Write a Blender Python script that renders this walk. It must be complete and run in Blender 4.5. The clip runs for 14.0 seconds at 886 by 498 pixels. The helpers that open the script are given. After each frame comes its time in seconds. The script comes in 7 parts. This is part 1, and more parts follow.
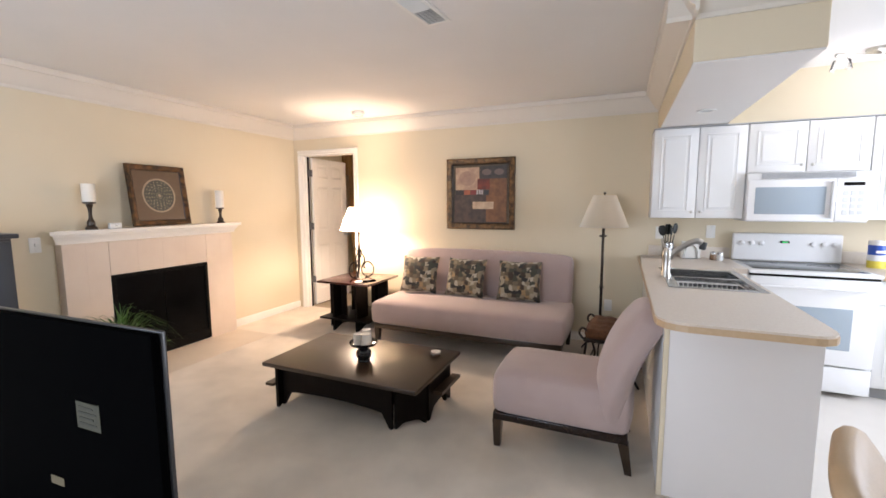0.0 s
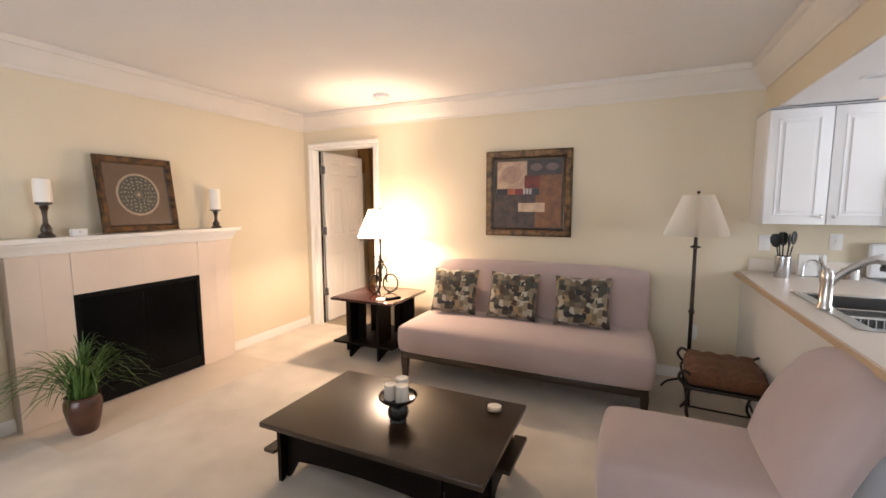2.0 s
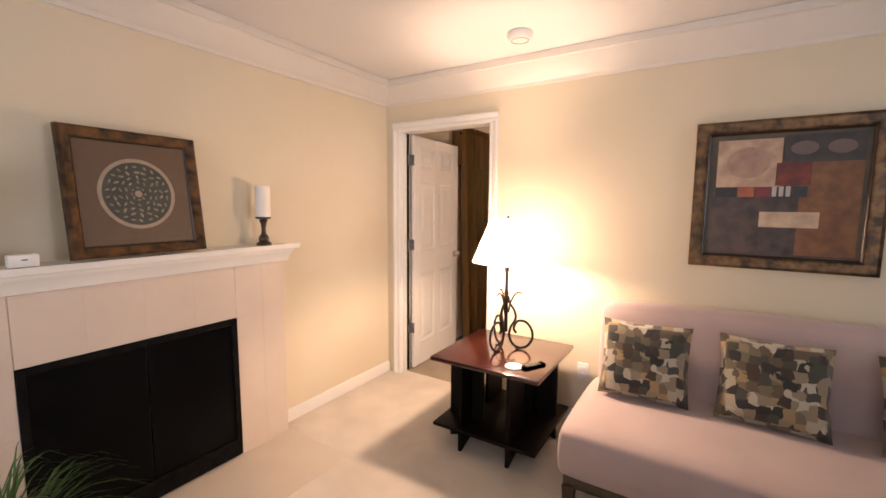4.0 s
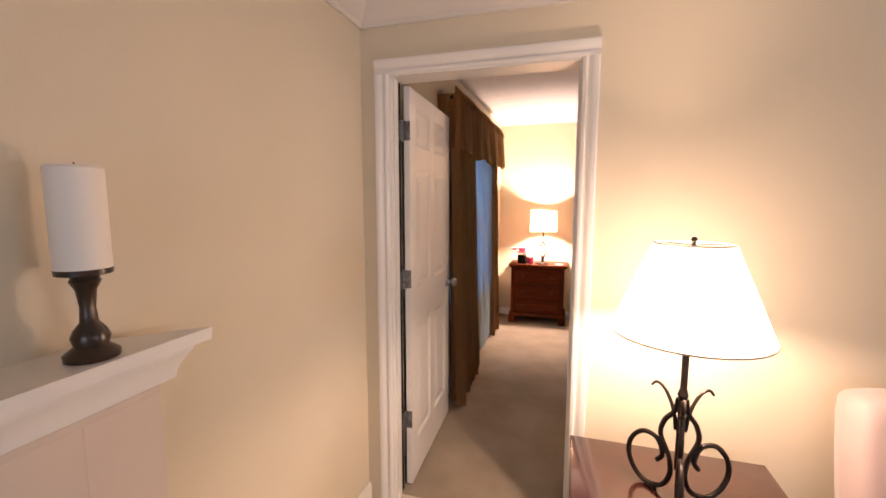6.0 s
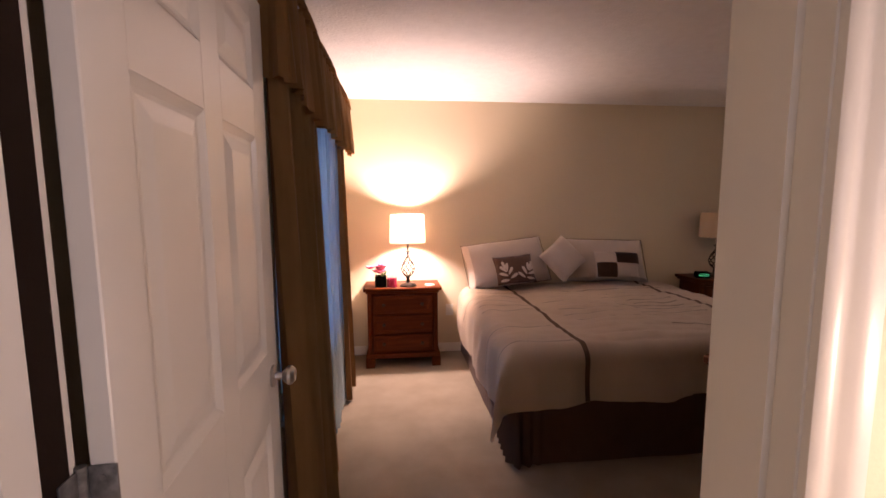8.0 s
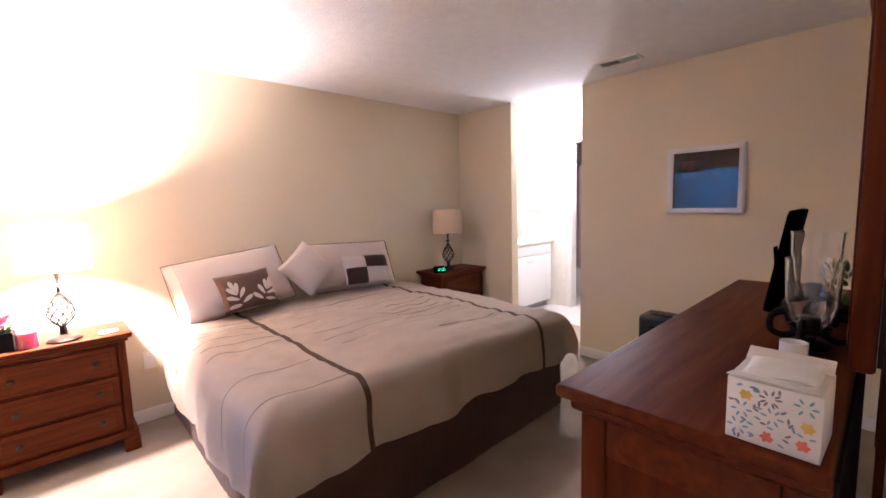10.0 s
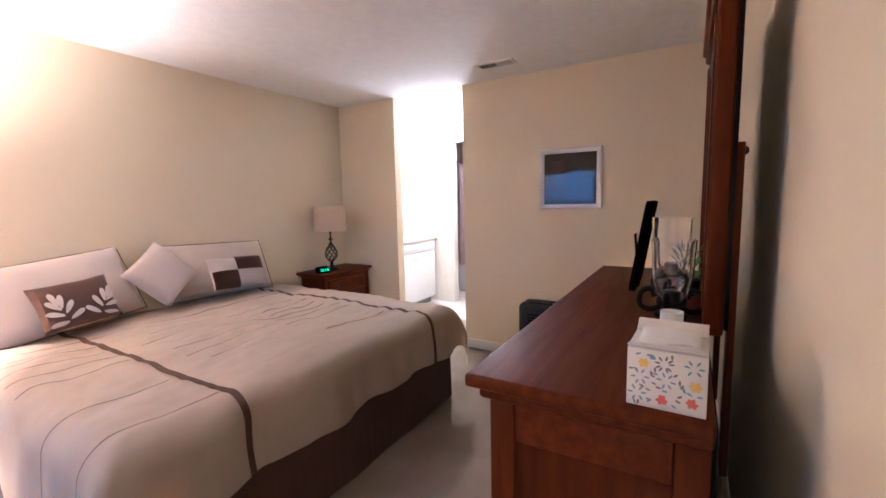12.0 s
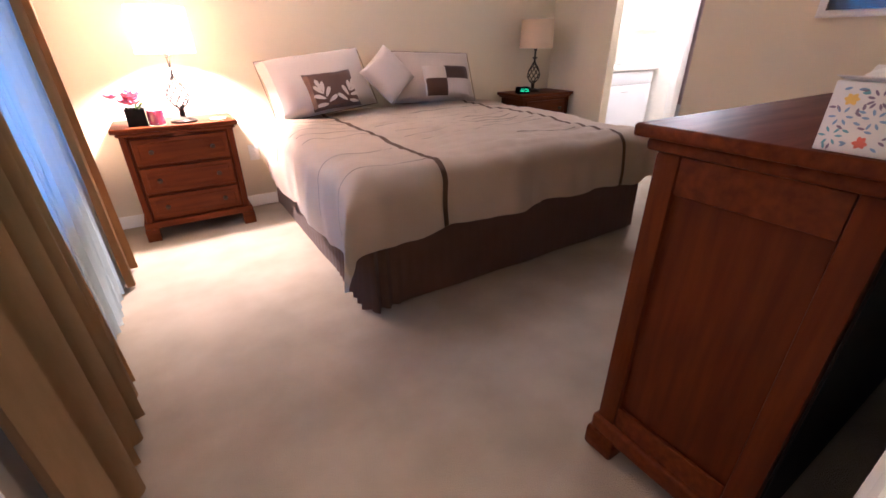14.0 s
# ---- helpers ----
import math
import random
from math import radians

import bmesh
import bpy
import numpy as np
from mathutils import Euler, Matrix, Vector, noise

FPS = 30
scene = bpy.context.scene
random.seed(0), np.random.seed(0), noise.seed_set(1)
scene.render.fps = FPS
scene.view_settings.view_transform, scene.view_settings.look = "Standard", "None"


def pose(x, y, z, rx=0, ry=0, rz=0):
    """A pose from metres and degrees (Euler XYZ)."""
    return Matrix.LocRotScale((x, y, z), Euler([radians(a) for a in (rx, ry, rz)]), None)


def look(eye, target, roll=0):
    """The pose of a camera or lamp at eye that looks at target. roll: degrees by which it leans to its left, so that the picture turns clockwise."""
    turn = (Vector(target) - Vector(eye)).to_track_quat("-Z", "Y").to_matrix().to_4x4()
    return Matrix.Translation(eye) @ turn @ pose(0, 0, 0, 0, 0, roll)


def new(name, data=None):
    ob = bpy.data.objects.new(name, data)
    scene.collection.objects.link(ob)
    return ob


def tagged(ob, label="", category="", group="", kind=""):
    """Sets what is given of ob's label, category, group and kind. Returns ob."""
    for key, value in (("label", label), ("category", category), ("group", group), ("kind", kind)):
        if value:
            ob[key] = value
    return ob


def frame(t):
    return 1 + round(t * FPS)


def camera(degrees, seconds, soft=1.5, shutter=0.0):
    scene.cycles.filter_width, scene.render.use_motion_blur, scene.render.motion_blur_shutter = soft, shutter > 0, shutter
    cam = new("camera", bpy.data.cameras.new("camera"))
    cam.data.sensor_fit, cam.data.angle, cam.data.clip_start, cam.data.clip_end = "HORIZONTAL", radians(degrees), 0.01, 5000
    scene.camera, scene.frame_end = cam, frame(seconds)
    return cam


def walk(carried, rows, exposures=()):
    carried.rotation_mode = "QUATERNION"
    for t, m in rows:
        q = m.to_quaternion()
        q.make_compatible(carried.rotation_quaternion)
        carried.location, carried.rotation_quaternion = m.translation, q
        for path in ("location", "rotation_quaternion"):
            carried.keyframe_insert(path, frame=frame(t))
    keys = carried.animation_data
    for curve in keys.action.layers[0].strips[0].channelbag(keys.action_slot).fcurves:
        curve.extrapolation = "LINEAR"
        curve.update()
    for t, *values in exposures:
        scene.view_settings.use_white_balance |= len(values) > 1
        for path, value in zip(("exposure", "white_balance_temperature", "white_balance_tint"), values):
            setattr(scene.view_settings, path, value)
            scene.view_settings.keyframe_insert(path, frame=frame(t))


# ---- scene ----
cam = camera(93.3, 14.0, soft=1.6, shutter=0.0)
PATH = [
    (0, (4.06, -4.44, 1.417), (3.277, -2.613, 1.198), -0.2),
    (0.5, (4.001, -4.417, 1.433), (3.214, -2.592, 1.206), -0.2),
    (1, (3.873, -4.293, 1.421), (3.091, -2.466, 1.195), -0.2),
    (1.5, (3.718, -4.062, 1.431), (2.929, -2.237, 1.212), -0.1),
    (2, (3.488, -3.819, 1.417), (2.667, -2.007, 1.205), -0.1),
    (2.5, (3.271, -3.552, 1.413), (2.376, -1.776, 1.206), -0.1),
    (3, (3.026, -3.249, 1.459), (2.051, -1.516, 1.24), 0.1),
    (3.5, (2.674, -3.022, 1.455), (1.657, -1.312, 1.248), 0.3),
    (4, (2.285, -2.764, 1.46), (1.231, -1.078, 1.244), 0.4),
    (4.2, (2.129, -2.68, 1.462), (1.069, -0.997, 1.253), 0.4),
    (6.3, (0.789, -1.549, 1.5), (0.325, 0.383, 1.277), 0.0),
    (6.5, (0.718, -1.398, 1.487), (0.323, 0.551, 1.275), -0.1),
    (6.8, (0.651, -1.195, 1.489), (0.347, 0.77, 1.273), -0.4),
    (7, (0.608, -1.048, 1.483), (0.361, 0.925, 1.266), -0.4),
    (7.5, (0.552, -0.71, 1.486), (0.52, 1.277, 1.264), -0.3),
    (8, (0.522, -0.38, 1.461), (0.742, 1.596, 1.246), -0.3),
    (8.5, (0.494, -0.14, 1.461), (0.986, 1.787, 1.242), -0.5),
    (9, (0.543, 0.024, 1.437), (1.374, 1.83, 1.219), -0.8),
    (9.2, (0.569, 0.071, 1.43), (1.523, 1.815, 1.213), -1.1),
    (11.3, (0.642, 0.361, 1.426), (2.32, 1.426, 1.202), -1.2),
    (11.5, (0.645, 0.358, 1.425), (2.338, 1.399, 1.197), -1.2),
    (12, (0.651, 0.318, 1.387), (2.36, 1.333, 1.161), -1.3),
    (12.5, (0.623, 0.273, 1.341), (2.305, 1.328, 1.101), -1.5),
    (13, (0.591, 0.218, 1.294), (2.114, 1.466, 0.945), -1.0),
    (13.5, (0.557, 0.169, 1.236), (1.827, 1.602, 0.656), -0.5),
    (14, (0.538, 0.142, 1.178), (1.496, 1.657, 0.29), -0.2),
]
walk(cam, [(t, look(eye, target, roll)) for t, eye, target, roll in PATH],
     exposures=[(0.0, 0.08, 6450, 20), (1.5, 0.03, 6600, 20), (3.0, -0.15, 6900, 26), (4.2, -0.34, 6900, 28), (6.3, -1.02, 6600, 31), (7.5, -1.55, 6500, 40), (8.1, -1.05, 6400, 36), (8.6, -0.45, 6100, 28), (9.2, 0.0, 5650, 27), (11.3, 0.55, 5100, 23), (13.0, 0.48, 5200, 24), (14.0, 0.38, 5300, 26)])

# world and lights
world = bpy.data.worlds.new("world")
scene.world = world
world.use_nodes = True
sky = world.node_tree.nodes.new("ShaderNodeTexSky")
sky.sky_type, sky.sun_disc = "NISHITA", False
sky.sun_elevation, sky.sun_rotation = radians(25), radians(150)
world.node_tree.links.new(sky.outputs[0], world.node_tree.nodes["Background"].inputs[0])
world.node_tree.nodes["Background"].inputs[1].default_value = 0.1
sun = new("sun", bpy.data.lights.new("sun", "SUN"))
sun.data.energy, sun.data.angle, sun.data.color = 0.8, radians(10), (1.0, 0.95, 0.88)
sun.matrix_world = look((0, 0, 20), (9, 12, 10))


def lamp(name, kind, m, watts, color, size=0.1, size_y=None):
    data = bpy.data.lights.new(name, kind)
    data.energy, data.color = watts, color
    if kind == "AREA":
        data.shape, data.size, data.size_y = "RECTANGLE", size, size_y or size
    else:
        data.shadow_soft_size = size
    ob = new(name, data)
    ob.matrix_world = m
    return ob


WARM = (1.0, 0.78, 0.55)
DAY = (0.72, 0.87, 1.0)
lamp("patio_daylight", "AREA", pose(2.2, -6.42, 1.15, 90, 0, 0), 101, DAY, 2.6, 2.0)
lamp("bedroom_daylight", "AREA", pose(-0.22, 2.02, 1.35, 90, 0, -90), 26, (0.05, 0.45, 1.0), 1.2, 1.4)
lamp("table_lamp_bulb", "POINT", pose(1.270, -0.395, 1.175), 98, WARM, 0.045)
lamp("bedside_bulb", "POINT", pose(0.62, 3.36, 1.250), 262, (1.0, 0.805, 0.625), 0.04)
lamp("kitchen_daylight", "AREA", pose(7.38, -1.55, 1.42, 90, 0, 90), 82, (0.78, 0.90, 1.0), 1.3, 1.1)
lamp("kitchen_bulb", "POINT", pose(5.58, -0.66, 2.24), 1.5, (1.0, 0.97, 0.95), 0.12)
# added fill lamp without a fixture, brightens bathroom, tub room and bedroom
lamp("bathroom_fill", "POINT", pose(5.00, 2.80, 2.22), 92, (1.0, 0.93, 0.82), 0.10)


# ---- materials ----
def material(name, color, rough=0.5, metal=0.0, second=None, scale=8.0, mix=0.5, bump=0.0, bump_scale=200.0,
             spec=0.5, stretch=(1, 1, 1), coat=0.0, sheen=0.0, detail=6.0, transmission=0.0, rough_var=0.0):
    m = bpy.data.materials.new(name)
    m.use_nodes = True
    nt = m.node_tree
    p = nt.nodes["Principled BSDF"]
    p.inputs["Roughness"].default_value = rough
    p.inputs["Metallic"].default_value = metal
    p.inputs["Specular IOR Level"].default_value = spec
    p.inputs["Coat Weight"].default_value = coat
    p.inputs["Coat Roughness"].default_value = 0.15
    p.inputs["Sheen Weight"].default_value = sheen
    p.inputs["Transmission Weight"].default_value = transmission
    co = nt.nodes.new("ShaderNodeTexCoord")
    mp = nt.nodes.new("ShaderNodeMapping")
    mp.inputs["Scale"].default_value = stretch
    nt.links.new(co.outputs["Object"], mp.inputs[0])
    second = second or tuple(c * 0.9 for c in color)
    n1 = nt.nodes.new("ShaderNodeTexNoise")
    n1.inputs["Scale"].default_value, n1.inputs["Detail"].default_value = scale, detail
    nt.links.new(mp.outputs[0], n1.inputs["Vector"])
    ramp = nt.nodes.new("ShaderNodeMapRange")
    ramp.inputs[1].default_value, ramp.inputs[2].default_value = 0.5 - 0.25 / max(mix, 0.01) * 0.5, 0.5 + 0.25 / max(mix, 0.01) * 0.5
    nt.links.new(n1.outputs[0], ramp.inputs[0])
    mx = nt.nodes.new("ShaderNodeMix")
    mx.data_type = "RGBA"
    mx.inputs[6].default_value, mx.inputs[7].default_value = (*color, 1), (*second, 1)
    nt.links.new(ramp.outputs[0], mx.inputs[0])
    nt.links.new(mx.outputs[2], p.inputs["Base Color"])
    if rough_var:
        rr = nt.nodes.new("ShaderNodeMapRange")
        rr.inputs[3].default_value, rr.inputs[4].default_value = rough - rough_var, rough + rough_var
        nt.links.new(n1.outputs[0], rr.inputs[0])
        nt.links.new(rr.outputs[0], p.inputs["Roughness"])
    if bump:
        n2 = nt.nodes.new("ShaderNodeTexNoise")
        n2.inputs["Scale"].default_value, n2.inputs["Detail"].default_value = bump_scale, 3.0
        nt.links.new(mp.outputs[0], n2.inputs["Vector"])
        b = nt.nodes.new("ShaderNodeBump")
        b.inputs["Strength"].default_value, b.inputs["Distance"].default_value = bump, 0.004
        nt.links.new(n2.outputs[0], b.inputs["Height"])
        nt.links.new(b.outputs[0], p.inputs["Normal"])
    return m


def shade_material(name, color, pass_through, weave=0.0):
    m = bpy.data.materials.new(name)
    m.use_nodes = True
    nt = m.node_tree
    out = nt.nodes["Material Output"]
    d, tr, mix = (nt.nodes.new("ShaderNodeBsdf" + k) for k in ("Diffuse", "Translucent", "Transparent"))
    nt.nodes.remove(mix)
    mix = nt.nodes.new("ShaderNodeMixShader")
    n = nt.nodes.new("ShaderNodeTexNoise")
    n.inputs["Scale"].default_value = 60
    mx = nt.nodes.new("ShaderNodeMix")
    mx.data_type = "RGBA"
    mx.inputs[6].default_value, mx.inputs[7].default_value = (*color, 1), (*[c * 0.9 for c in color], 1)
    nt.links.new(n.outputs[0], mx.inputs[0])
    for s in (d, tr):
        nt.links.new(mx.outputs[2], s.inputs["Color"])
    mix.inputs[0].default_value = pass_through
    nt.links.new(d.outputs[0], mix.inputs[1])
    nt.links.new(tr.outputs[0], mix.inputs[2])
    nt.links.new(mix.outputs[0], out.inputs["Surface"])
    if weave:
        # open weave lets some light straight through
        gap, mix2 = nt.nodes.new("ShaderNodeBsdfTransparent"), nt.nodes.new("ShaderNodeMixShader")
        mix2.inputs[0].default_value = weave
        nt.links.new(mix.outputs[0], mix2.inputs[1])
        nt.links.new(gap.outputs[0], mix2.inputs[2])
        nt.links.new(mix2.outputs[0], out.inputs["Surface"])
    return m


def glass_material(name, color=(1, 1, 1), rough=0.0, ior=1.45):
    m = bpy.data.materials.new(name)
    m.use_nodes = True
    p = m.node_tree.nodes["Principled BSDF"]
    p.inputs["Base Color"].default_value = (*color, 1)
    p.inputs["Transmission Weight"].default_value = 1.0
    p.inputs["Roughness"].default_value = rough
    p.inputs["IOR"].default_value = ior
    return m


def glow_material(name, color, strength):
    m = bpy.data.materials.new(name)
    m.use_nodes = True
    p = m.node_tree.nodes["Principled BSDF"]
    p.inputs["Base Color"].default_value = (*color, 1)
    p.inputs["Emission Color"].default_value = (*color, 1)
    p.inputs["Emission Strength"].default_value = strength
    return m


def voronoi_material(name, colors, scale, rough=0.8, blend=0.12, jitter=1.0):
    """Cloth or paper print of irregular coloured patches."""
    m = bpy.data.materials.new(name)
    m.use_nodes = True
    nt = m.node_tree
    p = nt.nodes["Principled BSDF"]
    p.inputs["Roughness"].default_value = rough
    p.inputs["Sheen Weight"].default_value = 0.2
    co = nt.nodes.new("ShaderNodeTexCoord")
    nz = nt.nodes.new("ShaderNodeTexNoise")
    nz.inputs["Scale"].default_value = scale * 0.6
    ad = nt.nodes.new("ShaderNodeMix")
    ad.data_type = "RGBA"
    ad.blend_type = "LINEAR_LIGHT"
    ad.inputs[0].default_value = blend * 0.5
    nt.links.new(co.outputs["Object"], nz.inputs["Vector"])
    nt.links.new(co.outputs["Object"], ad.inputs[6])
    nt.links.new(nz.outputs["Color"], ad.inputs[7])
    v = nt.nodes.new("ShaderNodeTexVoronoi")
    v.distance = "CHEBYCHEV"
    v.inputs["Randomness"].default_value = jitter
    v.inputs["Scale"].default_value = scale
    nt.links.new(ad.outputs[2], v.inputs["Vector"])
    sep = nt.nodes.new("ShaderNodeSeparateColor")
    nt.links.new(v.outputs["Color"], sep.inputs[0])
    cr = nt.nodes.new("ShaderNodeValToRGB")
    cr.color_ramp.interpolation = "CONSTANT"
    els = cr.color_ramp.elements
    while len(els) < len(colors):
        els.new(0.5)
    for i, c in enumerate(colors):
        els[i].position = i / len(colors)
        els[i].color = (*c, 1)
    nt.links.new(sep.outputs[0], cr.inputs[0])
    nt.links.new(cr.outputs[0], p.inputs["Base Color"])
    return m


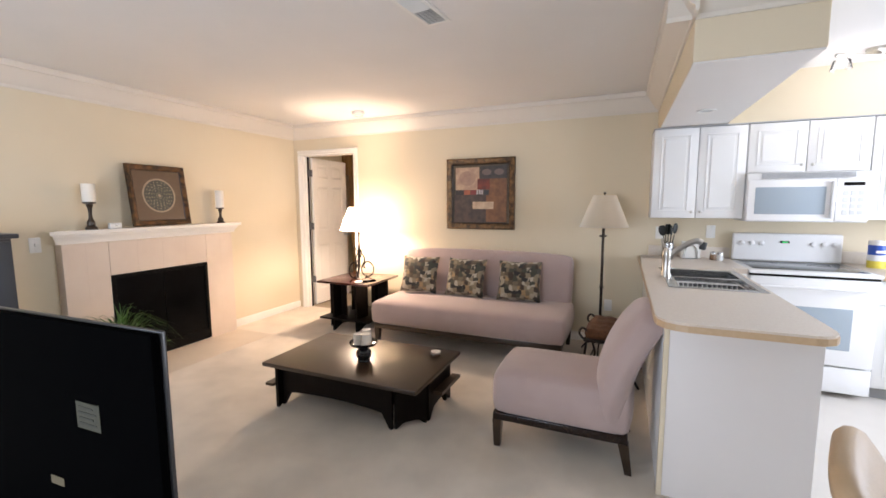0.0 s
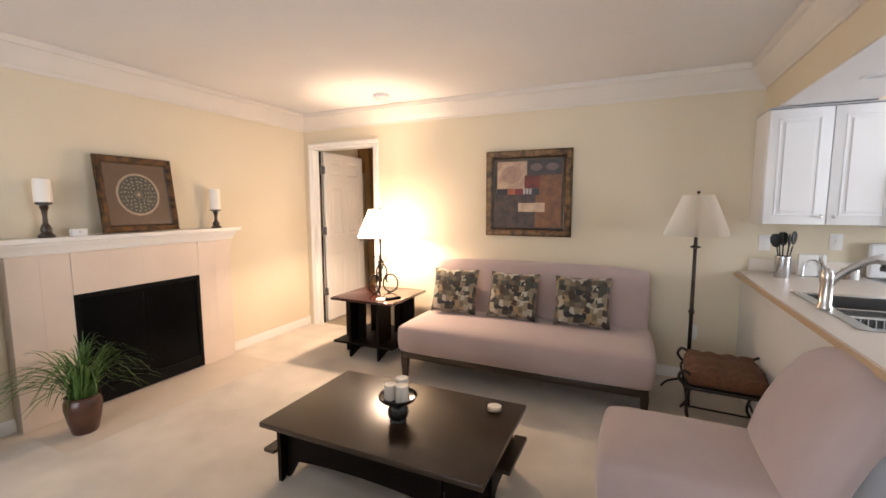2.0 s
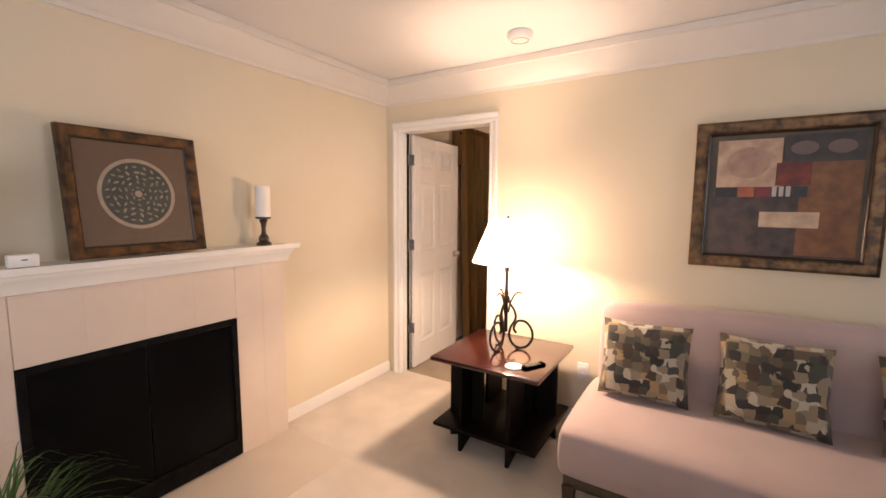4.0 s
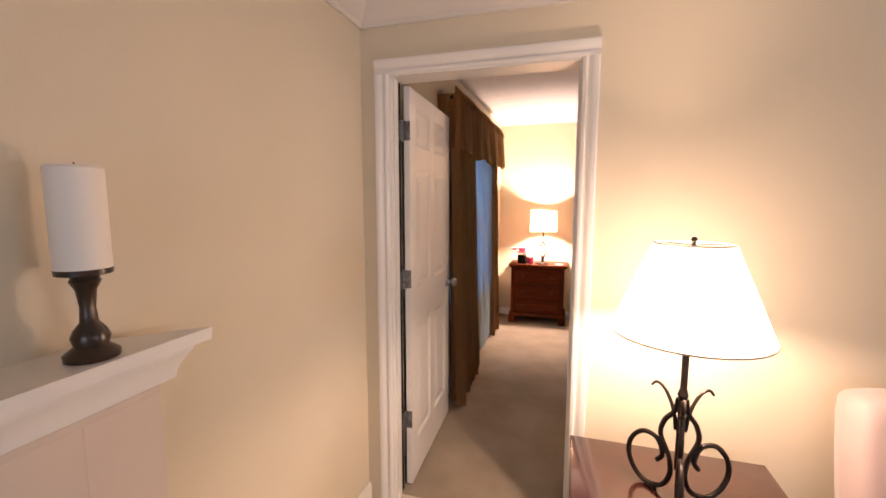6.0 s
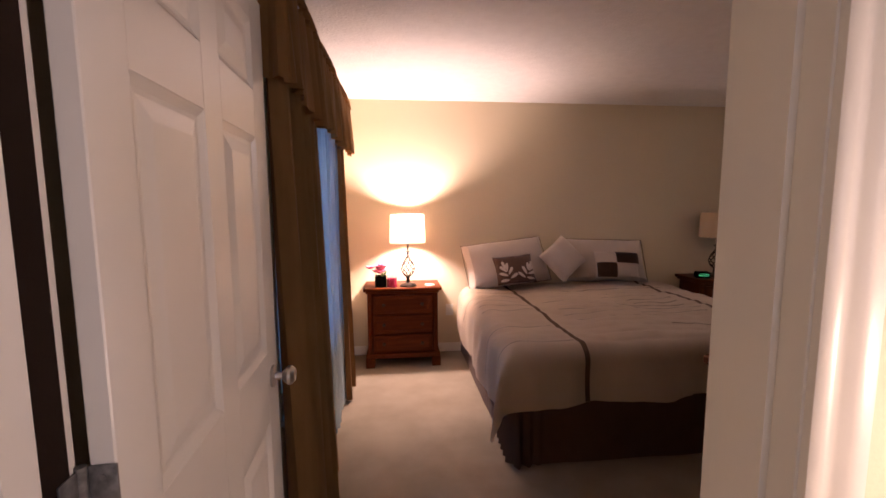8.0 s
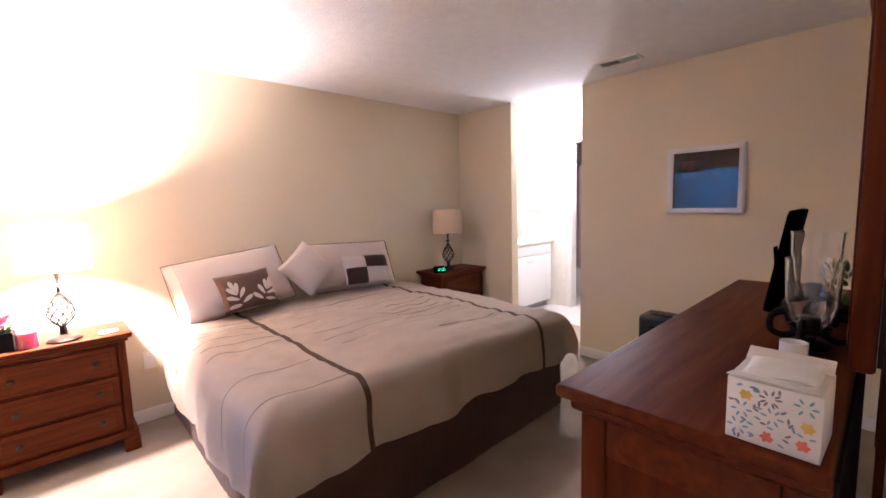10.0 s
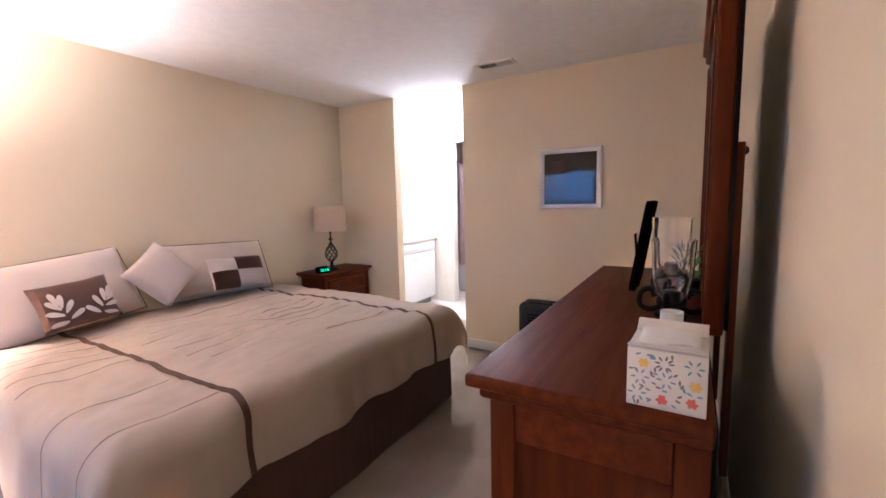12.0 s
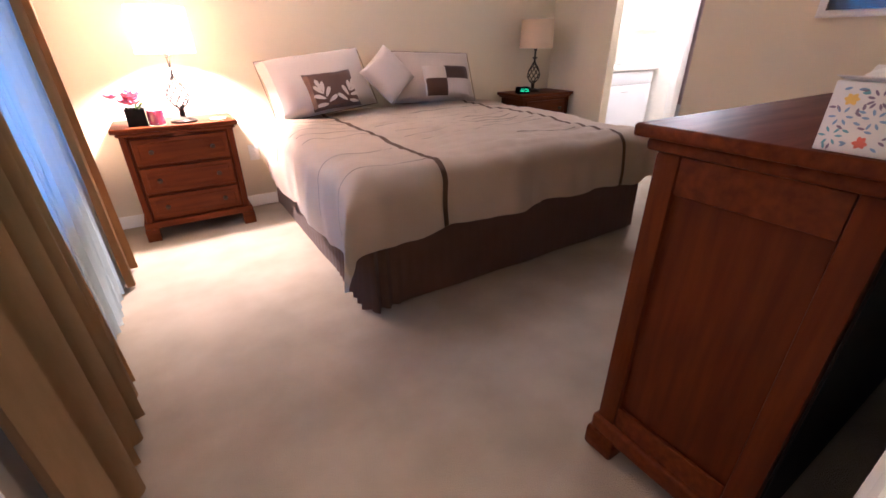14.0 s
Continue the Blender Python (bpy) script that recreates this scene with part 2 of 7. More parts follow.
M = {
    "wall": material("cream_paint", (0.70, 0.612, 0.458), 0.75, second=(0.665, 0.58, 0.428), scale=1.5, bump=0.12, bump_scale=140),
    "bwall": material("tan_paint", (0.72, 0.622, 0.450), 0.75, second=(0.685, 0.59, 0.42), scale=1.5, bump=0.12, bump_scale=140),
    "ceil": material("ceiling_paint", (0.75, 0.735, 0.72), 0.85, second=(0.72, 0.705, 0.69), scale=2, bump=0.15, bump_scale=120),
    "ceil_rough": material("stippled_ceiling", (0.85, 0.84, 0.83), 0.9, second=(0.79, 0.78, 0.77), scale=14, bump=0.9, bump_scale=55),
    "trim": material("white_trim_paint", (0.80, 0.77, 0.72), 0.3, second=(0.77, 0.74, 0.68), scale=3, bump=0.05, bump_scale=60),
    "carpet": material("beige_carpet", (0.71, 0.63, 0.53), 0.95, second=(0.585, 0.515, 0.43), scale=3.2, mix=0.75, bump=1.0, bump_scale=330, sheen=0.2, spec=0.1, detail=9),
    # bedroom copy of the carpet, darkened to offset strong lamp light
    "bcarpet": material("lamp_darkened_carpet", (0.388, 0.320, 0.242), 0.95, second=(0.309, 0.254, 0.189), scale=3.6, mix=0.75, bump=1.0, bump_scale=300, spec=0.05, detail=9),
    "hinge": material("worn_hinge_steel", (0.24, 0.235, 0.23), 0.4, metal=0.5, second=(0.12, 0.115, 0.11), scale=60, mix=0.9),
    "tile": material("stone_surround", (0.68, 0.57, 0.47), 0.4, second=(0.64, 0.525, 0.43), scale=5, mix=0.6, bump=0.04, bump_scale=30, rough_var=0.08),
    "black": material("black_metal", (0.002, 0.002, 0.002), 0.55, spec=0.05, second=(0.012, 0.011, 0.010), scale=20),
    "blackglass": material("black_glass", (0.001, 0.001, 0.0012), 0.3, spec=0.05, second=(0.006, 0.006, 0.006), scale=3),
    "mauve": material("mauve_upholstery", (0.455, 0.35, 0.325), 0.85, second=(0.415, 0.315, 0.29), scale=6, bump=0.35, bump_scale=500, sheen=0.35, spec=0.2),
    "espresso": material("espresso_wood", (0.024, 0.013, 0.006), 0.30, spec=0.55, second=(0.034, 0.018, 0.008), scale=4, stretch=(1, 12, 12), bump=0.03, bump_scale=30, rough_var=0.05),
    "espresso_y": material("espresso_wood_cross", (0.012, 0.0065, 0.0045), 0.24, spec=0.35, second=(0.020, 0.010, 0.007), scale=4, stretch=(12, 1, 12), rough_var=0.05),
    # same espresso wood for boards below the tops, shade put into the colour
    "espresso_shaded": material("espresso_wood_shaded", (0.0045, 0.003, 0.0022), 0.4, spec=0.10, second=(0.008, 0.0045, 0.003), scale=4, stretch=(12, 12, 1)),
    "redtop": material("mahogany_top", (0.055, 0.014, 0.010), 0.16, second=(0.035, 0.010, 0.007), scale=4, stretch=(1, 12, 12), rough_var=0.05, coat=0.3),
    "cherry": material("cherry_wood", (0.105, 0.024, 0.004), 0.5, spec=0.09, second=(0.070, 0.013, 0.003), scale=3.2, mix=0.8, stretch=(1.2, 14, 14), bump=0.04, bump_scale=40, rough_var=0.06),
    "cherry_v": material("cherry_wood_upright", (0.088, 0.019, 0.003), 0.5, spec=0.07, second=(0.062, 0.012, 0.003), scale=3.2, mix=0.8, stretch=(14, 14, 1.2), bump=0.04, bump_scale=40, rough_var=0.06),
    "iron": material("wrought_iron", (0.022, 0.017, 0.014), 0.45, metal=0.6, second=(0.040, 0.026, 0.018), scale=30, bump=0.3, bump_scale=90),
    "nickel": material("brushed_nickel", (0.62, 0.60, 0.57), 0.28, metal=1.0, second=(0.52, 0.50, 0.48), scale=20),
    "steel": material("stainless_steel", (0.60, 0.61, 0.62), 0.25, metal=1.0, second=(0.50, 0.51, 0.52), scale=30, stretch=(1, 20, 1)),
    "cab": material("white_cabinet_paint", (0.80, 0.80, 0.79), 0.35, second=(0.77, 0.77, 0.76), scale=4),
    "appliance": material("white_enamel", (0.82, 0.82, 0.82), 0.22, second=(0.79, 0.79, 0.79), scale=2),
    "smoke_glass": material("smoked_glass", (0.36, 0.42, 0.47), 0.12, second=(0.33, 0.39, 0.44), scale=2),
    "laminate": material("speckled_laminate", (0.70, 0.63, 0.55), 0.35, second=(0.60, 0.52, 0.44), scale=120, mix=0.4, detail=2),
    "laminate_edge": material("tan_laminate_edge", (0.56, 0.40, 0.25), 0.4, second=(0.50, 0.35, 0.21), scale=60),
    "candle": material("ivory_wax", (0.83, 0.78, 0.70), 0.5, second=(0.79, 0.73, 0.64), scale=5),
    "almond": material("almond_plastic", (0.66, 0.57, 0.43), 0.45, second=(0.62, 0.535, 0.40), scale=4),
    "plastic_white": material("white_plastic", (0.78, 0.77, 0.74), 0.4, second=(0.74, 0.73, 0.70), scale=4),
    "leaf": material("grass_leaf", (0.033, 0.095, 0.014), 0.45, second=(0.075, 0.155, 0.032), scale=9, mix=0.8),
    "pot": material("brown_glazed_pot", (0.085, 0.032, 0.018), 0.3, second=(0.045, 0.018, 0.012), scale=14, mix=0.8, bump=0.3, bump_scale=30),
    "bronze": material("bronze_frame", (0.115, 0.055, 0.018), 0.5, metal=0.3, spec=0.3, second=(0.012, 0.008, 0.005), scale=19, mix=0.9, bump=0.3, bump_scale=45),
    "bronze_dark": material("dark_frame_lip", (0.016, 0.010, 0.008), 0.35, second=(0.03, 0.018, 0.011), scale=20),
    "gold": material("antique_gold_leaf", (0.19, 0.105, 0.042), 0.42, metal=0.5, second=(0.045, 0.026, 0.013), scale=22, mix=0.9, bump=0.2, bump_scale=45),
    "mat_brown": material("taupe_mat_board", (0.105, 0.066, 0.038), 0.5, second=(0.090, 0.056, 0.032), scale=30),
    "curtain": material("bronze_curtain_cloth", (0.43, 0.235, 0.086), 0.7, spec=0.15, second=(0.29, 0.155, 0.052), scale=3, stretch=(6, 6, 1), bump=0.25, bump_scale=450, sheen=0.08),
    "duvet": material("tan_comforter", (0.77, 0.63, 0.485), 0.7, second=(0.71, 0.575, 0.44), scale=5, bump=0.3, bump_scale=350, sheen=0.08, spec=0.25),
    "pillowcase": material("beige_sham", (0.54, 0.455, 0.39), 0.75, second=(0.49, 0.41, 0.35), scale=5, bump=0.25, bump_scale=400, sheen=0.3, spec=0.2),
    "choc": material("chocolate_cloth", (0.095, 0.045, 0.026), 0.75, second=(0.078, 0.036, 0.021), scale=8, bump=0.25, bump_scale=400, sheen=0.3, spec=0.2),
    "skirt": material("brown_bed_skirt", (0.185, 0.095, 0.060), 0.8, second=(0.15, 0.075, 0.046), scale=6, bump=0.2, bump_scale=350, sheen=0.2, spec=0.2),
    "sheet": material("ivory_stripe", (0.56, 0.47, 0.39), 0.75, second=(0.53, 0.44, 0.36), scale=8),
    "mirror": material("mirror_silver", (0.86, 0.87, 0.87), 0.01, metal=1.0, second=(0.86, 0.87, 0.87)),
    "vinyl": material("pale_vinyl_floor", (0.66, 0.62, 0.57), 0.35, second=(0.60, 0.56, 0.51), scale=3, bump=0.03, bump_scale=20),
    "wicker": material("tan_chair_leather", (0.46, 0.32, 0.19), 0.5, second=(0.40, 0.275, 0.155), scale=8, bump=0.2, bump_scale=120),
    "tuft": material("brown_ottoman_cloth", (0.135, 0.058, 0.026), 0.75, spec=0.2, second=(0.085, 0.035, 0.016), scale=40, mix=0.8, bump=0.4, bump_scale=200, sheen=0.05),
    "lamp_shade": shade_material("ivory_shade_cloth", (0.97, 0.93, 0.86), 0.92, 0.28),
    "lamp_shade_off": shade_material("beige_shade_cloth", (0.64, 0.49, 0.34), 0.11, 0.0),
    "sheer": shade_material("sheer_curtain_cloth", (0.40, 0.47, 0.50), 0.9, 0.42),
    "glass": glass_material("clear_glass"),
    "red_wax": material("magenta_wax", (0.45, 0.02, 0.06), 0.25, second=(0.38, 0.015, 0.05), scale=4, coat=0.4),
    "petal": material("pink_petal", (0.70, 0.10, 0.22), 0.5, second=(0.78, 0.30, 0.38), scale=25, mix=0.8),
    "camo": voronoi_material("patchwork_print", [(0.045, 0.028, 0.018), (0.23, 0.185, 0.12), (0.10, 0.075, 0.045), (0.36, 0.31, 0.23), (0.050, 0.048, 0.034), (0.15, 0.12, 0.075), (0.30, 0.20, 0.10), (0.02, 0.02, 0.018), (0.42, 0.37, 0.29)], 24, blend=0.035, jitter=0.62),
    "thin_glass": glass_material("thin_blown_glass", ior=1.42),
    "lcd": glow_material("green_clock_digits", (0.05, 0.9, 0.35), 1.5),
    "green_led": glow_material("green_range_digits", (0.02, 0.5, 0.12), 0.6),
}


def flat(name, color, rough=0.6, second=None, scale=14, **kw):
    if name not in M:
        M[name] = material(name, color, rough, second=second, scale=scale, **kw)
    return M[name]


# ---- mesh helpers ----
def link(name, bm, mat, parent=None, label="", smooth=True):
    me = bpy.data.meshes.new(name)
    bmesh.ops.recalc_face_normals(bm, faces=bm.faces[:])
    bm.to_mesh(me)
    bm.free()
    for mm in (mat if isinstance(mat, (list, tuple)) else [mat]):
        me.materials.append(mm)
    ob = new(name, me)
    if smooth:
        me.shade_smooth()
        me.set_sharp_from_angle(angle=radians(38))
    if parent is not None:
        ob.parent = parent
    if label:
        ob["label"] = label
    return ob


def part(name, bm, mat, parent, label="", smooth=True):
    return link(name, bm, mat, parent, label, smooth)


def thing(name, label, category, m=None, group="", kind=""):
    ob = new(name)
    ob.empty_display_size = 0.1
    if m is not None:
        ob.matrix_world = m
    return tagged(ob, label, category, group, kind)


def box(x0, x1, y0, y1, z0, z1, bevel=0.0, seg=2, bm=None, m=None):
    bm = bm or bmesh.new()
    r = bmesh.ops.create_cube(bm, size=1.0)
    vs = r["verts"]
    for v in vs:
        v.co = Vector(((x0 + x1) / 2 + v.co.x * (x1 - x0), (y0 + y1) / 2 + v.co.y * (y1 - y0), (z0 + z1) / 2 + v.co.z * (z1 - z0)))
    if bevel:
        es = list({e for v in vs for e in v.link_edges})
        out = bmesh.ops.bevel(bm, geom=es, offset=bevel, segments=seg, profile=0.5, affect="EDGES")
        vs = list({v for f in out["faces"] for v in f.verts} | {v for v in vs if v.is_valid})
    if m is not None:
        bmesh.ops.transform(bm, matrix=m, verts=vs)
    return bm


def lathe(profile, n=24, bm=None, m=None):
    """Turns a list of (radius, height) round the z axis."""
    bm = bm or bmesh.new()
    rings, made = [], []
    for r, z in profile:
        if r < 1e-5:
            ring = [bm.verts.new((0, 0, z))]
        else:
            ring = [bm.verts.new((r * math.cos(2 * math.pi * i / n), r * math.sin(2 * math.pi * i / n), z)) for i in range(n)]
        rings.append(ring)
        made += ring
    for a, b in zip(rings, rings[1:]):
        for i in range(n):
            j = (i + 1) % n
            q = [a[i % len(a)], a[j % len(a)], b[j % len(b)], b[i % len(b)]]
            q = list(dict.fromkeys(q))
            if len(q) > 2:
                bm.faces.new(q)
    if m is not None:
        bmesh.ops.transform(bm, matrix=m, verts=made)
    return bm


def tube(points, r, n=8, bm=None, cap=True, taper=None):
    """A round rod along a line of points."""
    bm = bm or bmesh.new()
    pts = [Vector(p) for p in points]
    rings, side = [], None
    for i, p in enumerate(pts):
        d = (pts[min(i + 1, len(pts) - 1)] - pts[max(i - 1, 0)]).normalized()
        if side is None:
            side = d.orthogonal().normalized()
        side = (side - d * side.dot(d)).normalized()
        up = d.cross(side)
        rr = r if taper is None else r + (taper - r) * i / (len(pts) - 1)
        rings.append([bm.verts.new(p + (side * math.cos(2 * math.pi * k / n) + up * math.sin(2 * math.pi * k / n)) * rr) for k in range(n)])
    for a, b in zip(rings, rings[1:]):
        for k in range(n):
            bm.faces.new((a[k], a[(k + 1) % n], b[(k + 1) % n], b[k]))
    if cap:
        bm.faces.new(rings[0][::-1])
        bm.faces.new(rings[-1])
    return bm


def prism(outline, z0, z1, bm=None, bevel=0.0):
    """An outline in x and y, raised from z0 to z1."""
    bm = bm or bmesh.new()
    low = [bm.verts.new((x, y, z0)) for x, y in outline]
    high = [bm.verts.new((x, y, z1)) for x, y in outline]
    n = len(outline)
    bm.faces.new(low[::-1])
    bm.faces.new(high)
    for i in range(n):
        bm.faces.new((low[i], low[(i + 1) % n], high[(i + 1) % n], high[i]))
    if bevel:
        es = [e for e in bm.edges if abs(e.verts[0].co.z - e.verts[1].co.z) < 1e-6]
        bmesh.ops.bevel(bm, geom=es, offset=bevel, segments=2, profile=0.5, affect="EDGES")
    return bm


def extrude_profile(profile, p0, p1, up=(0, 0, 1), bm=None, out=None):
    """A moulding: the profile's (out, up) pairs swept from p0 to p1."""
    bm = bm or bmesh.new()
    p0, p1, up, out = Vector(p0), Vector(p1), Vector(up), Vector(out)
    a = [bm.verts.new(p0 + out * o + up * u) for o, u in profile]
    b = [bm.verts.new(p1 + out * o + up * u) for o, u in profile]
    n = len(profile)
    for i in range(n):
        bm.faces.new((a[i], a[(i + 1) % n], b[(i + 1) % n], b[i]))
    bm.faces.new(a[::-1])
    bm.faces.new(b)
    return bm


def cushion(w, d, h, n=14, power=0.30, corner=0.06, seed=0, sag=0.0, wrinkle=0.006):
    """A stuffed pillow lying on z = 0 plane, w by d, swelling to h in the middle."""
    bm = bmesh.new()
    grid = {}
    for s in (1, -1):
        for i in range(n + 1):
            for j in range(n + 1):
                u, v = 2 * i / n - 1, 2 * j / n - 1
                edge = i in (0, n) or j in (0, n)
                if s == -1 and edge:
                    grid[s, i, j] = grid[1, i, j]
                    continue
                t = max(0.0, (1 - u ** 4) * (1 - v ** 4)) ** (power + 0.15)
                pinch = 1 - corner * (1 - abs(u) ** 2) * abs(v) ** 4 - 0.0
                pinch2 = 1 - corner * (1 - abs(v) ** 2) * abs(u) ** 4
                x, y = u * w / 2 * pinch2, v * d / 2 * pinch
                wr = noise.noise(Vector((x * 9 + seed * 7.3, y * 9, s * 3.0))) * wrinkle * (1 + 2 * (1 - t))
                grid[s, i, j] = bm.verts.new((x, y, s * (t * h / 2) + wr - sag * (u * u)))
    for s in (1, -1):
        for i in range(n):
            for j in range(n):
                q = [grid[s, i, j], grid[s, i + 1, j], grid[s, i + 1, j + 1], grid[s, i, j + 1]]
                bm.faces.new(q if s == 1 else q[::-1])
    return bm


def soft_box(x0, x1, y0, y1, z0, z1, r=0.05, n=10, puff=0.015, m=None):
    """An upholstered block with rounded edges and slightly swelling faces."""
    bm = bmesh.new()
    bmesh.ops.create_cube(bm, size=2.0)
    bmesh.ops.subdivide_edges(bm, edges=bm.edges[:], cuts=n, use_grid_fill=True)
    hx, hy, hz = (x1 - x0) / 2, (y1 - y0) / 2, (z1 - z0) / 2
    c = Vector(((x0 + x1) / 2, (y0 + y1) / 2, (z0 + z1) / 2))

    def spread(a, half):
        k = min(r * 1.6, half * 0.9)
        return math.copysign(half - k + k * math.sin((abs(a) - 0.7) / 0.3 * math.pi / 2), a) if abs(a) > 0.7 else a / 0.7 * (half - k)
    for v in bm.verts:
        a = v.co.copy()
        p = Vector((spread(a.x, hx), spread(a.y, hy), spread(a.z, hz)))
        core = Vector((max(-hx + r, min(hx - r, p.x)), max(-hy + r, min(hy - r, p.y)), max(-hz + r, min(hz - r, p.z))))
        d = p - core
        if d.length > 1e-6:
            p = core + d.normalized() * r
        fx, fy, fz = 1 - (p.x / hx) ** 2, 1 - (p.y / hy) ** 2, 1 - (p.z / hz) ** 2
        if abs(a.z) > 0.999:
            p.z += math.copysign(puff * max(fx, 0) * max(fy, 0), a.z)
        if abs(a.y) > 0.999:
            p.y += math.copysign(puff * max(fx, 0) * max(fz, 0), a.y)
        if abs(a.x) > 0.999:
            p.x += math.copysign(puff * max(fy, 0) * max(fz, 0), a.x)
        v.co = c + p
    if m is not None:
        bmesh.ops.transform(bm, matrix=m, verts=bm.verts[:])
    return bm


def wall(name, boxes, mat, label):
    bm = bmesh.new()
    for b in boxes:
        box(*b, bm=bm)
    ob = link(name, bm, mat, smooth=False)
    return tagged(ob, label, "wall", kind="structure")


# ---- setting ----
CEIL = 2.42
wall("wall_west", [(-0.14, 0.0, -6.6, 0.0, 0, CEIL)], M["wall"], "cream painted living room wall beside the fireplace")
wall("wall_middle", [(-0.14, 0.122, 0.0, 0.12, 0, CEIL), (0.122, 0.963, 0.0, 0.12, 2.05, CEIL), (0.963, 7.5, 0.0, 0.12, 0, CEIL)], M["wall"],
     "cream painted wall behind the sofa with a doorway")
wall("wall_south", [(-0.14, 0.9, -6.6, -6.45, 0, CEIL), (3.5, 7.5, -6.6, -6.45, 0, CEIL), (0.9, 3.5, -6.6, -6.45, 2.15, CEIL)], M["wall"],
     "cream painted wall with a patio door opening")
wall("wall_east", [(7.4, 7.54, -6.45, -2.2, 0, CEIL), (7.4, 7.54, -0.9, 0.0, 0, CEIL), (7.4, 7.54, -2.2, -0.9, 0, 0.95), (7.4, 7.54, -2.2, -0.9, 2.05, CEIL)], M["wall"], "cream painted kitchen side wall with a window opening")
wall("wall_bedroom_window", [(-0.10, 0.05, 0.12, 1.30, 0, CEIL), (-0.10, 0.05, 2.75, 3.76, 0, CEIL), (-0.10, 0.05, 1.30, 2.75, 0, 0.60), (-0.10, 0.05, 1.30, 2.75, 2.06, CEIL)],
     M["bwall"], "tan painted bedroom wall with a window opening")
wall("wall_bedroom_north", [(0.05, 4.2, 3.64, 3.76, 0, CEIL)], M["bwall"], "tan painted wall behind the bed")
wall("wall_bedroom_lining", [(0.05, 0.122, 0.12, 0.124, 0, CEIL), (0.963, 4.1, 0.12, 0.124, 0, CEIL), (0.122, 0.963, 0.12, 0.124, 2.05, CEIL)], M["bwall"], "tan painted bedroom face of the door wall")
wall("wall_bedroom_east", [(4.10, 4.2, 0.124, 2.13, 0, CEIL), (4.10, 4.2, 2.905, 3.64, 0, CEIL)], M["bwall"], "tan painted wall with a full height bathroom opening")
flat("bath_paint", (0.80, 0.75, 0.66), 0.6)
for nm, b in (("north", (4.08, 7.5, 3.88, 4.0, 0, CEIL)), ("south", (4.2, 7.5, 1.2, 1.3, 0, CEIL)), ("east", (7.4, 7.5, 1.3, 3.88, 0, CEIL)), ("return", (4.08, 4.2, 3.76, 3.88, 0, CEIL))):
    wall("wall_bathroom_" + nm, [b], M["bath_paint"], "pale painted bathroom wall")
wall("wall_bathroom_partition", [(5.60, 5.70, 3.09, 3.88, 0, CEIL), (5.60, 5.70, 1.3, 2.20, 0, CEIL), (5.60, 5.70, 2.20, 3.09, 2.16, CEIL)], M["bath_paint"], "pale painted bathroom partition with a doorway to the tub")

# crown moulding of the living room
CROWN = [(0, 0), (0.012, 0.0), (0.016, 0.02), (0.03, 0.03), (0.05, 0.055), (0.085, 0.10), (0.10, 0.125), (0.115, 0.13), (0.118, 0.172), (0, 0.172)]
CROWN2 = [(0, 0), (0.02, 0), (0.024, 0.02), (0, 0.02)]


def crown(p0, p1, out):
    bm = extrude_profile(CROWN, p0, p1, out=out)
    ob = link("trim_crown", bm, material("crown_paint", (0.70, 0.655, 0.585), 0.5, second=(0.67, 0.62, 0.55), scale=3, bump=0.05, bump_scale=60))
    tagged(ob, "white painted crown moulding under the ceiling", "moulding", kind="structure")


crown((0, -6.45, CEIL - 0.175), (0, 0, CEIL - 0.175), (1, 0, 0))
crown((0, 0, CEIL - 0.175), (4.33, 0, CEIL - 0.175), (0, -1, 0))
crown((4.33, 0, CEIL - 0.175), (4.33, -2.13 - 0.118, CEIL - 0.175), (-1, 0, 0))
crown((4.33 - 0.118, -2.13, CEIL - 0.175), (4.82, -2.13, CEIL - 0.175), (0, -1, 0))

# dropped beam over the peninsula, soffit over the wall cabinets
tagged(link("beam", box(4.33, 4.82, -2.13, 0, 2.06, CEIL, 0.004), M["wall"], smooth=False), "cream painted dropped beam above the peninsula", "beam", kind="structure")
tagged(link("beam_underside", box(4.334, 4.816, -2.126, 0, 2.052, 2.0595), M["ceil"], smooth=False), "white painted underside of the beam", "beam", kind="structure")
tagged(link("soffit", box(4.82, 7.4, -0.34, 0, 2.045, CEIL), M["wall"], smooth=False), "cream painted soffit above the wall cabinets", "soffit", kind="structure")

tagged(link("ceiling_living", box(-0.14, 7.54, -6.6, 0.12, CEIL, CEIL + 0.12), M["ceil"], smooth=False), "smooth white painted ceiling", "ceiling", kind="structure")
tagged(link("ceiling_bedroom", box(-0.14, 7.54, 0.12, 4.0, CEIL, CEIL + 0.12), M["ceil_rough"], smooth=False), "white stippled bedroom ceiling", "ceiling", kind="structure")
tagged(link("floor_carpet", box(-0.14, 4.9, -6.6, 0.07, -0.1, 0.0), M["carpet"], smooth=False), "beige cut pile carpet", "carpet", kind="structure")
# carpet coloured darker here because the lamp lights it too strongly
tagged(link("floor_bedroom", box(-0.14, 4.9, 0.07, 3.88, -0.1, 0.0), M["bcarpet"], smooth=False), "cut pile bedroom carpet, its colour darkened to offset the lamp light", "carpet", kind="structure")
tagged(link("floor_kitchen", box(4.9, 7.5, -6.6, 0.12, -0.1, 0.0), M["vinyl"], smooth=False), "pale kitchen floor", "floor", kind="structure")
tagged(link("floor_bathroom", box(4.9, 7.5, 0.12, 4.0, -0.1, 0.0), M["vinyl"], smooth=False), "pale tiled bathroom floor", "floor", kind="structure")
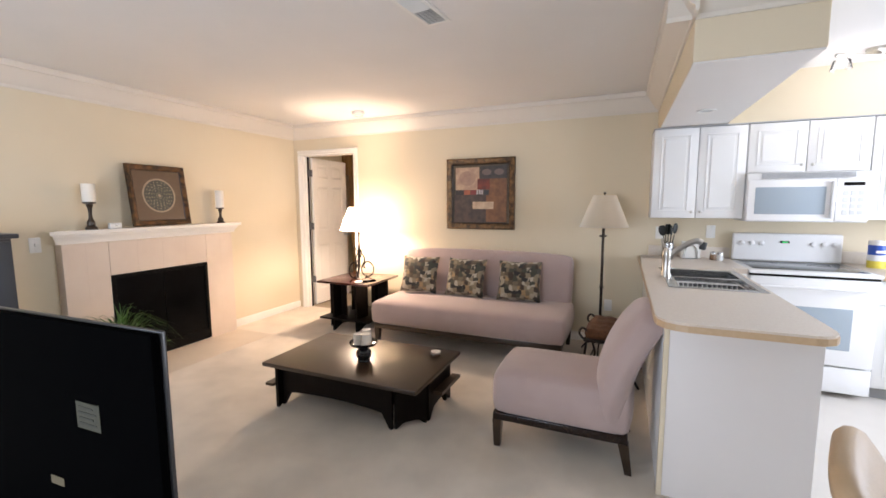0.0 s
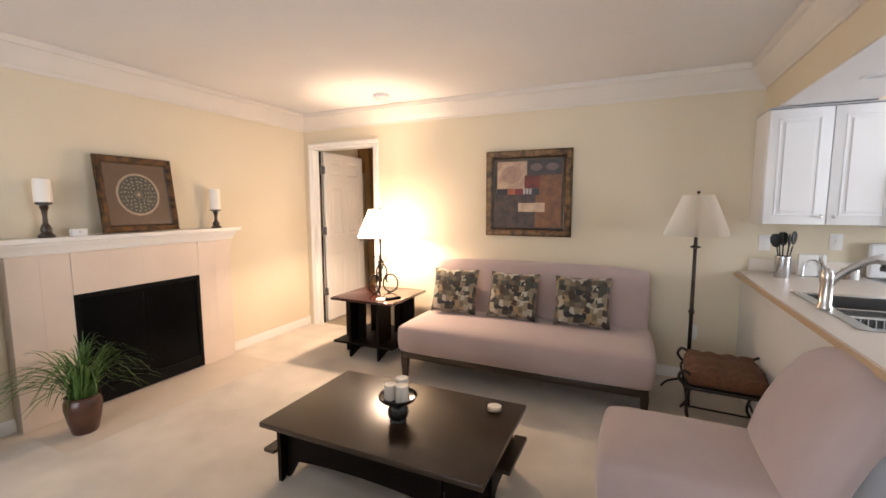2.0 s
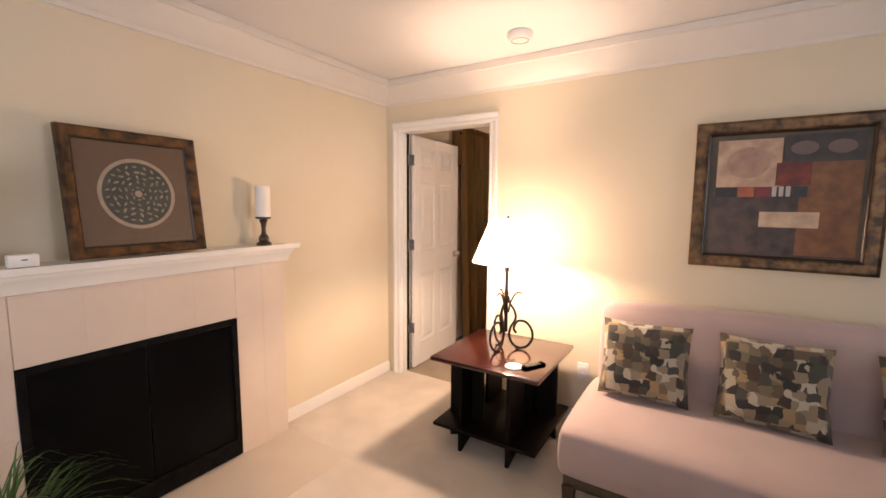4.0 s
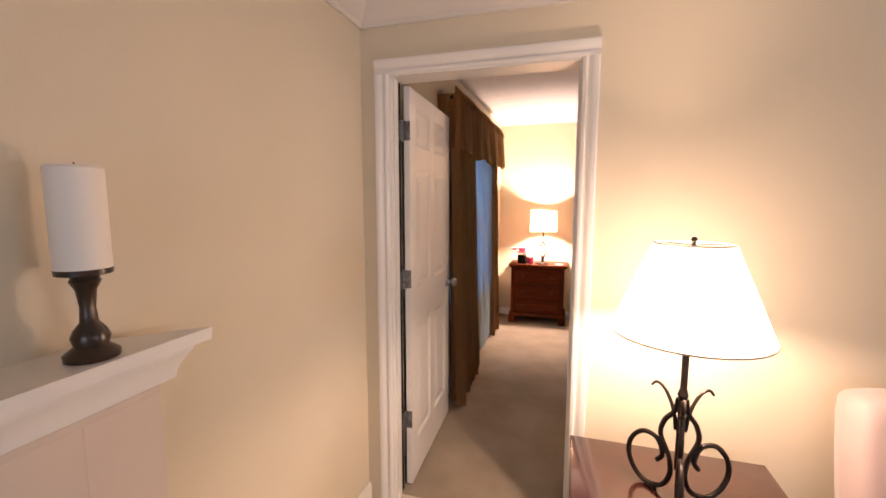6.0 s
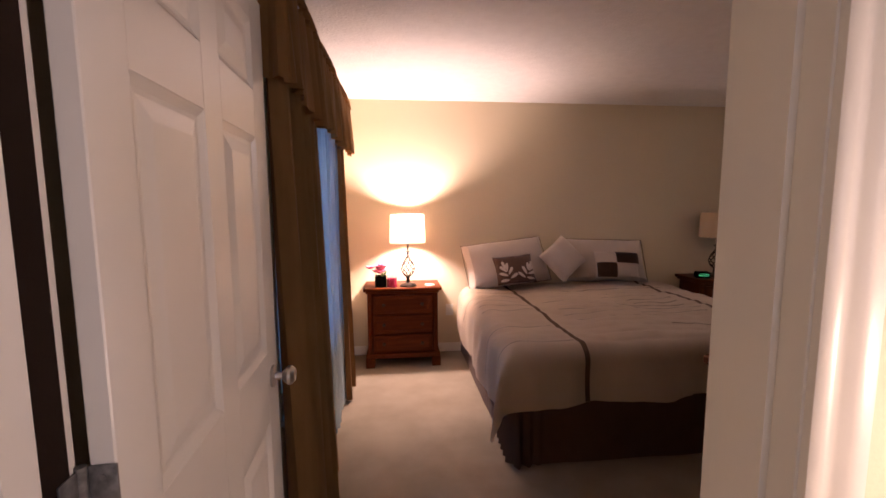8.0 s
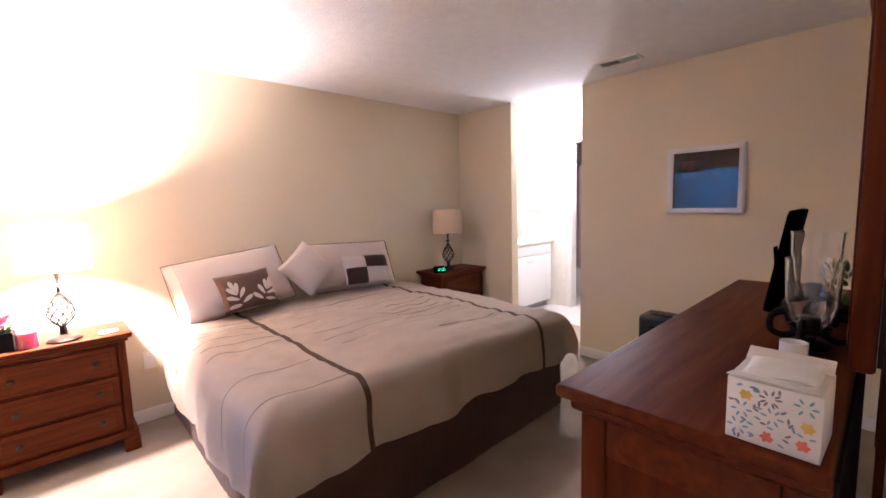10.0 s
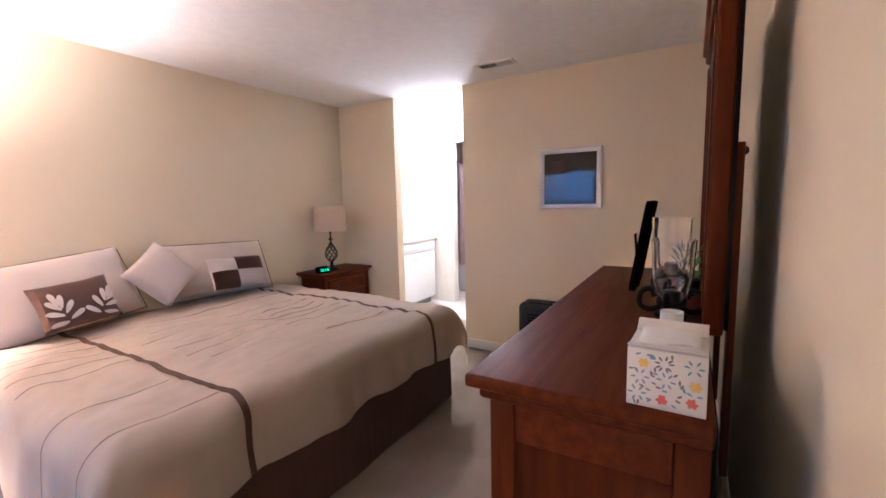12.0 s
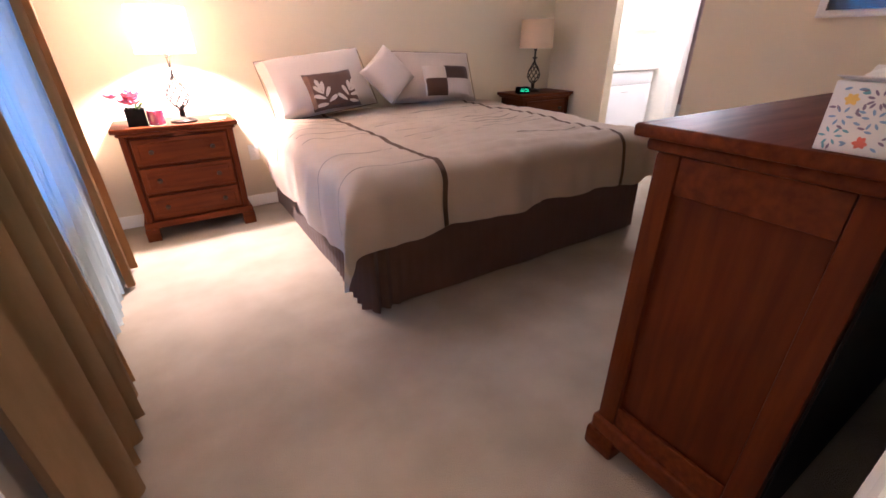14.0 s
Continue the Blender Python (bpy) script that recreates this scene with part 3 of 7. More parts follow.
tagged(link("ground", box(-60, 60, -60, 60, -0.4, -0.12), flat("lawn", (0.05, 0.09, 0.03), 0.9), smooth=False), "green lawn round the house", "lawn", kind="structure")

# baseboards
BASE = [(0, 0), (0.014, 0), (0.014, 0.065), (0.006, 0.085), (0, 0.085)]


def baseboard(p0, p1, out):
    tagged(link("baseboard", extrude_profile(BASE, p0, p1, out=out), M["trim"]), "white painted baseboard", "baseboard", kind="structure")


baseboard((0, -1.12, 0), (0, -0.0, 0), (1, 0, 0))
baseboard((0, -6.45, 0), (0, -2.65, 0), (1, 0, 0))
baseboard((1.014, 0, 0), (4.28, 0, 0), (0, -1, 0))
baseboard((0.05, 1.0, 0), (0.05, 3.64, 0), (1, 0, 0))
baseboard((0.064, 3.64, 0), (4.10, 3.64, 0), (0, -1, 0))
baseboard((4.10, 0.124, 0), (4.10, 2.13, 0), (-1, 0, 0))
baseboard((4.10, 2.905, 0), (4.10, 3.626, 0), (-1, 0, 0))
baseboard((1.016, 0.124, 0), (4.086, 0.124, 0), (0, 1, 0))

# door casing: jamb lining and moulded casing on both faces
CASE = [(0, 0), (0.011, 0), (0.015, 0.005), (0.016, 0.014), (0.010, 0.019), (0.010, 0.024), (0.014, 0.030), (0.019, 0.037), (0.022, 0.046), (0.022, 0.058), (0.018, 0.063), (0, 0.063)]
bm = bmesh.new()
for y, out in ((0.0, (0, -1, 0)), (0.124, (0, 1, 0))):
    extrude_profile(CASE, (0.136, y, 0), (0.136, y, 2.042), up=(-1, 0, 0), out=out, bm=bm)
    extrude_profile(CASE, (0.949, y, 0), (0.949, y, 2.042), up=(1, 0, 0), out=out, bm=bm)
    extrude_profile(CASE, (0.073, y, 2.042), (1.012, y, 2.042), up=(0, 0, 1), out=out, bm=bm)
casing = tagged(link("trim_door_casing", bm, M["trim"]), "white painted moulded door casing", "door casing", kind="structure")
bm = box(0.122, 0.140, -0.002, 0.126, 0, 2.034)
box(0.945, 0.963, -0.002, 0.126, 0, 2.034, bm=bm)
box(0.122, 0.963, -0.002, 0.126, 2.034, 2.05, bm=bm)
box(0.140, 0.150, 0.03, 0.07, 0, 2.034, bm=bm)
box(0.935, 0.945, 0.03, 0.07, 0, 2.034, bm=bm)
link("door_jamb", bm, M["trim"], casing, smooth=False)
# near-black strip drawn for the shade in the gap beside the door
link("hinge_gap_shade", box(0.1395, 0.1425, 0.0705, 0.117, 0.0, 2.034), flat("gap_shade_dark", (0.012, 0.007, 0.005), 0.9, spec=0.1), casing, "dark strip standing in for the shade of the hinge gap", smooth=False)
bm = box(0.9425, 0.9455, 0.078, 0.108, 0.90, 0.97, 0.001)
link("strike_plate", bm, M["nickel"], casing)

# bedroom door: six raised panels, standing open against the window wall
door = thing("door_1", "white six panel door standing open on three steel hinges", "door", pose(0.183, 0.130, 0, 0, 0, 92.4), kind="structure")
# local frame: x along the width from the hinge, y thickness towards the wall, z up
DW, DH = 0.800, 2.028
part("slab", box(0.012, DW - 0.002, 0.0135, 0.034, 0.014, DH - 0.002), M["trim"], door)
COLS = ((0.108, 0.352), (0.446, 0.690))
ROWS = ((0.22, 0.835), (1.04, 1.64), (1.765, 1.94))
xs = [0.010] + [x for c in COLS for x in c] + [DW]
zs = [0.012] + [z for r in ROWS for z in r] + [DH]
for a, b in ((0, 1), (2, 3), (4, 5)):
    part("stile", box(xs[a], xs[b], 0.004, 0.0335, 0.012, DH, 0.002, 1), M["trim"], door)
for a, b in ((0, 1), (2, 3), (4, 5), (6, 7)):
    for c in COLS:
        part("rail", box(c[0] - 0.001, c[1] + 0.001, 0.0042, 0.033, zs[a], zs[b], 0.002, 1), M["trim"], door)
for zr in ROWS:
    for xr in COLS:
        # sloped sticking round a raised field
        bm = bmesh.new()
        rings = []
        for inset, y in ((0.0, 0.0045), (0.004, 0.0062), (0.016, 0.0125), (0.024, 0.0130), (0.052, 0.0068), (0.056, 0.0062)):
            rings.append([bm.verts.new((x, y, z)) for x, z in ((xr[0] + inset, zr[0] + inset), (xr[1] - inset, zr[0] + inset), (xr[1] - inset, zr[1] - inset), (xr[0] + inset, zr[1] - inset))])
        for p, q in zip(rings, rings[1:]):
            for k in range(4):
                bm.faces.new((p[k], p[(k + 1) % 4], q[(k + 1) % 4], q[k]))
        bm.faces.new(rings[-1])
        part("panel", bm, M["trim"], door, smooth=False)
for z in (0.37, 1.105, 1.822):
    bm = box(0.0062, 0.0098, 0.002, 0.034, z - 0.045, z + 0.045, 0.001)
    tube([(0.002, 0.0385, z - 0.048), (0.002, 0.0385, z + 0.048)], 0.0065, 10, bm=bm)
    box(-0.032, 0.002, 0.0385, 0.0415, z - 0.045, z + 0.045, 0.001, bm=bm)
    for dz in (-0.03, 0.0, 0.03):
        tube([(0.0064, 0.018 + 0.008 * (dz == 0), z + dz), (0.0050, 0.018 + 0.008 * (dz == 0), z + dz)], 0.004, 8, bm=bm)
    part("hinge", bm, M["hinge"], door, "worn steel hinge")
knob = lathe([(0.0, 0.0), (0.032, 0.0), (0.033, 0.006), (0.012, 0.010), (0.011, 0.030), (0.018, 0.034), (0.028, 0.046), (0.028, 0.056), (0.018, 0.066), (0.0, 0.068)], 24, m=pose(DW - 0.065, 0.004, 0.955, 90))
part("door_knob", knob, M["nickel"], door, "polished steel door knob")
part("latch_plate", box(DW - 0.001, DW + 0.0015, 0.010, 0.030, 0.90, 0.96, 0.0005), M["nickel"], door)

# patio opening frame behind the camera
bm = bmesh.new()
for b in ((0.9, 0.96, -6.56, -6.48, 0, 2.15), (3.44, 3.5, -6.56, -6.48, 0, 2.15), (2.17, 2.23, -6.56, -6.48, 0.06, 2.09), (0.96, 3.44, -6.56, -6.48, 2.09, 2.15), (0.96, 3.44, -6.56, -6.48, 0, 0.06)):
    box(*b, 0.004, bm=bm)
tagged(link("window_patio_door", bm, M["trim"]), "white framed sliding patio door", "patio door", kind="structure")

# kitchen window in the side wall
bm = bmesh.new()
for b in ((7.45, 7.50, -2.2, -2.14, 0.95, 2.05), (7.45, 7.50, -0.96, -0.9, 0.95, 2.05), (7.45, 7.50, -2.14, -0.96, 1.99, 2.05), (7.45, 7.50, -2.14, -0.96, 0.95, 1.01), (7.455, 7.495, -2.14, -0.96, 1.48, 1.52)):
    box(*b, 0.004, bm=bm)
tagged(link("window_kitchen", bm, M["trim"]), "white framed kitchen window", "window", kind="structure")

# bedroom window
win = thing("window_1", "white framed window with lowered blinds behind sheer curtain", "window", pose(-0.03, 2.025, 0), kind="structure")
bm = bmesh.new()
for b in ((-0.04, 0.0, -0.725, -0.675, 0.60, 2.06), (-0.04, 0.0, 0.675, 0.725, 0.60, 2.06), (-0.04, 0.0, -0.675, 0.675, 2.01, 2.06), (-0.04, 0.0, -0.675, 0.675, 0.60, 0.65), (-0.035, -0.005, -0.675, 0.675, 1.31, 1.35)):
    box(*b, 0.003, bm=bm)
part("window_frame", bm, M["trim"], win)
part("window_sill", box(0.0, 0.10, -0.76, 0.76, 0.575, 0.60, 0.005), M["trim"], win)
for z0, z1 in ((0.65, 1.31), (1.35, 2.01)):
    g = part("pane", box(-0.024, -0.020, -0.675, 0.675, z0, z1), M["glass"], win)
    g.visible_shadow = False
blinds = thing("window_blinds", "white horizontal slat blinds hanging in the window", "blinds", pose(0.01, 2.025, 0))
slat_me = None
for i in range(44):
    z = 0.66 + i * 0.031
    if slat_me is None:
        s = part("slat", box(-0.0125, 0.0125, -0.66, 0.66, -0.0006, 0.0006), flat("blind_slat", (0.80, 0.82, 0.84), 0.5), blinds, smooth=False)
        slat_me = s.data
    else:
        s = new("slat", slat_me)
        s.parent = blinds
    s.matrix_basis = pose(0, 0, z, 0, 38, 0)
part("head_rail", box(-0.015, 0.015, -0.665, 0.665, 2.015, 2.045, 0.003), M["trim"], blinds)

# fireplace
fp = thing("fireplace", "pinkish stone tile fireplace with black insert and white mantel", "fireplace", pose(0, -1.885, 0), kind="structure")
H = 0.767
bm = box(0.0, 0.0911, -H, -0.445, 0, 1.104, 0.003, 1)
box(0.0, 0.0911, 0.45, H, 0, 1.104, 0.003, 1, bm=bm)
box(0.0, 0.0911, -0.4445, 0.4495, 0.815, 1.104, 0.003, 1, bm=bm)
part("surround", bm, flat("grout", (0.672, 0.562, 0.462), 0.5), fp)
TILES = []
for y0, y1 in ((-H + 0.002, -0.6105), (-0.6095, -0.447), (0.452, 0.6135), (0.6145, H - 0.002)):
    for k in range(4):
        TILES.append((y0, y1, 0.002 + k * 0.2715, 0.2730 + k * 0.2715))
for k in range(4):
    TILES.append((-0.443 + k * 0.2235, -0.2200 + k * 0.2235, 0.8165, 1.088))
for y0, y1, z0, z1 in TILES:
    part("tile", box(0.080, 0.0918, y0, y1, z0, z1, 0.0006, 1), M["tile"], fp, smooth=False)
bm = box(-0.30, -0.28, -0.44, 0.445, 0.02, 0.81)
insert = bmesh.new()
for b in ((0.06, 0.098, -0.445, -0.415, 0.012, 0.812), (0.06, 0.098, 0.42, 0.45, 0.012, 0.812), (0.06, 0.098, -0.415, 0.42, 0.782, 0.812), (0.06, 0.098, -0.415, 0.42, 0.012, 0.11)):
    box(*b, 0.002, 1, bm=insert)
bm.free()
part("insert_frame", insert, M["black"], fp, "black metal frame")
part("glass_door", box(0.078, 0.084, -0.415, 0.0, 0.11, 0.782), M["blackglass"], fp)
part("glass_door", box(0.078, 0.084, 0.004, 0.42, 0.11, 0.782), M["blackglass"], fp)
MANTEL = [(0, 0), (0.096, 0), (0.098, 0.012), (0.102, 0.028), (0.116, 0.052), (0.122, 0.060), (0.124, 0.072), (0.148, 0.077), (0.150, 0.105), (0.0, 0.105)]
bm = bmesh.new()
prof = [(o, u) for o, u in MANTEL]
rings = []
for end in (-1, 1):
    rings.append([bm.verts.new((o, end * (H - 0.062 + o), 1.105 + u)) for o, u in prof])
for i in range(len(prof)):
    j = (i + 1) % len(prof)
    bm.faces.new((rings[0][i], rings[0][j], rings[1][j], rings[1][i]))
bm.faces.new(rings[0])
bm.faces.new(rings[1])
part("mantel", bm, M["trim"], fp, "white painted mantel shelf")
tagged(link("hearth", box(0.093, 0.61, -2.655, -1.105, -0.01, 0.0012), flat("hearth_stone", (0.60, 0.52, 0.43), 0.6, (0.56, 0.48, 0.39), 6)), "flush pinkish stone hearth", "hearth", kind="structure")


# ---- living room things ----
def leg(x, y, z, w0, w1, bm=None, lean=(0, 0)):
    """A square leg tapering to the floor from height z."""
    bm = bm or bmesh.new()
    top = [bm.verts.new((x + a * w0, y + b * w0, z)) for a, b in ((-1, -1), (1, -1), (1, 1), (-1, 1))]
    low = [bm.verts.new((x + lean[0] + a * w1, y + lean[1] + b * w1, 0)) for a, b in ((-1, -1), (1, -1), (1, 1), (-1, 1))]
    bm.faces.new(top)
    bm.faces.new(low[::-1])
    for i in range(4):
        bm.faces.new((low[i], low[(i + 1) % 4], top[(i + 1) % 4], top[i]))
    return bm


def sofa():
    t = thing("sofa", "armless mauve upholstered sofa on dark tapered wooden legs", "sofa", pose(2.715, -0.53, 0))
    part("seat", soft_box(-0.945, 0.945, -0.435, 0.34, 0.215, 0.445, 0.055, 12, 0.018), M["mauve"], t)
    back = soft_box(-0.90, 0.90, -0.09, 0.10, 0.0, 0.695, 0.05, 12, 0.012)
    for v in back.verts:
        v.co.x *= 1 + 0.03 * (v.co.z / 0.695 - 0.3)
        v.co.z -= 0.022 * abs(v.co.x / 0.9) ** 6
    bmesh.ops.transform(back, matrix=pose(0, 0.29, 0.215, -7), verts=back.verts[:])
    part("backrest", back, M["mauve"], t)
    part("base_frame", box(-0.915, 0.915, -0.40, 0.36, 0.165, 0.22, 0.006), M["espresso"], t)
    for x in (-0.89, 0.89):
        for y in (-0.375, 0.33):
            part("leg", leg(x, y, 0.168, 0.028, 0.018), M["espresso"], t)
    return t


def slipper_chair():
    t = thing("slipper_chair", "armless mauve upholstered slipper chair on dark wooden legs", "chair", pose(3.785, -1.945, 0))
    seat = soft_box(-0.385, 0.36, -0.265, 0.265, 0.20, 0.455, 0.06, 12, 0.015)
    part("seat", seat, M["mauve"], t)
    back = soft_box(-0.085, 0.07, -0.27, 0.27, 0.0, 0.66, 0.065, 12, 0.02)
    for v in back.verts:
        k = v.co.z / 0.66
        v.co.x += 0.09 * k * k - 0.03 * math.sin(k * math.pi)
        v.co.z -= 0.07 * abs(v.co.y / 0.27) ** 4 * k
        v.co.y *= 1 + 0.03 * math.sin(k * math.pi)
    bmesh.ops.transform(back, matrix=pose(0.255, 0, 0.235, 0, 10), verts=back.verts[:])
    part("backrest", back, M["mauve"], t)
    part("base_frame", box(-0.375, 0.345, -0.255, 0.255, 0.165, 0.21, 0.006), M["espresso_y"], t)
    for y in (-0.23, 0.23):
        part("leg", leg(-0.35, y, 0.168, 0.026, 0.018), M["espresso"], t)
        part("leg", leg(0.325, y, 0.168, 0.026, 0.017, lean=(0.03, 0)), M["espresso"], t)
    return t


def arch_panel(length, height, thick, foot, arch):
    """An upright board with two feet and a shallow arch cut between them, along x from 0."""
    low = [(0, 0), (foot * 0.25, 0), (foot, arch * 0.82)]
    for i in range(1, 8):
        k = i / 8
        low.append((foot + (length - 2 * foot) * k, arch * (0.86 + 0.14 * math.sin(k * math.pi))))
    low += [(length - foot, arch * 0.82), (length - foot * 0.25, 0), (length, 0)]
    bm = bmesh.new()
    cols = [[bm.verts.new((x, y, h)) for y, h in ((-thick / 2, z), (-thick / 2, height), (thick / 2, height), (thick / 2, z))] for x, z in low]
    for p, q in zip(cols, cols[1:]):
        for k in range(4):
            j = (k + 1) % 4
            bm.faces.new((p[k], q[k], q[j], p[j]))
    bm.faces.new(cols[0])
    bm.faces.new(cols[-1][::-1])
    bmesh.ops.recalc_face_normals(bm, faces=bm.faces[:])
    return bm


def coffee_table():
    t = thing("coffee_table", "low espresso wood coffee table with a lower shelf", "coffee table", pose(2.415, -2.025, 0))
    part("tabletop", box(-0.59, 0.59, -0.362, 0.362, 0.308, 0.336, 0.004), M["espresso"], t)
    # the shelf reaches past the panels at two opposite corners
    half = [(-0.605, -0.325), (-0.540, -0.325), (-0.540, -0.234), (0.355, -0.234), (0.510, -0.075), (0.512, 0.0), (0.600, 0.0)]
    plan = half + [(-x, -y) for x, y in half]
    bm = bmesh.new()
    face = bm.faces.new([bm.verts.new((x, y, 0.155)) for x, y in plan])
    up = bmesh.ops.extrude_face_region(bm, geom=[face])
    bmesh.ops.translate(bm, verts=[v for v in up["geom"] if isinstance(v, bmesh.types.BMVert)], vec=(0, 0, 0.020))
    bmesh.ops.recalc_face_normals(bm, faces=bm.faces[:])
    part("shelf", bm, M["espresso"], t, smooth=False)
    # long panels, end panels and the slanted corner pieces that join them, as a pinwheel
    for x, y, a, n in ((-0.526, -0.246, 0, 0.893), (0.526, 0.246, 180, 0.893), (0.524, -0.068, 90, 0.372), (-0.524, 0.068, -90, 0.372), (0.375, -0.236, 46, 0.212), (-0.375, 0.236, 226, 0.212)):
        bm = arch_panel(n, 0.308, 0.022, 0.075 if n > 0.3 else 0.05, 0.120 if n > 0.5 else 0.075 if n > 0.3 else 0.035)
        bmesh.ops.transform(bm, matrix=pose(x, y, 0, 0, 0, a), verts=bm.verts[:])
        # side boards take the darker copy, as the shaded sides of the table
        part("side_panel", bm, M["espresso_shaded"], t, smooth=False)
    return t


def end_table():
    t = thing("end_table", "square dark wood end table with reddish top", "side table", pose(1.285, -0.435, 0))
    part("tabletop", box(-0.333, 0.333, -0.333, 0.333, 0.535, 0.56, 0.004), M["redtop"], t)
    # shelf and legs use the wood with shade in its colour
    part("shelf", box(-0.32, 0.32, -0.32, 0.32, 0.13, 0.15, 0.003), M["espresso_shaded"], t)
    for x, y, a in ((-0.29, -0.15, 0), (0.29, 0.15, 180), (0.15, -0.29, 90), (-0.15, 0.29, -90), (-0.15, -0.29, 90), (0.15, 0.29, -90)):
        w = 0.22
        bm = box(0, w, -0.011, 0.011, 0.03, 0.535, 0.0)
        for v in bm.verts:
            if v.co.z < 0.1 and v.co.x > 0.1:
                v.co.z = 0.07
            elif v.co.z < 0.1:
                v.co.z = 0.0
        bmesh.ops.transform(bm, matrix=pose(x, y, 0, 0, 0, a), verts=bm.verts[:])
        part("leg_panel", bm, M["espresso_shaded"], t, smooth=False)
    return t


def scroll(points, r, bm=None, n=8, taper=None):
    """A rod through control points, smoothed."""
    pts = [Vector(p) for p in points]
    out = []
    for i in range(len(pts) - 1):
        p0, p1, p2, p3 = pts[max(i - 1, 0)], pts[i], pts[i + 1], pts[min(i + 2, len(pts) - 1)]
        for k in range(6):
            s = k / 6
            out.append(0.5 * ((2 * p1) + (p2 - p0) * s + (2 * p0 - 5 * p1 + 4 * p2 - p3) * s * s + (3 * p1 - p0 - 3 * p2 + p3) * s ** 3))
    out.append(pts[-1])
    return tube(out, r, n, bm=bm, taper=taper)


def cone_shade(r0, r1, h, n=40):
    """A thin open lampshade with hems."""
    return lathe([(r0, 0), (r0 * 0.67 + r1 * 0.33, h * 0.33), (r0 * 0.33 + r1 * 0.67, h * 0.67), (r1, h)], n)


def ring(r, z, t, n=40):
    return tube([(r * math.cos(2 * math.pi * i / n), r * math.sin(2 * math.pi * i / n), z) for i in range(n + 1)], t, 6, cap=False)


def table_lamp():
    t = thing("table_lamp", "lit table lamp with scrolled iron base and ivory shade", "lamp", pose(1.270, -0.395, 0.56, 0, 0, 20) @ Matrix.Diagonal((1, 1, 1.028, 1)))
    base = bmesh.new()
    for k in range(3):
        a = 2 * math.pi * k / 3
        c, s = math.cos(a), math.sin(a)
        curve = [(0.066, 0.100), (0.050, 0.128), (0.072, 0.172), (0.120, 0.172), (0.158, 0.128), (0.164, 0.074), (0.136, 0.026), (0.092, 0.009), (0.046, 0.028), (0.024, 0.076), (0.030, 0.130), (0.060, 0.190), (0.050, 0.240), (0.022, 0.280), (0.012, 0.325)]
        scroll([(r * c, r * s, z) for r, z in curve], 0.0078, bm=base)
        top = [(0.014, 0.225), (0.026, 0.285), (0.052, 0.335), (0.080, 0.352), (0.098, 0.336)]
        scroll([(r * c, r * s, z) for r, z in top], 0.0065, bm=base, taper=0.004)
        lathe([(0, 0), (0.012, 0), (0.013, 0.006), (0.009, 0.016), (0, 0.018)], 10, bm=base, m=Matrix.Translation((0.076 * c, 0.076 * s, 0)))
    part("scroll_base", base, M["iron"], t, "dark wrought iron scrolls")
    part("stem", lathe([(0, 0.10), (0.012, 0.105), (0.011, 0.33), (0.016, 0.34), (0.010, 0.36), (0.010, 0.47), (0.014, 0.475), (0.014, 0.52), (0, 0.525)], 16), M["iron"], t)
    sh = cone_shade(0.215, 0.105, 0.260)
    bmesh.ops.translate(sh, verts=sh.verts[:], vec=(0, 0, 0.530))
    s = part("shade", sh, M["lamp_shade"], t, "ivory cloth cone shade glowing from the bulb")
    part("shade_trim", ring(0.2145, 0.531, 0.0028), flat("shade_braid", (0.62, 0.50, 0.36), 0.8), s)
    part("shade_trim", ring(0.1045, 0.789, 0.0028), M["shade_braid"], s)
    sp = bmesh.new()
    for k in range(3):
        a = 2 * math.pi * k / 3
        tube([(0, 0, 0.785), (0.104 * math.cos(a), 0.104 * math.sin(a), 0.788)], 0.0015, 6, bm=sp)
    tube([(0.03, 0, 0.51), (0.045, 0, 0.60), (0.03, 0, 0.760), (0, 0, 0.787)], 0.0015, 6, bm=sp)
    tube([(-0.03, 0, 0.51), (-0.045, 0, 0.60), (-0.03, 0, 0.760), (0, 0, 0.787)], 0.0015, 6, bm=sp)
    part("harp", sp, M["iron"], t)
    part("finial", lathe([(0, 0.782), (0.006, 0.784), (0.005, 0.792), (0.008, 0.796), (0.009, 0.801), (0.006, 0.807), (0, 0.809)], 14), M["iron"], t)
    return t


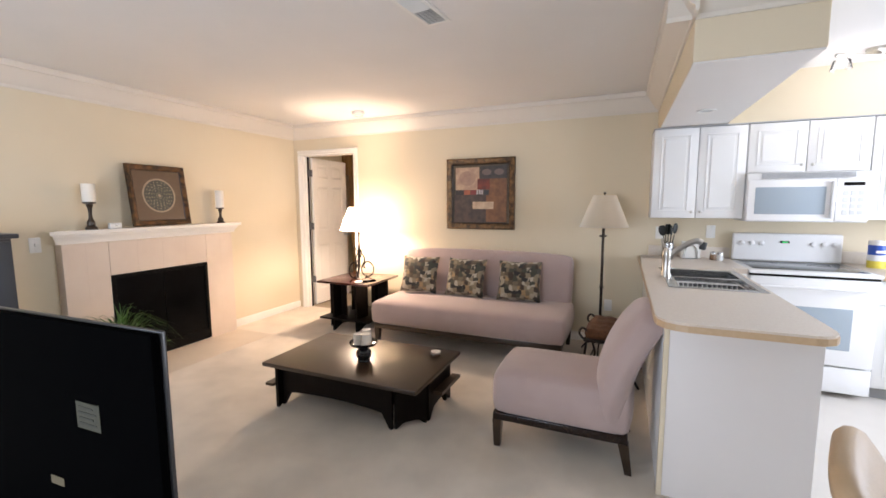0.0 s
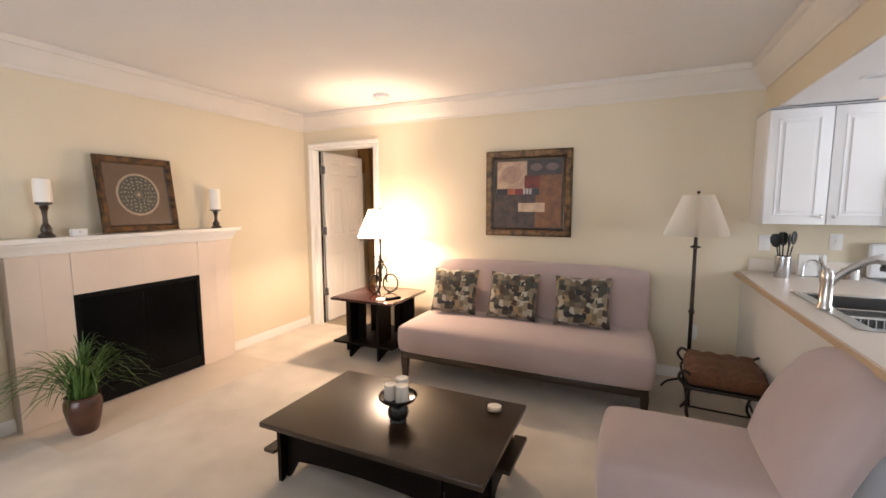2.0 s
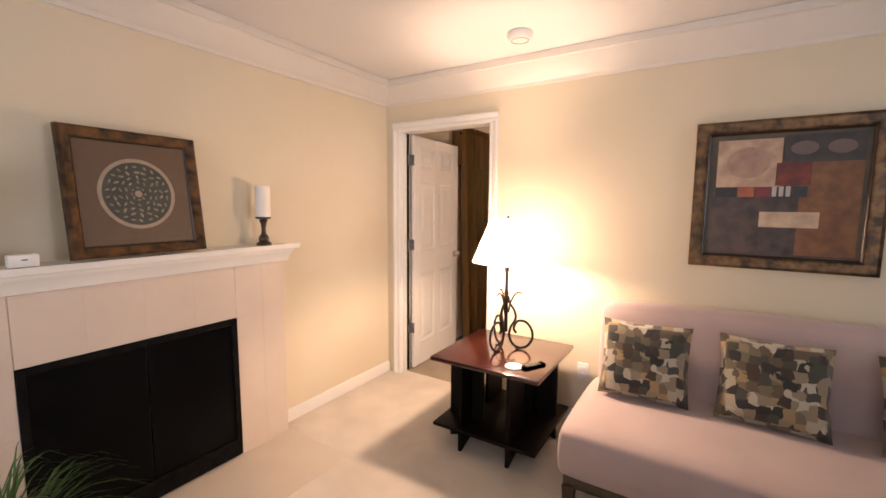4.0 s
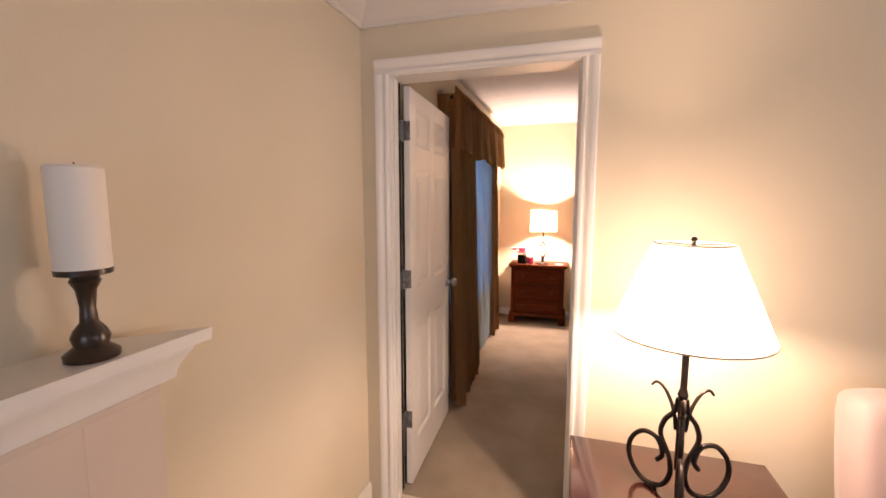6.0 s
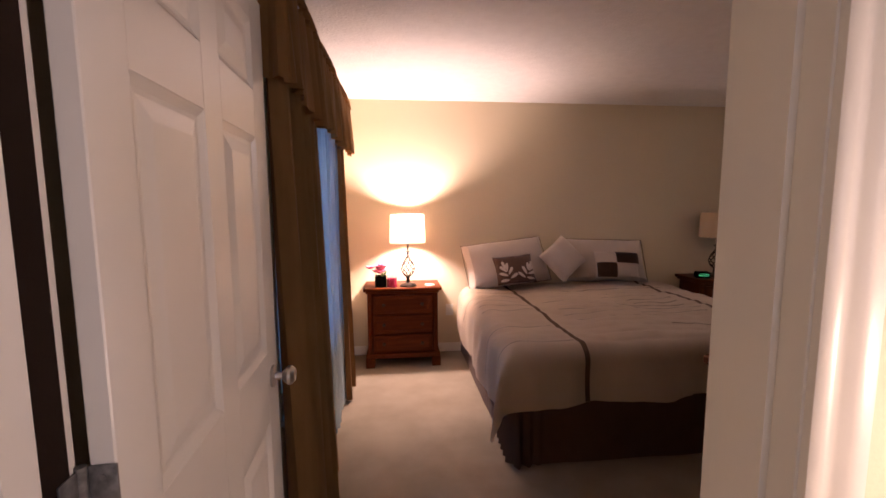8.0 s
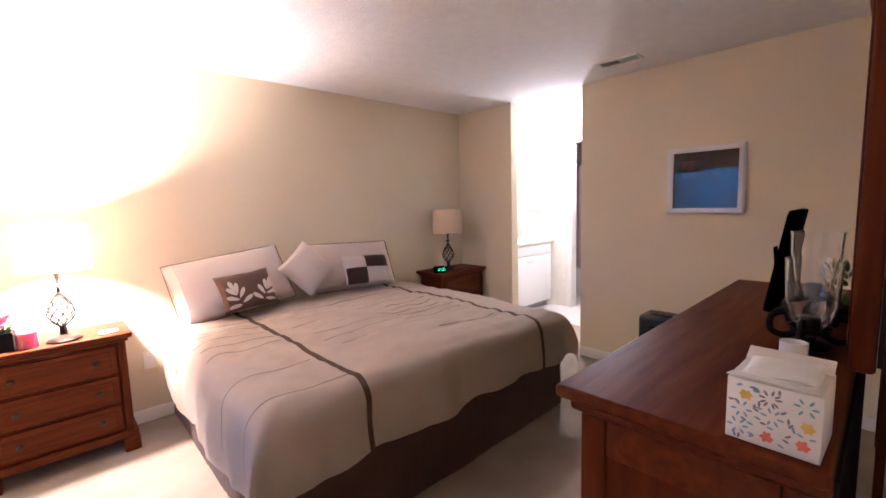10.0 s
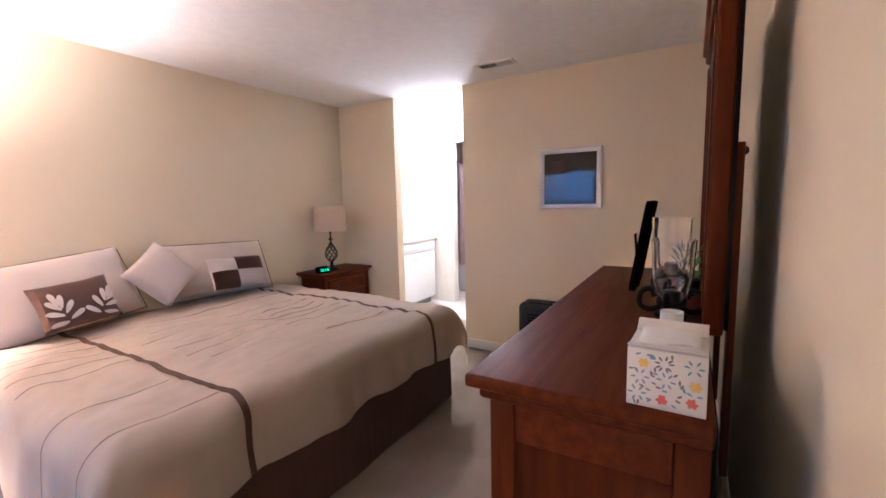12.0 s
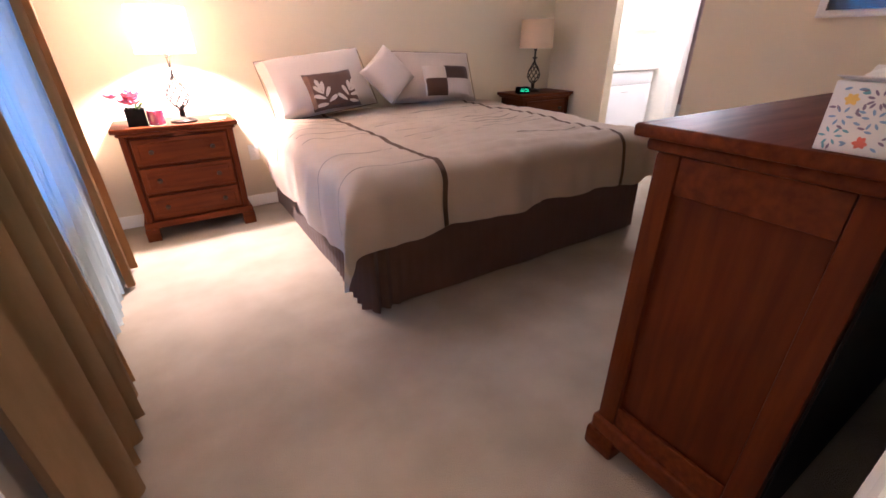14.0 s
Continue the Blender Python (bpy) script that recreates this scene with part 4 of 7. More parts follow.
def floor_lamp():
    t = thing("floor_lamp", "unlit iron floor lamp with an ivory cone shade", "lamp", pose(3.905, -0.36, 0))
    bm = lathe([(0, 0.10), (0.013, 0.11), (0.013, 0.62), (0.020, 0.63), (0.020, 0.645), (0.013, 0.655), (0.012, 1.10), (0.034, 1.108), (0.034, 1.116), (0.013, 1.124), (0.012, 1.20), (0.016, 1.21), (0.016, 1.27), (0, 1.275)], 14)
    part("pole", bm, M["iron"], t)
    for k in range(3):
        a = 2 * math.pi * k / 3 + 0.5
        c, s = math.cos(a), math.sin(a)
        part("foot", scroll([(r * c, r * s, z) for r, z in ((0.01, 0.30), (0.05, 0.22), (0.03, 0.13), (0.08, 0.10), (0.15, 0.06), (0.19, 0.008))], 0.008), M["iron"], t)
    sh = cone_shade(0.212, 0.098, 0.285)
    bmesh.ops.translate(sh, verts=sh.verts[:], vec=(0, 0, 1.195))
    part("shade", sh, M["lamp_shade"], t, "ivory cloth cone shade")
    sp = bmesh.new()
    for k in range(3):
        a = 2 * math.pi * k / 3
        tube([(0, 0, 1.472), (0.097 * math.cos(a), 0.097 * math.sin(a), 1.476)], 0.0015, 6, bm=sp)
    tube([(0, 0, 1.27), (0, 0, 1.48)], 0.003, 6, bm=sp)
    part("spider", sp, M["iron"], t)
    part("finial", lathe([(0, 1.478), (0.005, 1.48), (0.005, 1.492), (0.012, 1.496), (0.013, 1.503), (0, 1.512)], 12), M["iron"], t)
    return t


def ottoman():
    t = thing("iron_stool", "scrolled iron stool with tufted brown seat cushion", "stool", pose(4.035, -0.83, 0, 0, 0, -4))
    seat = soft_box(-0.20, 0.20, -0.24, 0.24, 0.345, 0.435, 0.035, 14, 0.012)
    for v in seat.verts:
        if v.co.z > 0.40:
            v.co.z -= 0.010 * (abs(math.sin(v.co.x * 32)) < 0.45) + 0.010 * (abs(math.sin(v.co.y * 32)) < 0.45)
    part("seat", seat, M["tuft"], t)
    part("rail", box(-0.205, 0.205, -0.245, 0.245, 0.325, 0.345, 0.004), M["iron"], t)
    for x in (-0.185, 0.185):
        for y in (-0.225, 0.225):
            sx = math.copysign(1, x)
            part("leg", scroll([(x - sx * 0.02, y, 0.40), (x + sx * 0.03, y, 0.43), (x + sx * 0.055, y, 0.39), (x + sx * 0.03, y, 0.35), (x, y, 0.33), (x + sx * 0.01, y, 0.20), (x - sx * 0.015, y, 0.08), (x + sx * 0.02, y, 0.006)], 0.009), M["iron"], t)
    for x in (-0.18, 0.18):
        part("stretcher", tube([(x, -0.22, 0.12), (x, 0.22, 0.12)], 0.007), M["iron"], t)
    part("stretcher", tube([(-0.18, 0, 0.12), (0.18, 0, 0.12)], 0.007), M["iron"], t)
    return t


def throw_pillow(x, z, lean, turn, seed):
    ob = link("throw_pillow", cushion(0.425, 0.40, 0.14, 14, seed=seed), M["camo"])
    ob.matrix_world = pose(x, -0.415, 0.445 + 0.205, 90 - lean, 0, turn)
    return tagged(ob, "square patchwork print throw pillow in browns and greens", "pillow", group="pillows on the sofa")


def picture_frame(w, h, depth, face, lip=0.012):
    """Moulded frame bars as one mitred mesh, standing in the x-z plane and facing -y."""
    bm = bmesh.new()
    prof = [(0, 0), (0, -depth * 0.8), (face * 0.25, -depth), (face * 0.55, -depth * 0.85), (face * 0.8, -depth * 0.7), (face, -depth * 0.45), (face, 0)]
    rings = []
    for sx, sz in ((-1, -1), (1, -1), (1, 1), (-1, 1)):
        rings.append([bm.verts.new((sx * (w / 2 - o), y, sz * (h / 2 - o))) for o, y in prof])
    for i in range(4):
        a, b = rings[i], rings[(i + 1) % 4]
        for k in range(len(prof)):
            j = (k + 1) % len(prof)
            bm.faces.new((a[k], a[j], b[j], b[k]))
    return bm


def abstract_picture():
    t = thing("framed_picture", "bronze framed abstract print in reds, browns and cream", "picture", pose(2.608, -0.002, 1.514))
    part("frame", picture_frame(0.78, 0.775, 0.035, 0.062), M["gold"], t)
    part("inner_lip", picture_frame(0.664, 0.659, 0.020, 0.014), M["bronze_dark"], t)
    part("backing", box(-0.33, 0.33, -0.008, 0.0, -0.33, 0.33), flat("olive_ground", (0.10, 0.075, 0.045), 0.6, (0.06, 0.05, 0.035), 9, mix=0.8), t)

    def patch(x0, x1, z0, z1, name, c, c2, lift, rough=0.5):
        m = flat(name, c, rough, c2, 16, mix=0.8)
        part("painted_patch", box(x0, x1, -0.0105 - lift, -0.008, z0, z1), m, t, smooth=False)
    patch(-0.30, 0.30, -0.31, -0.0, "umber_wash", (0.080, 0.052, 0.040), (0.030, 0.020, 0.018), 0.0)
    patch(-0.285, -0.01, 0.045, 0.29, "rosy_cream", (0.50, 0.36, 0.24), (0.34, 0.22, 0.16), 0.001)
    patch(0.0, 0.30, 0.165, 0.30, "charcoal_wash", (0.030, 0.025, 0.026), (0.05, 0.04, 0.036), 0.001)
    patch(0.07, 0.30, -0.305, 0.165, "rust_wash", (0.22, 0.095, 0.034), (0.13, 0.055, 0.022), 0.001)
    patch(-0.03, 0.11, 0.05, 0.165, "brick_red", (0.20, 0.032, 0.014), (0.07, 0.014, 0.010), 0.002)
    patch(-0.285, -0.19, -0.01, 0.043, "black_band", (0.012, 0.011, 0.012), (0.02, 0.018, 0.018), 0.001)
    patch(-0.185, -0.115, -0.008, 0.043, "orange_band", (0.40, 0.12, 0.045), (0.30, 0.08, 0.04), 0.001)
    patch(-0.11, -0.045, -0.008, 0.043, "crimson_band", (0.20, 0.03, 0.03), (0.14, 0.02, 0.02), 0.001)
    for k in range(3):
        patch(-0.04 + k * 0.028, -0.022 + k * 0.028, -0.006, 0.045, "pale_bar", (0.46, 0.42, 0.42), (0.36, 0.32, 0.32), 0.002)
    patch(0.045, 0.10, -0.01, 0.045, "slate_band", (0.035, 0.04, 0.05), (0.02, 0.025, 0.03), 0.0025)
    patch(-0.085, 0.155, -0.165, -0.085, "parchment", (0.56, 0.43, 0.30), (0.40, 0.28, 0.19), 0.002)
    ell = lathe([(0, 0), (0.085, 0), (0.085, 0.0012), (0, 0.0012)], 24, m=pose(-0.15, -0.0115, 0.17, 90) @ Matrix.Diagonal((1.1, 0.95, 1, 1)))
    part("painted_disc", ell, flat("dusty_rose", (0.27, 0.165, 0.13), 0.5, (0.36, 0.24, 0.17), 20, mix=0.8), t)
    for x in (0.075, 0.215):
        ell = lathe([(0, 0), (0.045, 0), (0.045, 0.0012), (0, 0.0012)], 20, m=pose(x, -0.0115, 0.235, 90) @ Matrix.Diagonal((1.2, 0.75, 1, 1)))
        part("painted_disc", ell, flat("taupe_smudge", (0.14, 0.10, 0.085), 0.5), t)
    return t


def mandala_picture():
    # leans back on the mantel against the wall
    t = thing("medallion_picture", "bronze framed round medallion on taupe mat leaning on mantel", "picture", pose(0.078, -1.872, 1.493) @ pose(0, 0, 0, 0, 0, 90 + 4) @ pose(0, 0, 0, -6.5))
    part("frame", picture_frame(0.553, 0.553, 0.032, 0.047), M["bronze"], t)
    part("inner_lip", picture_frame(0.461, 0.461, 0.017, 0.006), M["bronze_dark"], t)
    part("mat_board", box(-0.231, 0.231, -0.010, 0.0, -0.231, 0.231), M["mat_brown"], t)
    part("medallion_rim", lathe([(0.142, 0), (0.158, 0), (0.158, 0.002), (0.142, 0.002), (0.142, 0)], 48, m=pose(0, -0.0095, 0.0, 90)), flat("aged_ring", (0.33, 0.27, 0.20), 0.6, (0.26, 0.20, 0.15), 30), t)
    part("medallion_disc", lathe([(0, 0), (0.142, 0), (0.142, 0.0015), (0, 0.0015)], 40, m=pose(0, -0.0095, 0.0, 90)), flat("medallion_ground", (0.045, 0.050, 0.040), 0.5, (0.03, 0.03, 0.028), 30), t)
    rnd = random.Random(31)
    for r, n, s in ((0.027, 8, 0.008), (0.052, 10, 0.009), (0.074, 14, 0.010), (0.097, 18, 0.012), (0.122, 22, 0.010)):
        for k in range(n):
            a = 2 * math.pi * (k + 0.5 * (n % 4 == 2) + rnd.uniform(-0.12, 0.12)) / n
            bm = lathe([(0, 0), (s, 0), (s * 0.8, 0.002), (0, 0.0025)], 6, m=pose(r * math.cos(a), -0.0108, r * math.sin(a), 90, 0, 0) @ pose(0, 0, 0, 0, 0, math.degrees(a) + rnd.choice((50, 90, -50, 20))) @ Matrix.Diagonal((1.1, 0.5, 1, 1)))
            part("petal", bm, flat("medallion_olive", (0.13, 0.12, 0.06), 0.5, (0.27, 0.25, 0.19), 60, mix=0.8), t)
    part("medallion_heart", lathe([(0, 0), (0.016, 0), (0.012, 0.003), (0, 0.004)], 12, m=pose(0, -0.0108, 0, 90)), M["aged_ring"], t)
    return t


def candlestick(y, z, h_stick, h_candle, r):
    t = thing("candlestick", "dark turned wood candlestick with a white pillar candle", "candlestick", pose(0.095, y, z), group="candlesticks on the mantel")
    k = h_stick / 0.21
    part("stick", lathe([(0, 0), (0.042, 0), (0.043, 0.012 * k), (0.036, 0.020 * k), (0.026, 0.030 * k), (0.030, 0.050 * k), (0.024, 0.068 * k), (0.014, 0.085 * k), (0.012, 0.120 * k), (0.016, 0.160 * k), (0.024, 0.180 * k), (0.020, 0.190 * k), (0.042, 0.197 * k), (0.043, 0.21 * k), (0, 0.21 * k)], 20), M["espresso"], t)
    part("candle", lathe([(0, h_stick), (r, h_stick), (r, h_stick + h_candle - 0.004), (r - 0.004, h_stick + h_candle), (r * 0.5, h_stick + h_candle - 0.004), (0, h_stick + h_candle - 0.006)], 24), M["candle"], t, "white pillar candle")
    part("wick", tube([(0, 0, h_stick + h_candle - 0.008), (0.001, 0, h_stick + h_candle + 0.006)], 0.0012, 5), M["black"], t)
    return t


def grass_plant():
    t = thing("potted_grass", "long bladed green grass plant in a brown glazed pot", "plant", pose(0.40, -2.47, 0))
    part("pot", lathe([(0, 0), (0.060, 0), (0.066, 0.006), (0.085, 0.09), (0.098, 0.17), (0.097, 0.205), (0.088, 0.225), (0.092, 0.240), (0.082, 0.240), (0.080, 0.21), (0, 0.205)], 24), M["pot"], t, "brown glazed pot")
    rnd = random.Random(4)
    bm = bmesh.new()
    for i in range(190):
        a = rnd.uniform(0, 2 * math.pi)
        reach, high = rnd.uniform(0.12, 0.46), rnd.uniform(0.18, 0.42)
        x0, y0 = rnd.uniform(-0.05, 0.05), rnd.uniform(-0.05, 0.05)
        c, s = math.cos(a), math.sin(a)
        if x0 + c * reach < -0.30:
            reach = 0.27
        side = Vector((-s, c, 0))
        prev = None
        for k in range(7):
            u = k / 6
            p = Vector((x0 + c * reach * u ** 1.5, y0 + s * reach * u ** 1.5, 0.20 + high * (1.55 * u - 0.75 * u ** 3.2 * (0.35 + reach * 2.7))))
            w = 0.0052 * (1 - u) ** 0.6 + 0.0006
            pair = (bm.verts.new(p - side * w + Vector((0, 0, 0.001))), bm.verts.new(p + side * w))
            if prev:
                bm.faces.new((prev[0], prev[1], pair[1], pair[0]))
            prev = pair
    part("blades", bm, M["leaf"], t, "narrow arching green blades")
    return t


def tv_set():
    # back of a flat television on a low stand
    t = thing("television", "black flat television seen from behind on its stand", "television", pose(2.383, -3.853, 0, 0, 0, 2.3))
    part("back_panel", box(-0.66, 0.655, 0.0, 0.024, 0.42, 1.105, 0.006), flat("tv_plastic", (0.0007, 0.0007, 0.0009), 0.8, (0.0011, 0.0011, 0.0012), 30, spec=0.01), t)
    part("bezel", box(-0.662, 0.660, 0.0245, 0.036, 0.418, 1.108, 0.003), flat("tv_bezel", (0.03, 0.03, 0.032), 0.3), t)
    part("screen", box(-0.645, 0.643, 0.0362, 0.0375, 0.435, 1.092), M["blackglass"], t)
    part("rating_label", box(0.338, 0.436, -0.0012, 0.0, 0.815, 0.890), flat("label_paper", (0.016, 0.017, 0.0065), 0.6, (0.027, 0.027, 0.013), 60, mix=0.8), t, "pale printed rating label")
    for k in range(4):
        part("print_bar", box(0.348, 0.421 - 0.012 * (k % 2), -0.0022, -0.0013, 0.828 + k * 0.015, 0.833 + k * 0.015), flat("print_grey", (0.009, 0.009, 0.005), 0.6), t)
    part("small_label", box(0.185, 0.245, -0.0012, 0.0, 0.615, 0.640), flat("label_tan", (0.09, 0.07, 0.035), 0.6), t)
    part("neck", box(-0.12, 0.12, 0.0, 0.04, 0.335, 0.45, 0.01), M["tv_plastic"], t)
    part("foot", box(-0.30, 0.30, -0.13, 0.13, 0.32, 0.34, 0.008), M["tv_plastic"], t)
    s = thing("tv_bench", "low black television bench", "tv stand", pose(2.383, -3.86, 0, 0, 0, 2.3))
    part("top", box(-0.55, 0.55, -0.2, 0.2, 0.295, 0.32, 0.004), M["espresso"], s)
    part("shelf", box(-0.53, 0.53, -0.18, 0.18, 0.08, 0.10, 0.003), M["espresso"], s)
    for x in (-0.54, 0.52):
        part("side", box(x, x + 0.02, -0.19, 0.19, 0, 0.295, 0.003), M["espresso"], s)
    return t


def dark_cabinet():
    t = thing("tall_cabinet", "dark blue-grey cabinet with an overhanging top against the wall", "cabinet", pose(0.02, -3.42, 0))
    d = flat("slate_paint", (0.035, 0.043, 0.055), 0.35, (0.028, 0.034, 0.044), 6)
    part("body", box(0, 0.34, -0.38, 0.385, 0.06, 1.195, 0.004), d, t)
    part("plinth", box(0.01, 0.33, -0.37, 0.375, 0, 0.06), d, t)
    part("top", box(-0.002, 0.385, -0.41, 0.41, 1.195, 1.225, 0.006), d, t)
    for y0, y1 in ((-0.37, 0.0), (0.006, 0.375)):
        dd = part("door", box(0.34, 0.358, y0, y1, 0.08, 1.175, 0.003), d, t)
        part("handle", tube([(0.375, (y1 if y0 < -0.1 else y0) + (-0.04 if y0 < -0.1 else 0.04), 0.6), (0.375, (y1 if y0 < -0.1 else y0) + (-0.04 if y0 < -0.1 else 0.04), 0.7)], 0.006), M["nickel"], dd)
    b = thing("small_box", "small brown wooden box on the cabinet top", "box", pose(0.24, -3.20, 1.225))
    part("body", box(-0.06, 0.06, -0.06, 0.06, 0, 0.05, 0.003), M["redtop"], b)
    part("lid", box(-0.063, 0.063, -0.063, 0.063, 0.051, 0.075, 0.004), M["redtop"], b)
    return t


def candle_dish():
    t = thing("pedestal_bowl", "black turned pedestal bowl holding three white candles", "bowl", pose(2.455, -2.09, 0.336))
    part("pedestal", lathe([(0, 0), (0.040, 0), (0.042, 0.006), (0.036, 0.014), (0.050, 0.028), (0.055, 0.050), (0.050, 0.072), (0.034, 0.088), (0.030, 0.096), (0.050, 0.104), (0.088, 0.116), (0.096, 0.132), (0.099, 0.134), (0.094, 0.138), (0.086, 0.124), (0.040, 0.116), (0, 0.116)], 32), flat("black_glaze", (0.010, 0.010, 0.012), 0.18, (0.016, 0.015, 0.015), 10), t)
    for x, y, r, h in ((0.036, -0.022, 0.032, 0.085), (-0.034, -0.014, 0.031, 0.075), (0.002, 0.040, 0.032, 0.094)):
        part("candle", lathe([(0, 0.117), (r, 0.117), (r, 0.117 + h - 0.003), (r - 0.003, 0.117 + h), (r * 0.4, 0.117 + h - 0.004), (0, 0.117 + h - 0.006)], 20, m=Matrix.Translation((x, y, 0))), M["candle"], t, "white pillar candle")
    c = thing("glass_candle", "low clear glass candle with white wax", "candle", pose(2.865, -1.79, 0.336))
    part("dish", lathe([(0, 0), (0.037, 0), (0.040, 0.004), (0.042, 0.028), (0.039, 0.028), (0.037, 0.008), (0, 0.006)], 24), M["glass"], c)
    part("wax", lathe([(0, 0.0085), (0.0362, 0.0085), (0.0375, 0.022), (0, 0.021)], 24), M["candle"], c)
    k = thing("coaster", "round white coaster on the end table", "coaster", pose(1.435, -0.655, 0.56))
    part("disc", lathe([(0, 0), (0.047, 0), (0.049, 0.003), (0.047, 0.007), (0.042, 0.005), (0, 0.005)], 28), M["plastic_white"], k)
    r = thing("remote_control", "slim black remote control on the end table", "remote", pose(1.53, -0.60, 0.56, 0, 0, -28))
    part("case", box(-0.021, 0.021, -0.075, 0.075, 0, 0.018, 0.005), M["tv_plastic"], r)
    for i in range(5):
        for j in range(3):
            part("button", box(-0.015 + j * 0.011, -0.007 + j * 0.011, -0.055 + i * 0.02, -0.045 + i * 0.02, 0.0175, 0.0195, 0.001, 1), flat("grey_rubber", (0.12, 0.12, 0.12), 0.6), r)
    return t


sofa()
slipper_chair()
coffee_table()
end_table()
table_lamp()
floor_lamp()
ottoman()
for i, (x, lean, turn) in enumerate(((2.06, 18, 2), (2.59, 20, -3), (3.15, 17, 3))):
    throw_pillow(x, 0, lean, turn, i)
abstract_picture()
mandala_picture()
candlestick(-2.44, 1.211, 0.225, 0.145, 0.046)
candlestick(-1.245, 1.211, 0.165, 0.18, 0.042)
grass_plant()
tv_set()
dark_cabinet()
candle_dish()

th = thing("thermostat_box", "small white plastic sensor box on the mantel", "sensor", pose(0.115, -2.28, 1.211))
part("case", box(-0.02, 0.02, -0.045, 0.045, 0, 0.048, 0.006), M["plastic_white"], th)
part("slot", box(0.0195, 0.0212, -0.008, 0.010, 0.026, 0.030), M["black"], th)

sd = thing("smoke_detector", "round white smoke detector on the ceiling", "smoke detector", pose(1.335, -0.44, CEIL))
part("body", lathe([(0, 0), (0.070, 0), (0.072, -0.012), (0.066, -0.034), (0.056, -0.042), (0, -0.043)], 32), M["plastic_white"], sd)
part("grille_ring", lathe([(0.045, -0.0425), (0.050, -0.0425), (0.050, -0.0450), (0.045, -0.0450), (0.045, -0.0425)], 28), flat("grey_slot", (0.35, 0.34, 0.32), 0.6), sd)


def vent(x, y, w, d, turn=0):
    t = thing("ceiling_vent", "metal louvred air vent in the ceiling", "vent", pose(x, y, CEIL - 0.008, 0, 0, turn))
    bm = bmesh.new()
    for b in ((-w / 2, w / 2, -d / 2, -d / 2 + 0.02), (-w / 2, w / 2, d / 2 - 0.02, d / 2), (-w / 2, -w / 2 + 0.02, -d / 2 + 0.02, d / 2 - 0.02), (w / 2 - 0.02, w / 2, -d / 2 + 0.02, d / 2 - 0.02)):
        box(*b, 0, 0.008, bm=bm)
    part("frame", bm, M["plastic_white"], t, smooth=False)
    part("duct", box(-w / 2 + 0.02, w / 2 - 0.02, -d / 2 + 0.02, d / 2 - 0.02, 0.0062, 0.0078), flat("duct_grey", (0.10, 0.10, 0.10), 0.7), t)
    n = int((w - 0.04) / 0.014)
    for i in range(n):
        half = i < n / 2
        bm = box(-0.0055, 0.0055, -d / 2 + 0.02, d / 2 - 0.02, -0.0007, 0.0007)
        bmesh.ops.transform(bm, matrix=pose(-w / 2 + 0.027 + i * 0.014, 0, 0.001, 0, 40 if half else -40), verts=bm.verts[:])
        part("slat", bm, M["plastic_white"], t, smooth=False)
    return t


vent(3.055, -2.36, 0.36, 0.15, 84)
vent(3.73, 1.64, 0.30, 0.13, 90)


def wall_plate(name, label, cat, m, kind, mat="plastic_white"):
    t = thing(name, label, cat, m)
    part("plate", box(-0.036, 0.036, -0.006, 0, -0.058, 0.058, 0.003), M[mat], t)
    if kind == "switch":
        part("toggle", box(-0.006, 0.006, -0.018, -0.005, -0.010, 0.014, 0.003), M[mat], t)
    else:
        for z in (-0.022, 0.022):
            part("socket", box(-0.016, 0.016, -0.0085, -0.005, z - 0.014, z + 0.014, 0.003), M["plastic_white"], t)
    for z in (-0.042, 0.042):
        part("screw", lathe([(0, 0), (0.003, 0), (0.0025, 0.001), (0, 0.0012)], 8, m=pose(0, -0.006, z, 90)), M["nickel"], t)
    return t


wall_plate("switch_plate", "white light switch plate on the wall", "switch", pose(0.0, -2.77, 1.11, 0, 0, 90), "switch")
wall_plate("outlet_plate", "white power outlet low on the wall", "outlet", pose(0.0, -2.75, 0.33, 0, 0, 90), "outlet")
wall_plate("outlet_plate", "white power outlet behind the floor lamp", "outlet", pose(3.96, 0.0, 0.39), "outlet")
wall_plate("outlet_plate", "white power outlet beside the end table", "outlet", pose(1.66, 0.0, 0.36), "outlet")


# ---- kitchen things ----
def cabinet_door(x0, x1, z0, z1, y, parent, knob_x=None, knob_z=None):
    d = part("door", box(x0, x1, y - 0.018, y, z0, z1, 0.003), M["cab"], parent)
    bm = bmesh.new()
    f = 0.055
    for a, b, c, e in ((x0 + f, x1 - f, z0 + f, z0 + f + 0.012), (x0 + f, x1 - f, z1 - f - 0.012, z1 - f), (x0 + f, x0 + f + 0.012, z0 + f + 0.012, z1 - f - 0.012), (x1 - f - 0.012, x1 - f, z0 + f + 0.012, z1 - f - 0.012)):
        box(a, b, y - 0.022, y - 0.017, c, e, 0.002, 1, bm=bm)
    box(x0 + f + 0.03, x1 - f - 0.03, y - 0.0235, y - 0.017, z0 + f + 0.03, z1 - f - 0.03, 0.004, 1, bm=bm)
    part("raised_panel", bm, M["cab"], d)
    if knob_x is not None:
        part("knob", lathe([(0, 0), (0.006, 0), (0.005, 0.010), (0.011, 0.015), (0.012, 0.020), (0.007, 0.025), (0, 0.026)], 14, m=pose(knob_x, y - 0.018, knob_z, 90)), M["nickel"], d)
    return d


